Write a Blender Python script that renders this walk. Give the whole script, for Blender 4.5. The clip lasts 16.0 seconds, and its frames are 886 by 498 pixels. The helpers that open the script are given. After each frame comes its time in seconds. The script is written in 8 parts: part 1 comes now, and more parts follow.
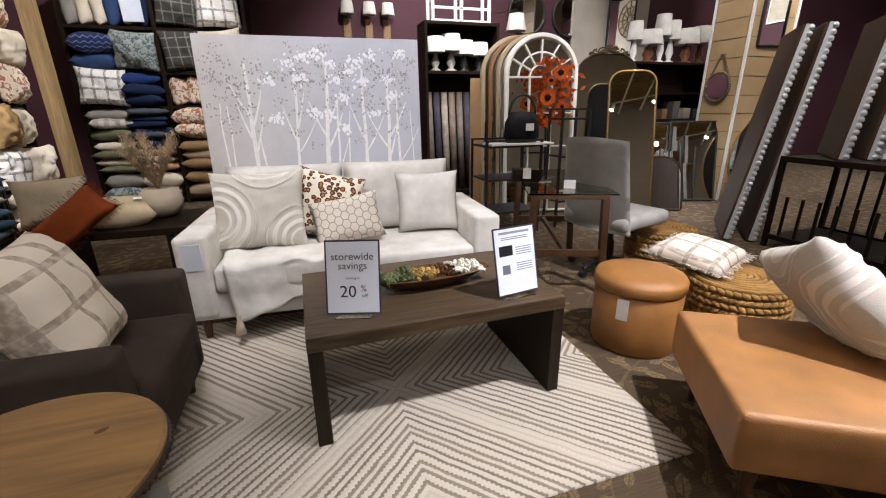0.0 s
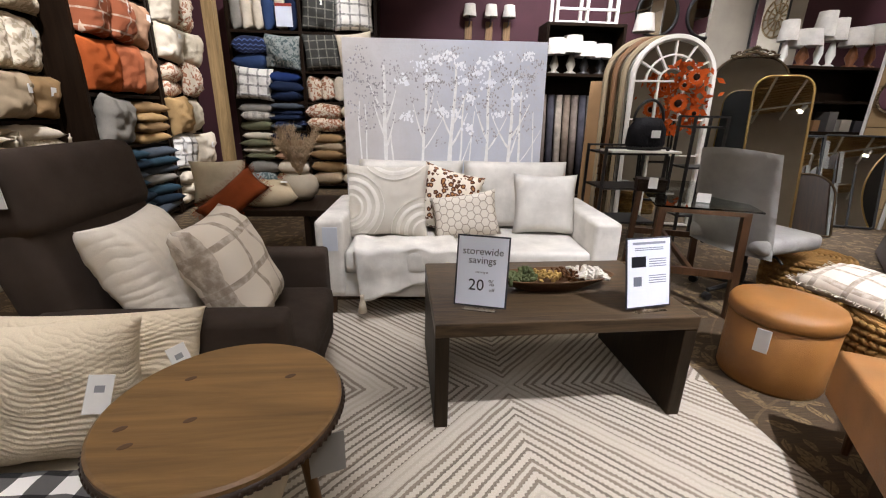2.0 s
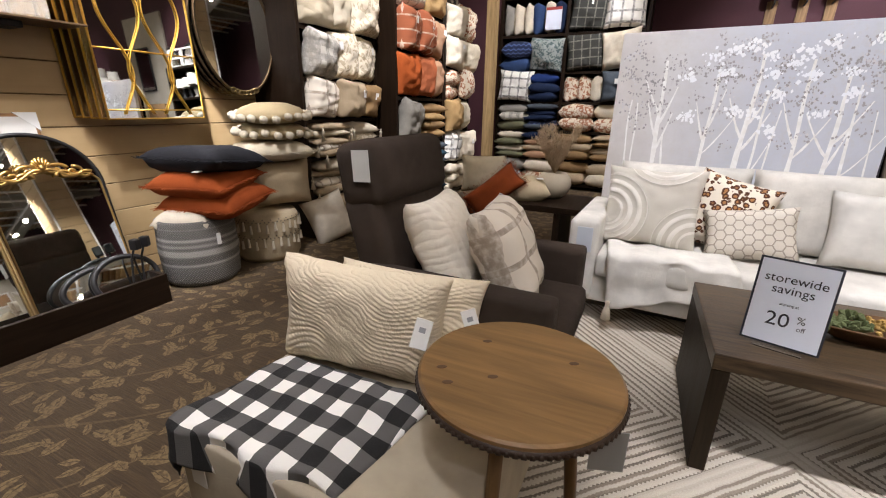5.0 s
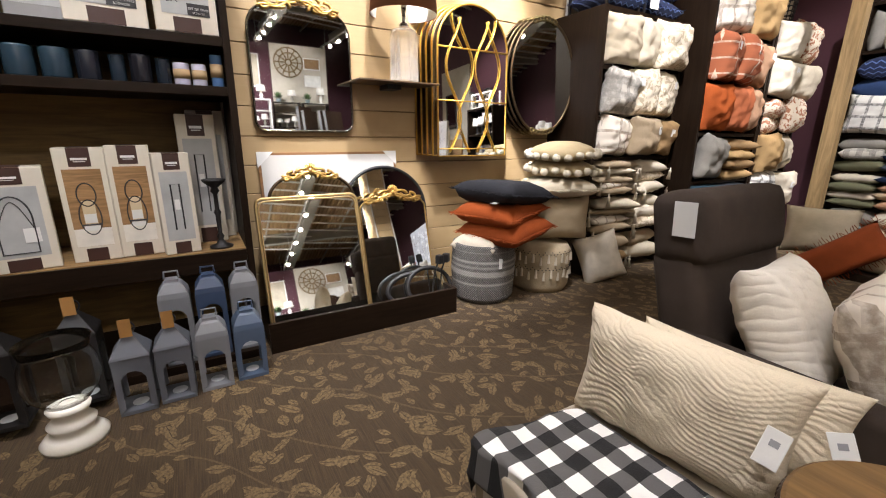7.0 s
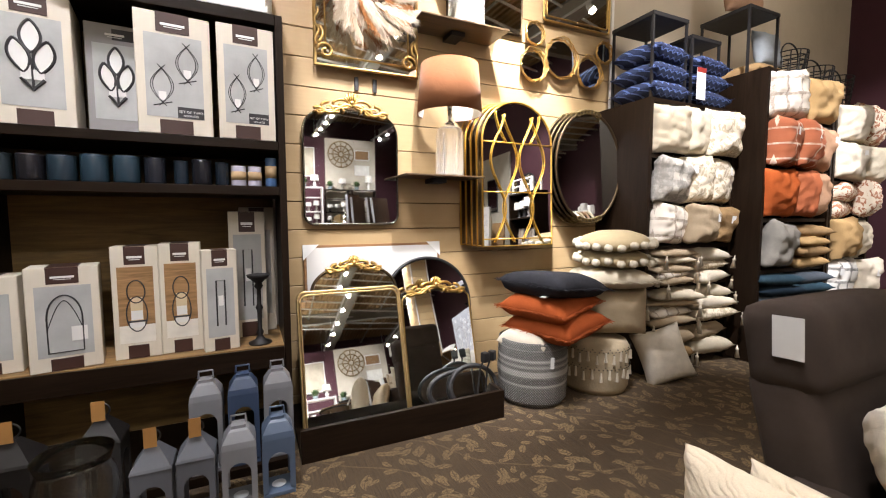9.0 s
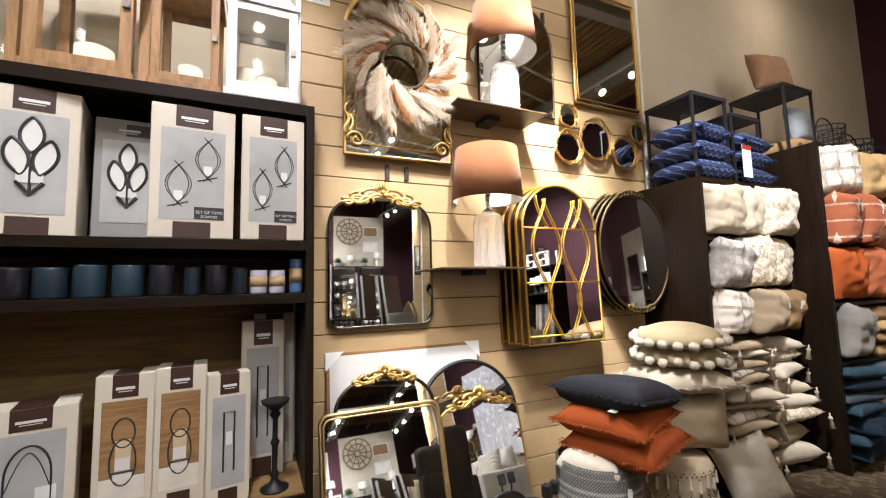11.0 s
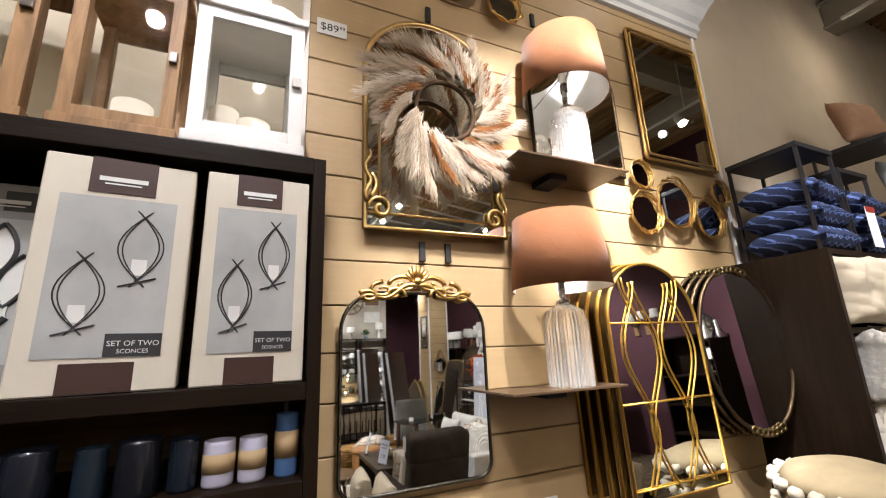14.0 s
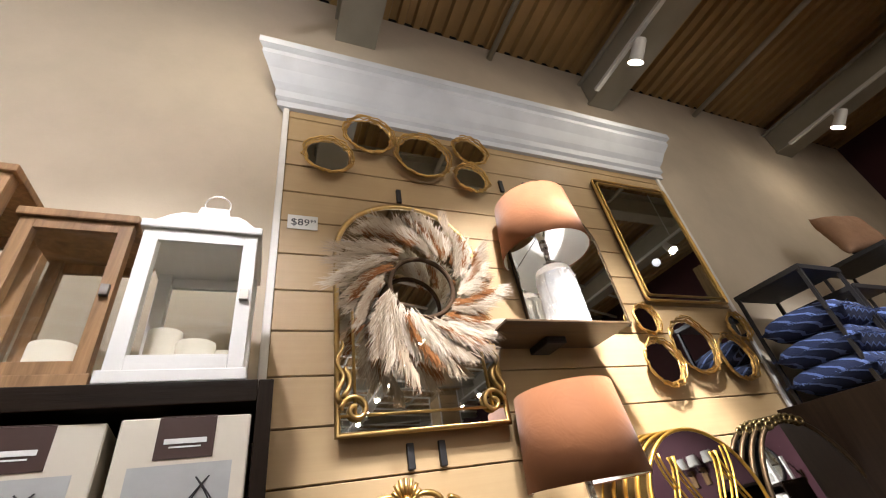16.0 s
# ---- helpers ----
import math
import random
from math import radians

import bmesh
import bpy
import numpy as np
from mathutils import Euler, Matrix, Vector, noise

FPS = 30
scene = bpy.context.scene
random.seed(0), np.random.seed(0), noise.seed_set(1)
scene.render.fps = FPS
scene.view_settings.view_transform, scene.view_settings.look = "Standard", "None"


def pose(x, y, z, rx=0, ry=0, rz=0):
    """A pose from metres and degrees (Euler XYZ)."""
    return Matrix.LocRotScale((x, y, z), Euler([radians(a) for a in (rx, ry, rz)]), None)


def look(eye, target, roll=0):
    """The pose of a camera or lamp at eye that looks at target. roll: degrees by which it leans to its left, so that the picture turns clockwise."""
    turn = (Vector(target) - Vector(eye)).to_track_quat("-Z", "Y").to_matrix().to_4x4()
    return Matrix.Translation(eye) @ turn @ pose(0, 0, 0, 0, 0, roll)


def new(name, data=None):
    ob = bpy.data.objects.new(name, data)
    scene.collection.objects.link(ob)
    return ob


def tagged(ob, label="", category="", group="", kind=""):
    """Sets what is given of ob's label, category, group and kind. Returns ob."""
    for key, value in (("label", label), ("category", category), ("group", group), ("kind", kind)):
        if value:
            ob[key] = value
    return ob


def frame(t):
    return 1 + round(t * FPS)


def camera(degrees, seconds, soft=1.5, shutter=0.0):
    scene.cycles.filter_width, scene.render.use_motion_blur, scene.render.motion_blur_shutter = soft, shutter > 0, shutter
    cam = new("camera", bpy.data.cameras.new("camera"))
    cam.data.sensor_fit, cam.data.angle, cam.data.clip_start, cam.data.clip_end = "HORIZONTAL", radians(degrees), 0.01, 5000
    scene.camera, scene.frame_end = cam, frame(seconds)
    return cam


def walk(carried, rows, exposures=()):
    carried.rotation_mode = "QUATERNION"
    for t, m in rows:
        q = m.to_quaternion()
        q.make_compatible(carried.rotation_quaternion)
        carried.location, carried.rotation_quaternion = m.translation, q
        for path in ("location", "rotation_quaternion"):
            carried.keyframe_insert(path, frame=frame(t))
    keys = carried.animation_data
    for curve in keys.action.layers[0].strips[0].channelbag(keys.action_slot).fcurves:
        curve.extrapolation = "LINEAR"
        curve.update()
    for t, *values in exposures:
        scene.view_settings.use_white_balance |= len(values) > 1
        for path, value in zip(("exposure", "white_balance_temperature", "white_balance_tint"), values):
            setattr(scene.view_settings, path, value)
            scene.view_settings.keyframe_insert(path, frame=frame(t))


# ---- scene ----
cam = camera(93.3, 16.0, 1.1)
PATH = [
    (0, (0.324, 0.416, 1.297), (0.877, 2.232, 0.666), -0.7),
    (0.5, (0.278, 0.419, 1.296), (0.738, 2.257, 0.657), -0.5),
    (1, (0.225, 0.42, 1.288), (0.582, 2.283, 0.654), -0.2),
    (1.5, (0.186, 0.415, 1.297), (0.464, 2.291, 0.664), 0.4),
    (2, (0.142, 0.402, 1.297), (0.289, 2.296, 0.67), 1.1),
    (2.5, (0.105, 0.401, 1.286), (0.101, 2.302, 0.665), 1.5),
    (3, (0.047, 0.383, 1.285), (-0.199, 2.268, 0.663), 1.5),
    (3.2, (0.033, 0.375, 1.286), (-0.307, 2.242, 0.655), 1.3),
    (5.3, (-0.09, 0.311, 1.284), (-1.072, 1.935, 0.653), 0.4),
    (5.5, (-0.109, 0.294, 1.29), (-1.219, 1.839, 0.672), -0.0),
    (6, (-0.167, 0.247, 1.308), (-1.578, 1.545, 0.739), -0.5),
    (6.5, (-0.225, 0.218, 1.324), (-1.802, 1.314, 0.765), -0.2),
    (7, (-0.281, 0.214, 1.338), (-1.947, 1.19, 0.819), 0.5),
    (7.5, (-0.332, 0.23, 1.361), (-2.038, 1.167, 0.903), 0.6),
    (8, (-0.371, 0.262, 1.38), (-2.108, 1.184, 1.016), 0.3),
    (8.5, (-0.41, 0.262, 1.4), (-2.182, 1.154, 1.146), -0.1),
    (9, (-0.442, 0.266, 1.42), (-2.254, 1.1, 1.268), -0.1),
    (9.5, (-0.497, 0.254, 1.444), (-2.322, 1.07, 1.381), 0.1),
    (10, (-0.635, 0.212, 1.486), (-2.461, 1.026, 1.538), 0.0),
    (10.2, (-0.67, 0.197, 1.506), (-2.492, 1.016, 1.607), -0.2),
    (12.3, (-1.329, 0.191, 1.764), (-3.133, 1.021, 2.0), -1.8),
    (12.5, (-1.369, 0.206, 1.775), (-3.17, 1.031, 2.049), -1.5),
    (13, (-1.472, 0.203, 1.801), (-3.287, 0.892, 2.283), 1.2),
    (13.5, (-1.624, 0.225, 1.856), (-3.437, 0.945, 2.295), 0.8),
    (14, (-1.761, 0.269, 1.929), (-3.522, 1.088, 2.405), -2.4),
    (14.5, (-1.808, 0.342, 2.009), (-3.517, 1.154, 2.657), -4.8),
    (15, (-1.828, 0.43, 2.063), (-3.452, 1.215, 2.927), -5.5),
    (15.5, (-1.835, 0.46, 2.117), (-3.414, 1.227, 3.075), -9.4),
    (16, (-1.822, 0.449, 2.145), (-3.32, 1.183, 3.248), -10.2),
]
walk(cam, [(t, look(eye, target, roll)) for t, eye, target, roll in PATH], [(0.0, 0.0), (3.2, 0.02), (5.5, 0.22), (6.5, 0.34), (7.5, 0.42), (9.5, 0.48), (10.2, 0.42), (12.5, 0.16), (14.0, 0.03), (15.0, -0.1), (16.0, -0.18)])

# ---- light ----
def make_world():
    w = bpy.data.worlds.new("world")
    scene.world = w
    w.use_nodes = True
    w.node_tree.nodes["Background"].inputs[0].default_value = (1.0, 0.86, 0.7, 1)
    w.node_tree.nodes["Background"].inputs[1].default_value = 0.004


make_world()
WARM = (0.945, 0.932, 1.0)


def spot(eye, target, watts, degrees=60, blend=0.6, size=0.06, color=WARM):
    lamp = bpy.data.lights.new("track_and_fill_spot", "SPOT")
    lamp.energy, lamp.spot_size, lamp.spot_blend, lamp.shadow_soft_size, lamp.color = watts, radians(degrees), blend, size, color
    ob = new("track_and_fill_spot_light", lamp)
    ob.matrix_world = look(eye, target)
    return ob


SPOTS = [  # eye, target, watts, degrees
    ((0.3, 1.4, 4.6), (0.35, 3.5, 1.1), 640, 46),
    ((1.0, -1.6, 4.6), (0.8, 2.0, 0.5), 190, 42),
    ((2.7, 0.4, 4.6), (2.3, 1.2, 0.3), 1500, 56),
    ((-0.4, 4.6, 4.6), (-2.2, 7.3, 1.4), 800, 62),
    ((1.8, 4.6, 4.6), (2.2, 7.2, 1.8), 800, 70),
    ((4.2, 3.4, 4.6), (5.2, 5.6, 1.4), 560, 74),
    ((-1.9, 1.4, 4.7), (-3.6, 2.0, 2.3), 900, 58),
    ((-1.7, -0.1, 4.7), (-3.2, 0.0, 2.3), 350, 66),
    ((-1.2, 2.4, 4.7), (-3.1, 4.7, 1.9), 1150, 46),
    ((-1.0, 0.6, 4.7), (-2.0, 1.4, 0.0), 330, 40),
    ((-0.9, -0.6, 4.7), (-3.2, -0.2, 0.9), 130, 60),
    ((-0.2, 0.0, 4.7), (-0.8, 1.25, 0.5), 250, 38),
]
SPOTS += [  # added wall washers and ceiling fill without fittings, spots on the far displays
    ((-1.6, -1.2, 3.9), (-3.66, -1.0, 4.6), 190, 95),
    ((-1.6, 1.6, 3.9), (-3.66, 1.8, 4.9), 48, 95),
    ((-1.5, 4.2, 3.9), (-3.66, 4.6, 4.6), 28, 95),
    ((-1.5, 0.9, 4.4), (-3.5, 1.7, 1.5), 300, 50),
    ((-2.2, 1.6, 4.7), (-3.6, 2.45, 2.15), 1900, 30),
    ((2.6, 3.2, 4.6), (3.4, 5.2, 1.2), 500, 60),
    ((6.4, 0.6, 4.6), (8.9, 1.2, 2.0), 1400, 85),
    ((6.2, 4.0, 4.6), (8.6, 6.2, 2.0), 700, 80),
    # Up-facing fill added to brighten the roof; nothing hangs there.
    ((1.6, -2.2, 4.0), (2.5, 1.0, 6.0), 90, 110),
    ((4.6, 2.0, 4.0), (5.0, 3.0, 6.0), 170, 120),
    ((9.6, 1.0, 4.0), (9.6, 2.0, 6.0), 280, 120),
    ((3.6, 2.2, 4.6), (4.7, 3.6, 1.0), 480, 50),
    ((2.2, -0.5, 4.7), (-3.5, -0.3, 0.95), 230, 18),
]
# Wide weak fill standing in for the many track heads.
SPOTS += [((x, y, 5.0), (x + 0.3, y + 0.4, 0), 6, 150) for x in (-1.6, 1.2, 4.4, 7.4) for y in (-3.0, 0.2, 3.0, 5.8)]
SPOTS += [((x, y, 4.9), (x + 0.2, y, 0), 200, 120) for x in (7.4, 12.4) for y in (-2.5, 1.5, 5.0)]
SPOTS += [((7.6, y, 4.9), (10.2, y + 0.4, 2.6), 260, 80) for y in (-2.0, 0.8, 3.4)]
SPOTS += [((3.2, 5.2, 4.9), (3.6, 8.1, 2.2), 700, 80)]
for eye, target, watts, degrees in SPOTS:
    spot(eye, target, watts, degrees)


# ---- materials ----
def nodes_of(name):
    m = bpy.data.materials.new(name)
    m.use_nodes = True
    return m, m.node_tree, m.node_tree.nodes["Principled BSDF"]


def rgba(c):
    return (c[0], c[1], c[2], 1)


def lin(h):
    """Linear colour from an sRGB hex."""
    v = [int(h[i:i + 2], 16) / 255 for i in (0, 2, 4)]
    return tuple(c / 12.92 if c < 0.04045 else ((c + 0.055) / 1.055) ** 2.4 for c in v)


class Net:
    """Short hand for node trees."""

    def __init__(self, name, rough=0.6, metal=0.0, coords="Object"):
        self.m, self.t, self.b = nodes_of(name)
        self.b.inputs["Roughness"].default_value, self.b.inputs["Metallic"].default_value = rough, metal
        self.co = self.n("ShaderNodeTexCoord").outputs[coords]

    def n(self, kind, **settings):
        node = self.t.nodes.new(kind)
        for key, value in settings.items():
            setattr(node, key, value)
        return node

    def put(self, socket, value):
        if isinstance(value, bpy.types.NodeSocket):
            self.t.links.new(value, socket)
        elif isinstance(value, (tuple, list)) and len(value) == 3 and socket.type == "RGBA":
            socket.default_value = rgba(value)
        else:
            socket.default_value = value

    def math(self, op, a, b=0.0, c=0.0):
        node = self.n("ShaderNodeMath", operation=op)
        for i, v in enumerate((a, b, c)):
            self.put(node.inputs[i], v)
        return node.outputs[0]

    def vmath(self, op, a, b=(0, 0, 0)):
        node = self.n("ShaderNodeVectorMath", operation=op)
        self.put(node.inputs[0], a)
        self.put(node.inputs[1], b)
        return node.outputs[0]

    def xyz(self, v=None):
        node = self.n("ShaderNodeSeparateXYZ")
        self.put(node.inputs[0], v or self.co)
        return node.outputs

    def mapped(self, scale=(1, 1, 1), rot=(0, 0, 0), loc=(0, 0, 0), v=None):
        node = self.n("ShaderNodeMapping")
        self.put(node.inputs[0], v or self.co)
        node.inputs[1].default_value, node.inputs[2].default_value, node.inputs[3].default_value = loc, rot, scale
        return node.outputs[0]

    def noise(self, scale, detail=3, rough=0.55, v=None, distortion=0.0):
        node = self.n("ShaderNodeTexNoise")
        self.put(node.inputs["Vector"], v or self.co)
        for key, value in (("Scale", scale), ("Detail", detail), ("Roughness", rough), ("Distortion", distortion)):
            node.inputs[key].default_value = value
        return node.outputs[0]

    def ramp(self, v, stops):
        node = self.n("ShaderNodeValToRGB")
        while len(node.color_ramp.elements) < len(stops):
            node.color_ramp.elements.new(0.5)
        for e, (p, c) in zip(node.color_ramp.elements, stops):
            e.position, e.color = p, rgba(c) if isinstance(c, (tuple, list)) else (c, c, c, 1)
        self.put(node.inputs[0], v)
        return node.outputs[0]

    def mix(self, f, a, b, blend="MIX"):
        node = self.n("ShaderNodeMix", data_type="RGBA", blend_type=blend)
        self.put(node.inputs[0], f)
        self.put(node.inputs[6], a)
        self.put(node.inputs[7], b)
        return node.outputs[2]

    def bump(self, height, strength=0.3, distance=0.01):
        node = self.n("ShaderNodeBump")
        self.put(node.inputs["Height"], height)
        node.inputs["Strength"].default_value, node.inputs["Distance"].default_value = strength, distance
        self.put(self.b.inputs["Normal"], node.outputs[0])
        return self

    def color(self, c):
        self.put(self.b.inputs["Base Color"], c)
        return self


CACHE = {}


def fabric(hexa, grain=500, rough=0.9, vary=0.22, bump=0.35):
    key = ("fabric", hexa, grain, bump)
    if key not in CACHE:
        n = Net("fabric_" + hexa, rough)
        c = lin(hexa)
        dark, light = tuple(v * (1 - vary) for v in c), tuple(min(0.9, v * (1 + vary * 0.5)) for v in c)
        big, fine = n.noise(7, 4), n.noise(grain, 2)
        base = n.mix(n.ramp(big, ((0.3, 0.0), (0.7, 1.0))), dark, light)
        base = n.mix(n.ramp(fine, ((0.35, 0.35), (0.6, 0.0))), base, tuple(v * 0.6 for v in c))
        rnd = n.n("ShaderNodeObjectInfo").outputs["Random"]
        base = n.mix(n.math("MULTIPLY", rnd, 0.22), base, tuple(v * 0.7 for v in c))
        n.color(base)
        n.b.inputs["Specular IOR Level"].default_value = 0.15
        h = n.math("ADD", n.math("MULTIPLY", big, 3.0), n.math("MULTIPLY", fine, 0.35))
        n.bump(h, bump, 0.01)
        CACHE[key] = n.m
    return CACHE[key]


def paint(hexa, rough=0.55, vary=0.1, metal=0.0, bump=0.08, scale=3.0):
    key = ("paint", hexa, rough, metal)
    if key not in CACHE:
        n = Net("paint_" + hexa, rough, metal)
        c = lin(hexa)
        a = n.noise(scale, 5)
        b = n.noise(60, 3)
        n.color(n.mix(n.ramp(a, ((0.3, 0.0), (0.72, 1.0))), tuple(v * (1 - vary) for v in c), tuple(min(0.92, v * (1 + vary)) for v in c)))
        n.put(n.b.inputs["Roughness"], n.math("ADD", rough - 0.07, n.math("MULTIPLY", b, 0.14)))
        n.bump(b, bump, 0.004)
        CACHE[key] = n.m
    return CACHE[key]


def wood(hexa, rough=0.5, axis="x", scale=1.0, vary=0.45):
    key = ("wood", hexa, rough, axis, scale)
    if key not in CACHE:
        n = Net("wood_" + hexa, rough)
        c = lin(hexa)
        s = {"x": (1.2, 14, 14), "y": (14, 1.2, 14), "z": (14, 14, 1.2)}[axis]
        v = n.mapped(tuple(k * scale for k in s))
        g = n.noise(1.6, 6, 0.62, v, 1.2)
        f = n.noise(9, 3, 0.6, v)
        base = n.mix(n.ramp(g, ((0.3, 0.0), (0.68, 1.0))), tuple(k * (1 - vary) for k in c), tuple(k * (1 + vary * 0.6) for k in c))
        base = n.mix(n.math("MULTIPLY", f, 0.35), base, tuple(k * 0.45 for k in c))
        n.color(base)
        n.b.inputs["Specular IOR Level"].default_value = 0.12 if max(c) < 0.03 else 0.3
        n.put(n.b.inputs["Roughness"], n.math("ADD", rough - 0.1, n.math("MULTIPLY", g, 0.22)))
        n.bump(f, 0.25, 0.003)
        CACHE[key] = n.m
    return CACHE[key]


def metal(hexa, rough=0.3, bump=0.1):
    key = ("metal", hexa, rough)
    if key not in CACHE:
        n = Net("metal_" + hexa, rough, 1.0)
        c = lin(hexa)
        a = n.noise(25, 4)
        n.color(n.mix(a, tuple(v * 0.75 for v in c), c))
        n.put(n.b.inputs["Roughness"], n.math("ADD", rough - 0.08, n.math("MULTIPLY", a, 0.2)))
        n.bump(a, bump, 0.002)
        CACHE[key] = n.m
    return CACHE[key]


def mirror_mat():
    if "mirror" not in CACHE:
        n = Net("mirror_glass", 0.02, 1.0)
        n.color((0.82, 0.84, 0.82))
        CACHE["mirror"] = n.m
    return CACHE["mirror"]


def glass_mat(tint=(0.95, 0.97, 0.96), rough=0.03):
    key = ("glass", tint)
    if key not in CACHE:
        n = Net("clear_glass", rough)
        n.color(tint)
        n.b.inputs["Transmission Weight"].default_value = 0.82 if rough > 0.1 else 1.0
        n.b.inputs["IOR"].default_value = 1.45
        CACHE[key] = n.m
    return CACHE[key]


def glow(hexa, strength):
    key = ("glow", hexa, strength)
    if key not in CACHE:
        n = Net("glow_" + hexa, 0.5)
        n.color(lin(hexa))
        n.b.inputs["Emission Color"].default_value = rgba(lin(hexa))
        n.b.inputs["Emission Strength"].default_value = strength
        CACHE[key] = n.m
    return CACHE[key]


def carpet_mat():
    n = Net("leaf_carpet", 0.95)
    rows = n.noise(1.0, 2, 0.5, n.mapped((6, 240, 1)))
    speck = n.noise(380, 2)
    big = n.noise(0.9, 3)
    base = n.mix(n.ramp(rows, ((0.3, 0.0), (0.7, 1.0))), lin("3d2f20"), lin("59472f"))
    base = n.mix(n.math("MULTIPLY", speck, 0.5), base, lin("2e2418"))
    masks = []
    for scale, seed, long, wide in ((7.5, 0.0, 0.40, 0.17), (6.0, 13.7, 0.42, 0.16), (9.0, 31.3, 0.36, 0.16)):
        cell = n.n("ShaderNodeTexVoronoi", voronoi_dimensions="2D")
        v = n.vmath("ADD", n.mapped((scale, scale, 0), loc=(seed, seed * 0.6, 0)), n.math("MULTIPLY", n.noise(16 + seed * 0.1, 3), 0.3))
        n.put(cell.inputs["Vector"], v)
        cell.inputs["Scale"].default_value = 1.0
        cell.inputs["Randomness"].default_value = 0.85
        off = n.vmath("SUBTRACT", v, cell.outputs["Position"])
        turn = n.n("ShaderNodeVectorRotate", rotation_type="Z_AXIS")
        n.put(turn.inputs["Vector"], off)
        pick = n.xyz(cell.outputs["Color"])
        n.put(turn.inputs["Angle"], n.math("MULTIPLY", pick[0], 6.283))
        p = n.xyz(turn.outputs[0])
        along = n.math("DIVIDE", p[0], long)
        width = n.math("MULTIPLY", n.math("SUBTRACT", 1.0, n.math("MULTIPLY", along, along)), wide)
        mask = n.math("LESS_THAN", n.math("ABSOLUTE", p[1]), width)
        vein = n.math("GREATER_THAN", n.math("ABSOLUTE", p[1]), 0.014)
        keep = n.math("LESS_THAN", pick[1], 0.6)
        masks.append(n.math("MULTIPLY", n.math("MULTIPLY", mask, vein), keep))
    leaf = n.math("MAXIMUM", n.math("MAXIMUM", masks[0], masks[1]), masks[2])
    stem = n.n("ShaderNodeTexWave", wave_type="BANDS")
    n.put(stem.inputs["Vector"], n.mapped((1.3, 1.3, 0), (0, 0, 0.7)))
    for key, value in (("Scale", 0.8), ("Distortion", 9.0), ("Detail", 1.0), ("Detail Scale", 0.7)):
        stem.inputs[key].default_value = value
    line = n.math("GREATER_THAN", stem.outputs[1], 0.9965)
    leaf = n.math("MAXIMUM", leaf, n.math("MULTIPLY", line, 0.4))
    worn = n.ramp(n.noise(70, 3), ((0.36, 0.25), (0.56, 1.0)))
    leaf = n.math("MULTIPLY", leaf, worn)
    fade = n.math("MULTIPLY", leaf, n.math("ADD", 0.1, n.math("MULTIPLY", big, 0.95)))
    base = n.mix(fade, base, lin("8a7552"))
    n.color(base)
    n.bump(n.math("ADD", n.math("MULTIPLY", rows, 1.0), n.math("ADD", speck, n.math("MULTIPLY", leaf, 0.6))), 0.5, 0.006)
    return n.m


def rug_mat():
    """Cream wool with rows of taupe rope lines that meet in large crossing chevrons."""
    n = Net("chevron_rug", 0.95)
    p = n.xyz()
    gx = n.math("PINGPONG", n.math("SUBTRACT", p[0], 0.60), 1.7)
    gy = n.math("PINGPONG", n.math("SUBTRACT", p[1], 2.13), 1.7)
    wob = n.math("MULTIPLY", n.noise(11, 4, 0.7), 0.024)
    f = n.math("ADD", n.math("SUBTRACT", gx, gy), n.math("ADD", wob, 3.0))
    pitch = 0.05
    row = n.math("FLOOR", n.math("DIVIDE", f, pitch))
    fine = n.math("PINGPONG", f, pitch * 0.5)
    across = n.math("ADD", gx, gy)
    odd = n.math("FLOORED_MODULO", row, 2.0)
    twist = n.math("MULTIPLY", n.math("PINGPONG", n.math("ADD", across, n.math("MULTIPLY", row, 0.009)), 0.013), n.math("ADD", 0.25, n.math("MULTIPLY", odd, 0.5)))
    pick = n.n("ShaderNodeTexWhiteNoise", noise_dimensions="1D")
    n.put(pick.inputs["W"], row)
    wide = n.math("ADD", n.math("ADD", 0.0135, n.math("MULTIPLY", odd, -0.002)), n.math("MULTIPLY", pick.outputs["Value"], 0.006))
    line = n.ramp(n.math("DIVIDE", n.math("ADD", fine, twist), wide), ((0.75, 1.0), (1.0, 0.0)))
    band = n.math("PINGPONG", n.math("ADD", f, 0.1), 0.31)
    pale = n.math("MULTIPLY", n.math("LESS_THAN", band, 0.05), 0.8)
    speck, tone = n.noise(260, 2), n.noise(3.0, 3)
    cream = n.mix(speck, lin("a89e8e"), lin("ccc3b4"))
    dark = n.mix(n.math("ADD", n.math("MULTIPLY", pick.outputs["Value"], 0.6), n.math("MULTIPLY", tone, 0.4)), lin("4f463e"), lin("8a7d6e"))
    n.color(n.mix(n.math("MULTIPLY", n.math("MULTIPLY", line, n.math("SUBTRACT", 1.0, pale)), n.math("ADD", 0.5, n.math("MULTIPLY", speck, 0.8))), cream, dark))
    n.bump(n.math("ADD", n.math("MULTIPLY", fine, 40.0), speck), 0.6, 0.006)
    return n.m


def slat_wall_mat():
    n = Net("tan_slat_board", 0.5)
    a, b = n.noise(2.0, 5), n.noise(1.0, 4, 0.6, n.mapped((9, 1.0, 60)))
    base = n.mix(n.ramp(a, ((0.3, 0.0), (0.7, 1.0))), lin("a58a62"), lin("b99f76"))
    n.color(n.mix(n.math("MULTIPLY", b, 0.3), base, lin("86693f")))
    n.bump(b, 0.12, 0.004)
    return n.m


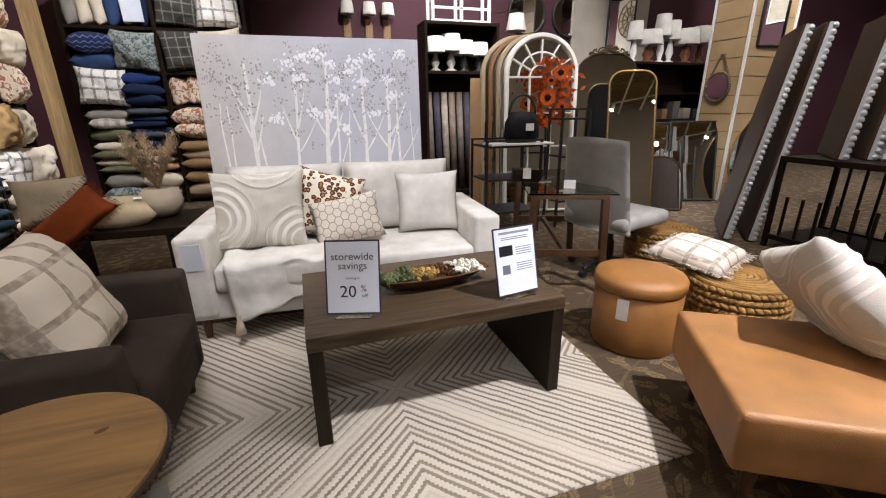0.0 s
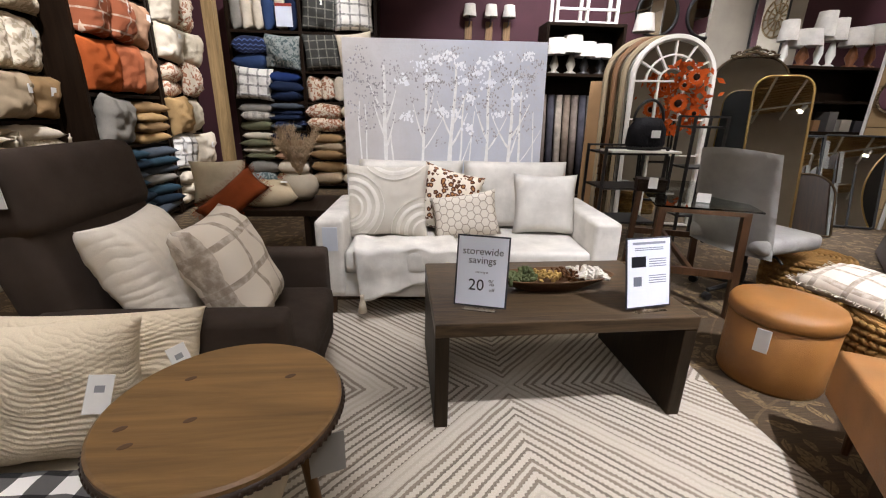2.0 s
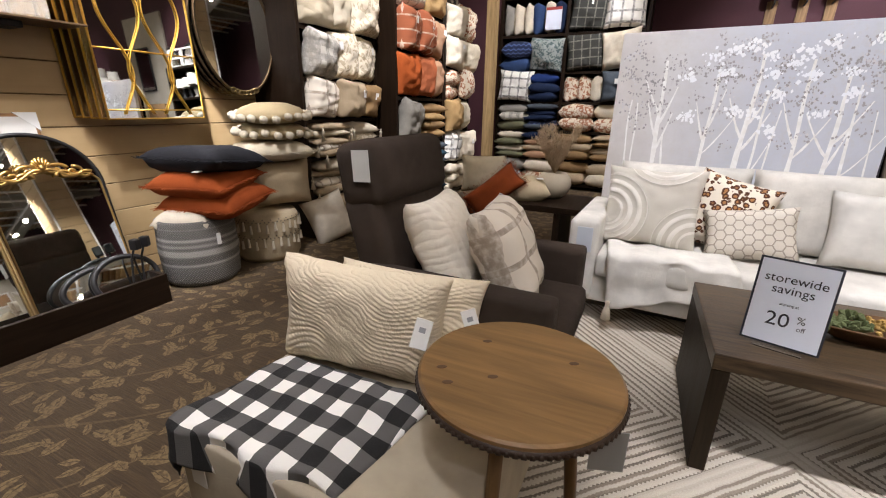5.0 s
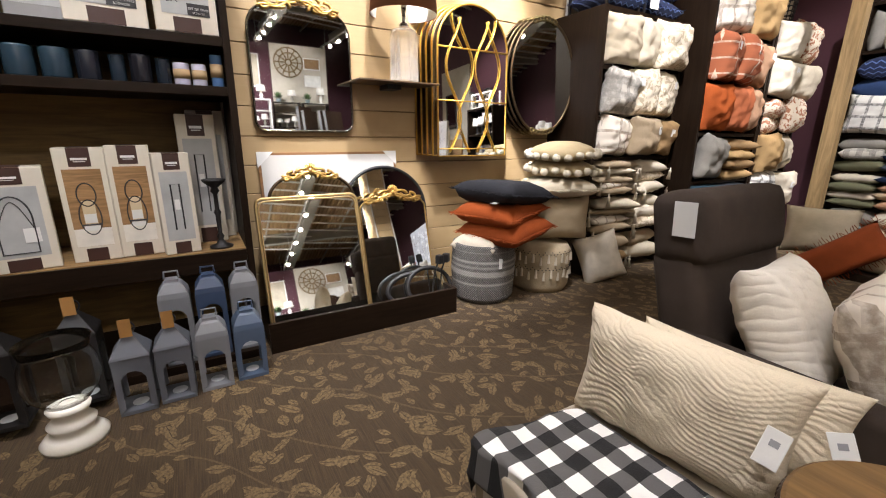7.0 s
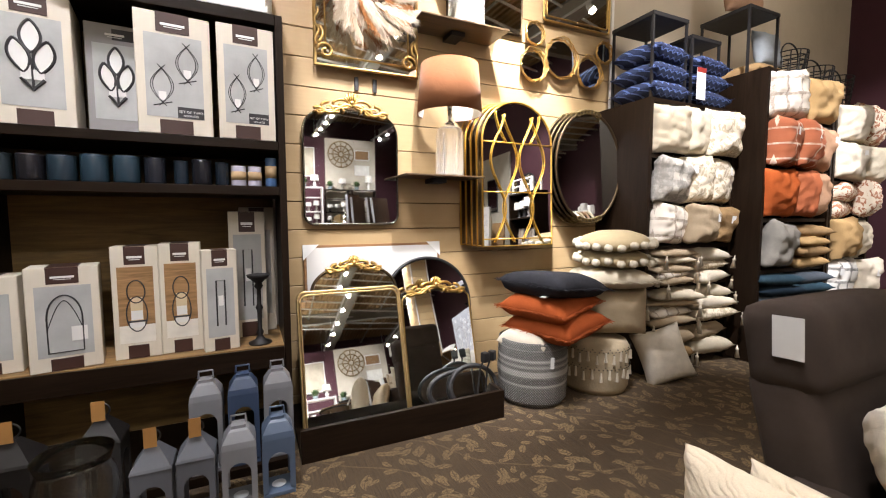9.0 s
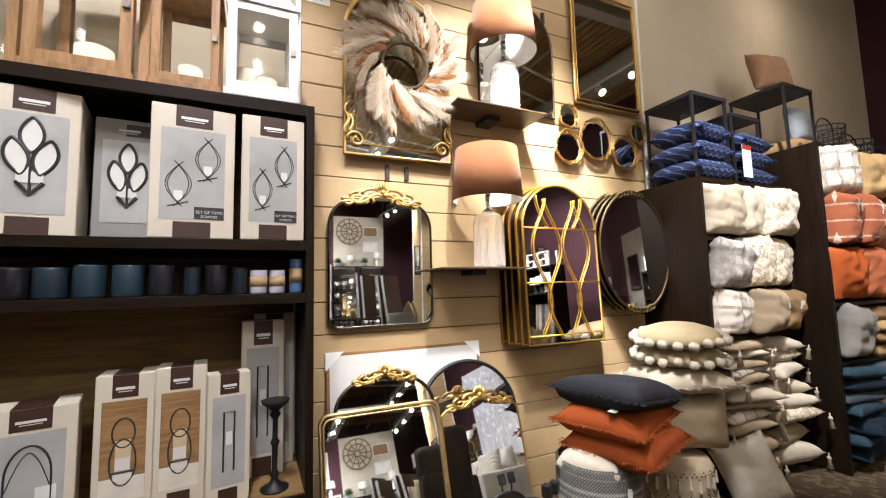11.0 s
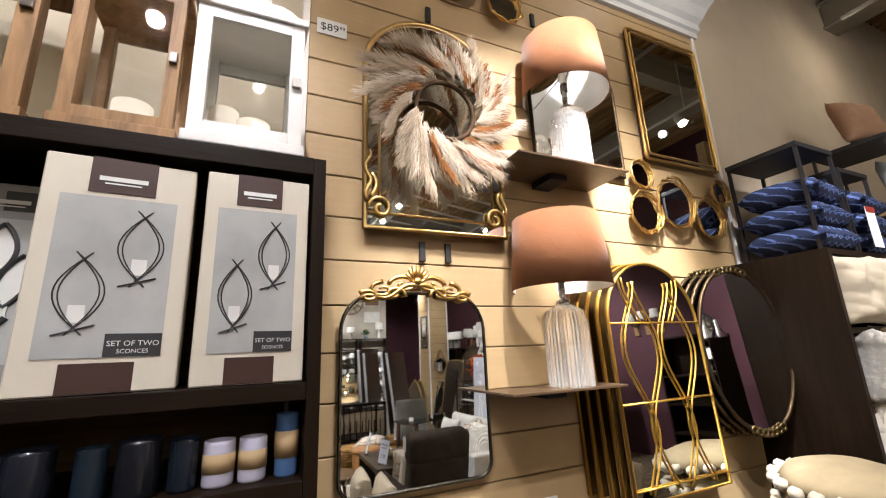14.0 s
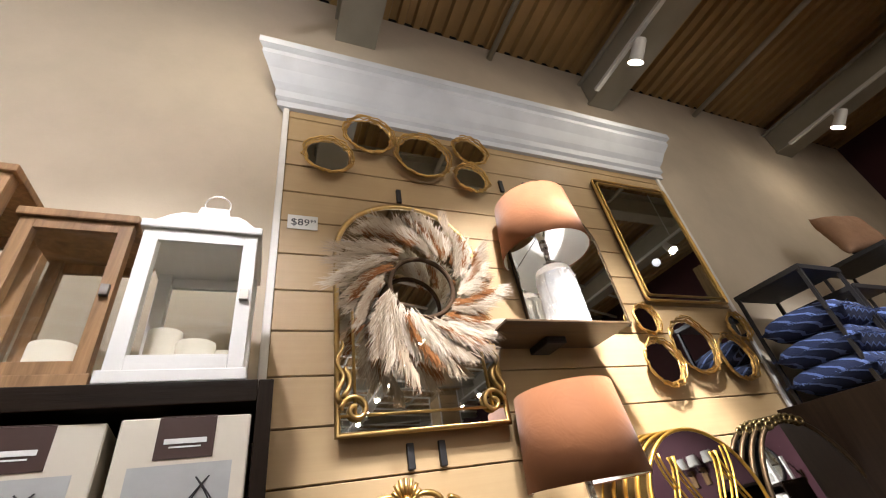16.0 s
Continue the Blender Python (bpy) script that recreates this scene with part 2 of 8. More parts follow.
def leather_mat(hexa, name):
    n = Net(name, 0.42)
    c = lin(hexa)
    big, cell = n.noise(5, 4), n.n("ShaderNodeTexVoronoi")
    n.put(cell.inputs["Vector"], n.co)
    cell.inputs["Scale"].default_value = 260
    n.color(n.mix(n.ramp(big, ((0.3, 0.0), (0.72, 1.0))), tuple(v * 0.66 for v in c), tuple(v * 1.12 for v in c)))
    n.put(n.b.inputs["Roughness"], n.math("ADD", 0.32, n.math("MULTIPLY", big, 0.22)))
    n.bump(n.math("ADD", cell.outputs[0], n.math("MULTIPLY", big, 4.0)), 0.25, 0.006)
    return n.m


DARK = wood("20160e", 0.42, "y")
DARKZ = wood("20160e", 0.42, "z")
BLACK = paint("141212", 0.5)
WALNUT = wood("4a3220", 0.45, "z")
WHITE = paint("dcd8d0", 0.5)
GOLD = metal("d8b06a", 0.33)
GREYWALL = paint("9c9184", 0.85, 0.06, bump=0.15)
BEIGEWALL = paint("b9ab95", 0.85, 0.06, bump=0.15)
BURGUNDY = paint("3f1b24", 0.8, 0.1)


# ---- mesh helpers ----
def part(name, bm, material, parent=None, label="", smooth=False):
    me = bpy.data.meshes.new(name)
    if bm.faces:
        bmesh.ops.recalc_face_normals(bm, faces=bm.faces)
    for f in bm.faces:
        f.smooth = smooth
    bm.to_mesh(me)
    bm.free()
    me.materials.append(material)
    ob = new(name, me)
    ob.parent = parent
    if label:
        ob["label"] = label
    return ob


def thing(name, label, category, m=None, group="", kind=""):
    ob = new(name)
    ob.empty_display_size = 0.1
    if m is not None:
        ob.matrix_world = m
    return tagged(ob, label, category, group, kind)


def alone(name, bm, material, label, category="", m=None, group="", kind="", smooth=False):
    ob = part(name, bm, material, None, "", smooth)
    if m is not None:
        ob.matrix_world = m
    return tagged(ob, label, category, group, kind)


def box(x0, y0, z0, x1, y1, z1, bevel=0.0, bm=None, seg=2, m=None):
    bm = bm or bmesh.new()
    vs = [bm.verts.new((x, y, z)) for z in (z0, z1) for x, y in ((x0, y0), (x1, y0), (x1, y1), (x0, y1))]
    fs = [bm.faces.new([vs[i] for i in f]) for f in ((3, 2, 1, 0), (4, 5, 6, 7), (0, 1, 5, 4), (1, 2, 6, 5), (2, 3, 7, 6), (3, 0, 4, 7))]
    if bevel:
        edges = {e for f in fs for e in f.edges}
        r = bmesh.ops.bevel(bm, geom=list(edges), offset=bevel, segments=seg, profile=0.6, affect="EDGES")
        if m:
            bmesh.ops.transform(bm, matrix=m, verts=list({v for f in bm.faces for v in f.verts}))
    elif m:
        bmesh.ops.transform(bm, matrix=m, verts=vs)
    return bm


def lathe(profile, seg=24, bm=None, m=None, squash=1.0):
    """A turned shape from (radius, height) pairs."""
    bm = bm or bmesh.new()
    rings, made = [], []
    for r, z in profile:
        if r < 1e-5:
            ring = [bm.verts.new((0, 0, z))]
        else:
            ring = [bm.verts.new((r * math.cos(a), squash * r * math.sin(a), z)) for a in (2 * math.pi * i / seg for i in range(seg))]
        rings.append(ring)
        made += ring
    for a, b in zip(rings, rings[1:]):
        for i in range(seg):
            j = (i + 1) % seg
            if len(a) > 1 and len(b) > 1:
                bm.faces.new((a[i], a[j], b[j], b[i]))
            elif len(a) > 1:
                bm.faces.new((a[i], a[j], b[0]))
            elif len(b) > 1:
                bm.faces.new((a[0], b[j], b[i]))
    if m:
        bmesh.ops.transform(bm, matrix=m, verts=made)
    return bm


def tube(points, radius, seg=8, closed=False, bm=None, flat=1.0, taper=None):
    """A round bar along points."""
    bm = bm or bmesh.new()
    pts = [Vector(p) for p in points]
    n = len(pts)
    rings = []
    up = None
    for i, p in enumerate(pts):
        a, b = (pts[i - 1], pts[(i + 1) % n]) if closed else (pts[max(i - 1, 0)], pts[min(i + 1, n - 1)])
        d = (b - a).normalized()
        if up is None:
            up = d.orthogonal().normalized()
        up = (up - d * up.dot(d)).normalized()
        side = d.cross(up)
        r = radius * (taper(i / max(1, n - 1)) if taper else 1.0)
        rings.append([bm.verts.new(p + (up * math.cos(t) + side * math.sin(t) * flat) * r) for t in (2 * math.pi * k / seg for k in range(seg))])
    for i in range(n if closed else n - 1):
        a, b = rings[i], rings[(i + 1) % n]
        for k in range(seg):
            j = (k + 1) % seg
            bm.faces.new((a[k], a[j], b[j], b[k]))
    if not closed:
        bm.faces.new(rings[0][::-1])
        bm.faces.new(rings[-1])
    return bm


def outline_solid(points, depth, bm=None):
    """A flat plate in the xz plane, y from 0 to depth, from its outline."""
    bm = bm or bmesh.new()
    a = [bm.verts.new((x, 0, z)) for x, z in points]
    b = [bm.verts.new((x, depth, z)) for x, z in points]
    bm.faces.new(a)
    bm.faces.new(b[::-1])
    for i in range(len(a)):
        j = (i + 1) % len(a)
        bm.faces.new((a[j], a[i], b[i], b[j]))
    return bm


def cushion(w, h, t, seed=0, n=14, crease=0.006, relief=None, pinch=0.085, power=0.48):
    """A stuffed cushion in the xz plane, standing on z = 0, with corners, puckers and creases."""
    bm = bmesh.new()
    front, back = {}, {}
    for i in range(n + 1):
        for j in range(n + 1):
            u, v = 2 * i / n - 1, 2 * j / n - 1
            x = w / 2 * u * (1 - pinch * (1 - v * v))
            z = h / 2 * v * (1 - pinch * (1 - u * u))
            d = t / 2 * ((1 - u ** 4) * (1 - v ** 4)) ** power
            edge = i in (0, n) or j in (0, n)
            k = noise.noise((x * 7 + seed * 3.1, z * 7, seed * 1.7)) * crease * 1.6 + noise.noise((x * 16, z * 16 + seed, seed)) * crease
            k += crease * 1.3 * (abs(v) ** 3 * noise.noise((x * 30, z * 5, seed + 3.3)) + abs(u) ** 3 * noise.noise((x * 5, z * 30, seed + 8.1)))
            bend = noise.noise((seed * 2.3, x * 1.8, z * 1.8)) * t * 0.12
            q = relief(x, z) * min(1.0, 6 * (1 - abs(u)), 6 * (1 - abs(v))) if relief else 0.0
            if edge:
                front[i, j] = back[i, j] = bm.verts.new((x, bend, z + h / 2))
            else:
                front[i, j] = bm.verts.new((x, bend - d - k - q, z + h / 2))
                back[i, j] = bm.verts.new((x, bend + d + k + q, z + h / 2))
    for i in range(n):
        for j in range(n):
            q = (i, j), (i + 1, j), (i + 1, j + 1), (i, j + 1)
            bm.faces.new([front[k] for k in q])
            bm.faces.new([back[k] for k in q[::-1]])
    return bm


def wavy_ridges(x, z):
    """Tufted ridges that sweep over a cushion in loose curves."""
    f = z * 0.95 + 0.3 * x + 0.075 * math.sin(7.0 * x + 3.0 * z) + 0.03 * math.sin(19 * x - 8 * z) + 0.10 * noise.noise((x * 3.2, z * 3.2, 4.0))
    return 0.0058 * abs(math.sin(math.pi * f / 0.021)) ** 0.7


def straight_ribs(x, z):
    f = x + 0.08 * z + 0.006 * noise.noise((x * 9, z * 9, 2))
    return 0.012 * abs(math.sin(math.pi * f / 0.062)) ** 0.6 * (0.85 + 0.3 * noise.noise((x * 40, z * 40, 1)))


def tufted_arcs(x, z):
    q = 0.0
    for cx, cz in ((-0.24, -0.05), (0.27, -0.21), (0.05, 0.37)):
        r = math.hypot(x - cx, z - cz)
        if 0.07 < r < 0.24:
            q = max(q, 0.010 * max(0.0, math.sin(2 * math.pi * r / 0.056)) ** 0.6)
    return q


# ---- the shop: floor, walls, ceiling ----
def structure(name, bm, mat, label, smooth=False):
    return alone(name, bm, mat, label, kind="structure", smooth=smooth)


X0, X1, Y0, Y1, HIGH = -3.66, 14.0, -5.0, 8.2, 6.0
structure("floor", box(X0 - 0.2, Y0 - 0.2, -0.1, X1 + 0.2, Y1 + 0.2, 0), carpet_mat(), "brown carpet with a woven leaf pattern")
structure("wall_west", box(X0 - 0.15, Y0, 0, X0, Y1, HIGH), BEIGEWALL, "tall beige painted wall behind the shelves")
structure("wall_north", box(X0, Y1, 0, X1, Y1 + 0.15, HIGH), BURGUNDY, "dark burgundy painted back wall of the shop")
structure("wall_east", box(X1, Y0, 0, X1 + 0.15, Y1, HIGH), BURGUNDY, "dark burgundy painted side wall")
structure("wall_south", box(X0, Y0 - 0.15, 0, X1, Y0, HIGH), GREYWALL, "plain grey painted wall closing the shop")


def ceiling():
    bm = bmesh.new()
    p = 0.15
    n = int((Y1 - Y0) / p)
    for i in range(n):
        y = Y0 + i * p
        for a, b, c, d in ((y, y + p * 0.4, 0.0, 0.0), (y + p * 0.4, y + p * 0.5, 0.0, 0.05), (y + p * 0.5, y + p * 0.9, 0.05, 0.05), (y + p * 0.9, y + p, 0.05, 0.0)):
            bm.faces.new([bm.verts.new(v) for v in ((X0, a, HIGH + c), (X1, a, HIGH + c), (X1, b, HIGH + d), (X0, b, HIGH + d))])
    bmesh.ops.remove_doubles(bm, verts=bm.verts, dist=1e-4)
    return bm


structure("ceiling", ceiling(), paint("967648", 0.6, 0.12), "corrugated tan steel roof deck ceiling")


def slat_panel():
    """Tan slat board with recessed joints, white trim at its edge and a crown above."""
    y0, y1, z1, pitch = 0.45, 3.55, 4.45, 0.204
    board = structure("slat_board_backing", box(X0, y0, 0.0, X0 + 0.012, y1, z1), paint("6e5535", 0.6), "dark joints of the slat board")
    mat, z = slat_wall_mat(), -0.099
    while z < z1 - 0.02:
        part("plank", box(X0 + 0.012, y0, max(z, 0) + 0.003, X0 + 0.03, y1, min(z + pitch - 0.003, z1), 0.003, seg=1), mat, board)
        z += pitch
    structure("trim_1", box(X0, y0 - 0.035, 0, X0 + 0.045, y0, z1, 0.006), WHITE, "narrow white painted edge trim")
    structure("trim_2", box(X0, y1, 0, X0 + 0.045, y1 + 0.035, z1, 0.006), WHITE, "narrow white painted edge trim")
    prof = [(0.0, 0.0), (0.05, 0.0), (0.05, 0.05), (0.07, 0.07), (0.07, 0.13), (0.10, 0.17), (0.14, 0.25), (0.19, 0.32), (0.19, 0.36), (0.22, 0.38), (0.22, 0.44), (0.0, 0.44)]
    bm = bmesh.new()
    ends = []
    for y, s in ((y0 - 0.035, -1), (y1 + 0.035, 1)):
        ends.append([bm.verts.new((X0 + 0.005 + d, y + s * d * 0.8, z1 + h)) for d, h in prof])
    for i in range(len(prof)):
        j = (i + 1) % len(prof)
        bm.faces.new((ends[0][i], ends[0][j], ends[1][j], ends[1][i]))
    bm.faces.new(ends[0])
    bm.faces.new(ends[1][::-1])
    structure("crown_moulding", bm, paint("c9ccce", 0.5), "white painted stepped crown moulding above the slat board")


slat_panel()


def beams():
    steel = paint("8d8778", 0.6)
    for x in (-1.9, 2.2, 6.2, 10.2):
        bm = box(x - 0.1, Y0, HIGH - 0.42, x + 0.1, Y1, HIGH - 0.38)
        box(x - 0.1, Y0, HIGH - 0.05, x + 0.1, Y1, HIGH - 0.01, bm=bm)
        box(x - 0.012, Y0, HIGH - 0.38, x + 0.012, Y1, HIGH - 0.05, bm=bm)
        alone("roof_beam", bm, steel, "grey painted steel roof beam", "beam", group="roof beams")
    for y in (0.9, 3.4, 6.4):
        g = thing("roof_girder", "deep grey steel girder under the roof", "beam", group="roof girders")
        part("web", box(X0, y - 0.13, HIGH - 0.52, X1, y + 0.13, HIGH - 0.23, 0.02), steel, g)
        part("flange", box(X0, y - 0.16, HIGH - 0.55, X1, y + 0.16, HIGH - 0.521, 0.006), steel, g)
        part("flange", box(X0, y - 0.16, HIGH - 0.229, X1, y + 0.16, HIGH - 0.2, 0.006), steel, g)
    for y in (2.2, 5.0):
        alone("sprinkler_pipe", tube([(X0, y, HIGH - 0.18), (X1, y, HIGH - 0.18)], 0.03), paint("a09a8a", 0.5), "thin grey sprinkler pipe under the roof", "pipe", group="pipes", smooth=True)


beams()


# ---- shelving along the west wall ----
def shelf_unit():
    x0, x1, y0, y1, top = X0 + 0.005, -3.09, -2.4, 0.47, 2.57
    t = thing("display_shelf", "dark brown wooden display shelf with tan back, filled with boxed goods", "shelf", pose(0, 0, 0))
    part("side_panel", box(x0, y1 - 0.04, 0.0, x1, y1, top, 0.003), DARKZ, t)
    part("side_panel", box(x0, y0, 0.0, x1, y0 + 0.04, top, 0.003), DARKZ, t)
    part("side_panel", box(x0, -1.02, 0.1, x1, -0.98, top - 0.05, 0.003), DARKZ, t)
    part("back_panel", box(x0, y0 + 0.04, 0.05, x0 + 0.015, y1 - 0.04, top - 0.05), wood("7a6038", 0.6, "y"), t, "tan back board")
    for z, th in ((1.60, 0.05), (1.86, 0.05), (2.57, 0.06)):
        part("shelf", box(x0 + 0.016, y0 + 0.041, z - th, x1 + 0.002, y1 - 0.041, z, 0.003), DARK, t)
    part("shelf", box(x0 + 0.016, y0 + 0.041, 0.62, x1 + 0.002, y1 - 0.041, 0.655, 0.003), wood("9a7a50", 0.5, "y"), t, "light wood deck")
    part("shelf_front", box(x1 + 0.003, y0 + 0.041, 0.53, x1 + 0.02, y1 - 0.041, 0.65, 0.003), DARK, t)
    part("base", box(x0 + 0.016, y0 + 0.041, 0.0, x1 + 0.2, y1 - 0.041, 0.05, 0.003), DARK, t)


shelf_unit()
def mirror_tray():
    t = thing("display_plinth", "low dark wood display tray holding leaning mirrors", "plinth")
    part("front_board", box(-2.90, 0.49, 0, -2.87, 1.86, 0.2, 0.003), DARK, t)
    part("side_board", box(X0 + 0.05, 1.83, 0, -2.901, 1.86, 0.2, 0.003), DARK, t)
    part("deck", box(X0 + 0.05, 0.49, 0, -2.901, 1.829, 0.05, 0.003), DARK, t)


mirror_tray()


def cubby(y0, y1, xf, top, shelves, label):
    t = thing("pillow_cubby", label, "shelf", group="pillow cubbies")
    x0 = X0 + 0.005
    part("side_panel", box(x0, y0, 0, xf, y0 + 0.04, top, 0.003), DARKZ, t)
    part("side_panel", box(x0, y1 - 0.04, 0, xf, y1, top, 0.003), DARKZ, t)
    part("back_panel", box(x0, y0 + 0.04, 0, x0 + 0.015, y1 - 0.04, top), DARKZ, t)
    for z in shelves:
        part("shelf", box(x0 + 0.016, y0 + 0.041, z - 0.035, xf - 0.01, y1 - 0.041, z, 0.003), DARK, t)
    return t


cubby(3.42, 4.62, -3.03, 2.45, (0.08, 0.42, 0.8, 1.16, 1.53, 1.97, 2.45), "dark brown cubby shelf packed with cream cushions")
cubby(4.64, 5.86, -2.78, 2.8, (0.08, 0.45, 0.9, 1.40, 1.88, 2.34, 2.8), "dark brown cubby shelf packed with rust cushions")
cubby(5.88, 6.75, -2.78, 2.62, (0.08, 0.5, 0.95, 1.40, 1.80, 2.2, 2.62), "dark brown cubby shelf packed with floral cushions")


# ---- back wall shelving ----
def back_cubby():
    t = thing("pillow_cubby", "long dark brown cubby shelf packed with blue and cream cushions", "shelf", group="pillow cubbies")
    y0, y1 = 7.55, Y1 - 0.005
    for x in (-2.6, -1.55, -0.42):
        part("side_panel", box(x, y0, 0, x + 0.05, y1, 3.0, 0.003), DARKZ, t)
    part("back_panel", box(-2.55, y1 - 0.02, 0, -0.42, y1, 3.0), DARKZ, t)
    for z in (0.1, 0.5, 0.95, 1.4, 1.85, 2.4, 2.95):
        part("shelf", box(-2.55, y0 + 0.01, z - 0.04, -1.551, y1 - 0.021, z, 0.003), DARK, t)
        part("shelf", box(-1.5, y0 + 0.01, z - 0.04, -0.421, y1 - 0.021, z, 0.003), DARK, t)


back_cubby()
alone("wooden_post", box(-2.17, 5.8, 0, -2.05, 5.92, 4.6, 0.004), wood("8f7650", 0.55, "z"), "square tan wooden post standing between shelves", "post")


# ---- the seating group ----
def rug():
    x0, x1, y0, y1 = -0.8, 1.64, 1.38, 3.15
    bm = bmesh.new()
    nx, ny = 80, 60
    g = [[bm.verts.new((x0 + (x1 - x0) * i / nx, y0 + (y1 - y0) * j / ny, 0.012 + 0.003 * noise.noise((i * 0.3, j * 0.3, 0)))) for j in range(ny + 1)] for i in range(nx + 1)]
    for i in range(nx):
        for j in range(ny):
            bm.faces.new((g[i][j], g[i + 1][j], g[i + 1][j + 1], g[i][j + 1]))
    ring = [g[i][0] for i in range(nx + 1)] + [g[nx][j] for j in range(1, ny + 1)] + [g[i][ny] for i in range(nx - 1, -1, -1)] + [g[0][j] for j in range(ny - 1, 0, -1)]
    low = [bm.verts.new((v.co.x, v.co.y, 0.001)) for v in ring]
    for i in range(len(ring)):
        j = (i + 1) % len(ring)
        bm.faces.new((ring[j], ring[i], low[i], low[j]))
    alone("area_rug", bm, rug_mat(), "cream and taupe chevron woven wool area rug", "rug", smooth=True)


rug()

SOFA_CLOTH = fabric("d8d4cc", 700)


def sofa():
    t = thing("sofa", "off-white upholstered two-seat sofa with tapered wooden legs", "sofa", pose(-0.45, 2.88, 0, 0, 0, -2.5))
    w, d = 1.89, 0.86
    part("base", box(0.0, 0.02, 0.15, w, d, 0.32, 0.02), SOFA_CLOTH, t)
    for x in (0.0, w - 0.17):
        part("arm", box(x, 0.0, 0.17, x + 0.17, d - 0.02, 0.66, 0.03, seg=3), SOFA_CLOTH, t, smooth=True)
    part("seat_cushion", box(0.175, -0.01, 0.322, w - 0.175, d - 0.2, 0.47, 0.035, seg=3), SOFA_CLOTH, t, smooth=True)
    part("backrest", box(0.172, d - 0.16, 0.32, w - 0.172, d, 0.84, 0.04, seg=3), SOFA_CLOTH, t, smooth=True)
    bw = (w - 0.35) / 2
    for i in range(2):
        ob = part("back_cushion", cushion(bw, 0.5, 0.2, 40 + i, 16, 0.004, pinch=0.03, power=0.3), SOFA_CLOTH, t, smooth=True)
        ob.matrix_basis = pose(0.175 + bw * (i + 0.5), d - 0.26, 0.46, -10)
    for x in (0.07, w - 0.07):
        for y in (0.09, d - 0.09):
            part("leg", lathe([(0.0, 0), (0.018, 0), (0.03, 0.149), (0.0, 0.149)], 10, m=pose(x, y, 0)), WALNUT, t)
    part("price_card", box(0.05, -0.006, 0.47, 0.14, -0.002, 0.62), paint("c3c8d0", 0.4), t, "folded pale price card")


sofa()


def coffee_table():
    t = thing("coffee_table", "dark brown weathered wooden waterfall coffee table", "table", pose(0.23, 1.85, 0, 0, 0, 1.5))
    w, d, h, th = 1.11, 0.70, 0.505, 0.06
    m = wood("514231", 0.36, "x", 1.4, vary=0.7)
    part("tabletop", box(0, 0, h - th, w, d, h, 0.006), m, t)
    # Same wood as the top, with the legs' shade put into a darker colour.
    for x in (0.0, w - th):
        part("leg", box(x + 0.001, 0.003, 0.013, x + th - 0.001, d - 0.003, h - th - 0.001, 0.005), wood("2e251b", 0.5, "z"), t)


coffee_table()


def armchair():
    t = thing("armchair", "dark grey-brown suede reclining armchair with tall padded back", "armchair", pose(-1.27, 1.68, 0))
    c = fabric("3e342d", 900, 0.8, 0.3)
    part("base", box(0.2, 0.05, 0.12, 0.98, 0.78, 0.3, 0.03), c, t)
    part("seat", box(0.25, 0.135, 0.3, 1.02, 0.695, 0.46, 0.05, seg=3), c, t, smooth=True)
    for y in (0.0, 0.70):
        part("arm", box(0.15, y, 0.12, 0.98, y + 0.13, 0.625, 0.03, seg=3), c, t, smooth=True)
    b = part("backrest", box(-0.1, 0.09, 0, 0.1, 0.74, 0.66, 0.06, seg=3), c, t, smooth=True)
    b.matrix_basis = pose(0.24, 0, 0.28, 0, -14, 0)
    hd = part("headrest", box(-0.12, 0.08, 0, 0.11, 0.75, 0.3, 0.09, seg=4), c, t, smooth=True)
    hd.matrix_basis = pose(0.12, 0, 0.855, 0, -10, 0)
    tag = part("price_card", box(0.04, -0.004, 0.02, 0.125, -0.001, 0.15), paint("c9c7c2", 0.6), t, "white paper price card")
    tag.matrix_basis = pose(0.05, 0.074, 0.96, 0, -3, 0)
    for x in (0.26, 0.92):
        for y in (0.1, 0.73):
            part("leg", lathe([(0.0, 0), (0.016, 0), (0.026, 0.119), (0.0, 0.119)], 10, m=pose(x, y, 0)), WALNUT, t)


armchair()


def side_table():
    t = thing("side_table", "round wooden side table with knots and dark beaded rim", "table", pose(-0.285, 1.235, 0))
    part("tabletop", lathe([(0, 0.632), (0.25, 0.632), (0.257, 0.639), (0.257, 0.652), (0.25, 0.657), (0, 0.657)], 64), wood("84653f", 0.45, "x", 0.6), t)
    for i in range(3):
        a = 2.1 * i + 0.5
        part("leg", tube([(0.2 * math.cos(a), 0.2 * math.sin(a), 0.0), (0.14 * math.cos(a), 0.14 * math.sin(a), 0.631)], 0.018), wood("6b5032", 0.5, "z"), t, smooth=True)
    part("price_card", box(-0.04, -0.001, -0.055, 0.04, 0.001, 0.055), paint("8f8d88", 0.5), t, "grey paper price card").matrix_basis = pose(0.232, -0.06, 0.55, 0, 0, 20)


side_table()


def check_bench():
    t = thing("bench", "cream upholstered storage bench under cushions and a throw", "bench", pose(-1.19, 0.87, 0))
    part("body", box(0, 0, 0.06, 0.90, 0.74, 0.40, 0.02), fabric("b9ad98", 600), t, smooth=True)
    for x in (0.05, 0.85):
        for y in (0.05, 0.69):
            part("foot", lathe([(0, 0), (0.02, 0), (0.025, 0.059), (0, 0.059)], 10, m=pose(x, y, 0)), BLACK, t)
    card = part("price_card", box(-0.03, -0.004, -0.06, 0.03, -0.001, 0.06), paint("c9c7c2", 0.6), t, "white paper price card")
    card.matrix_basis = pose(0.09, -0.002, 0.29)


check_bench()


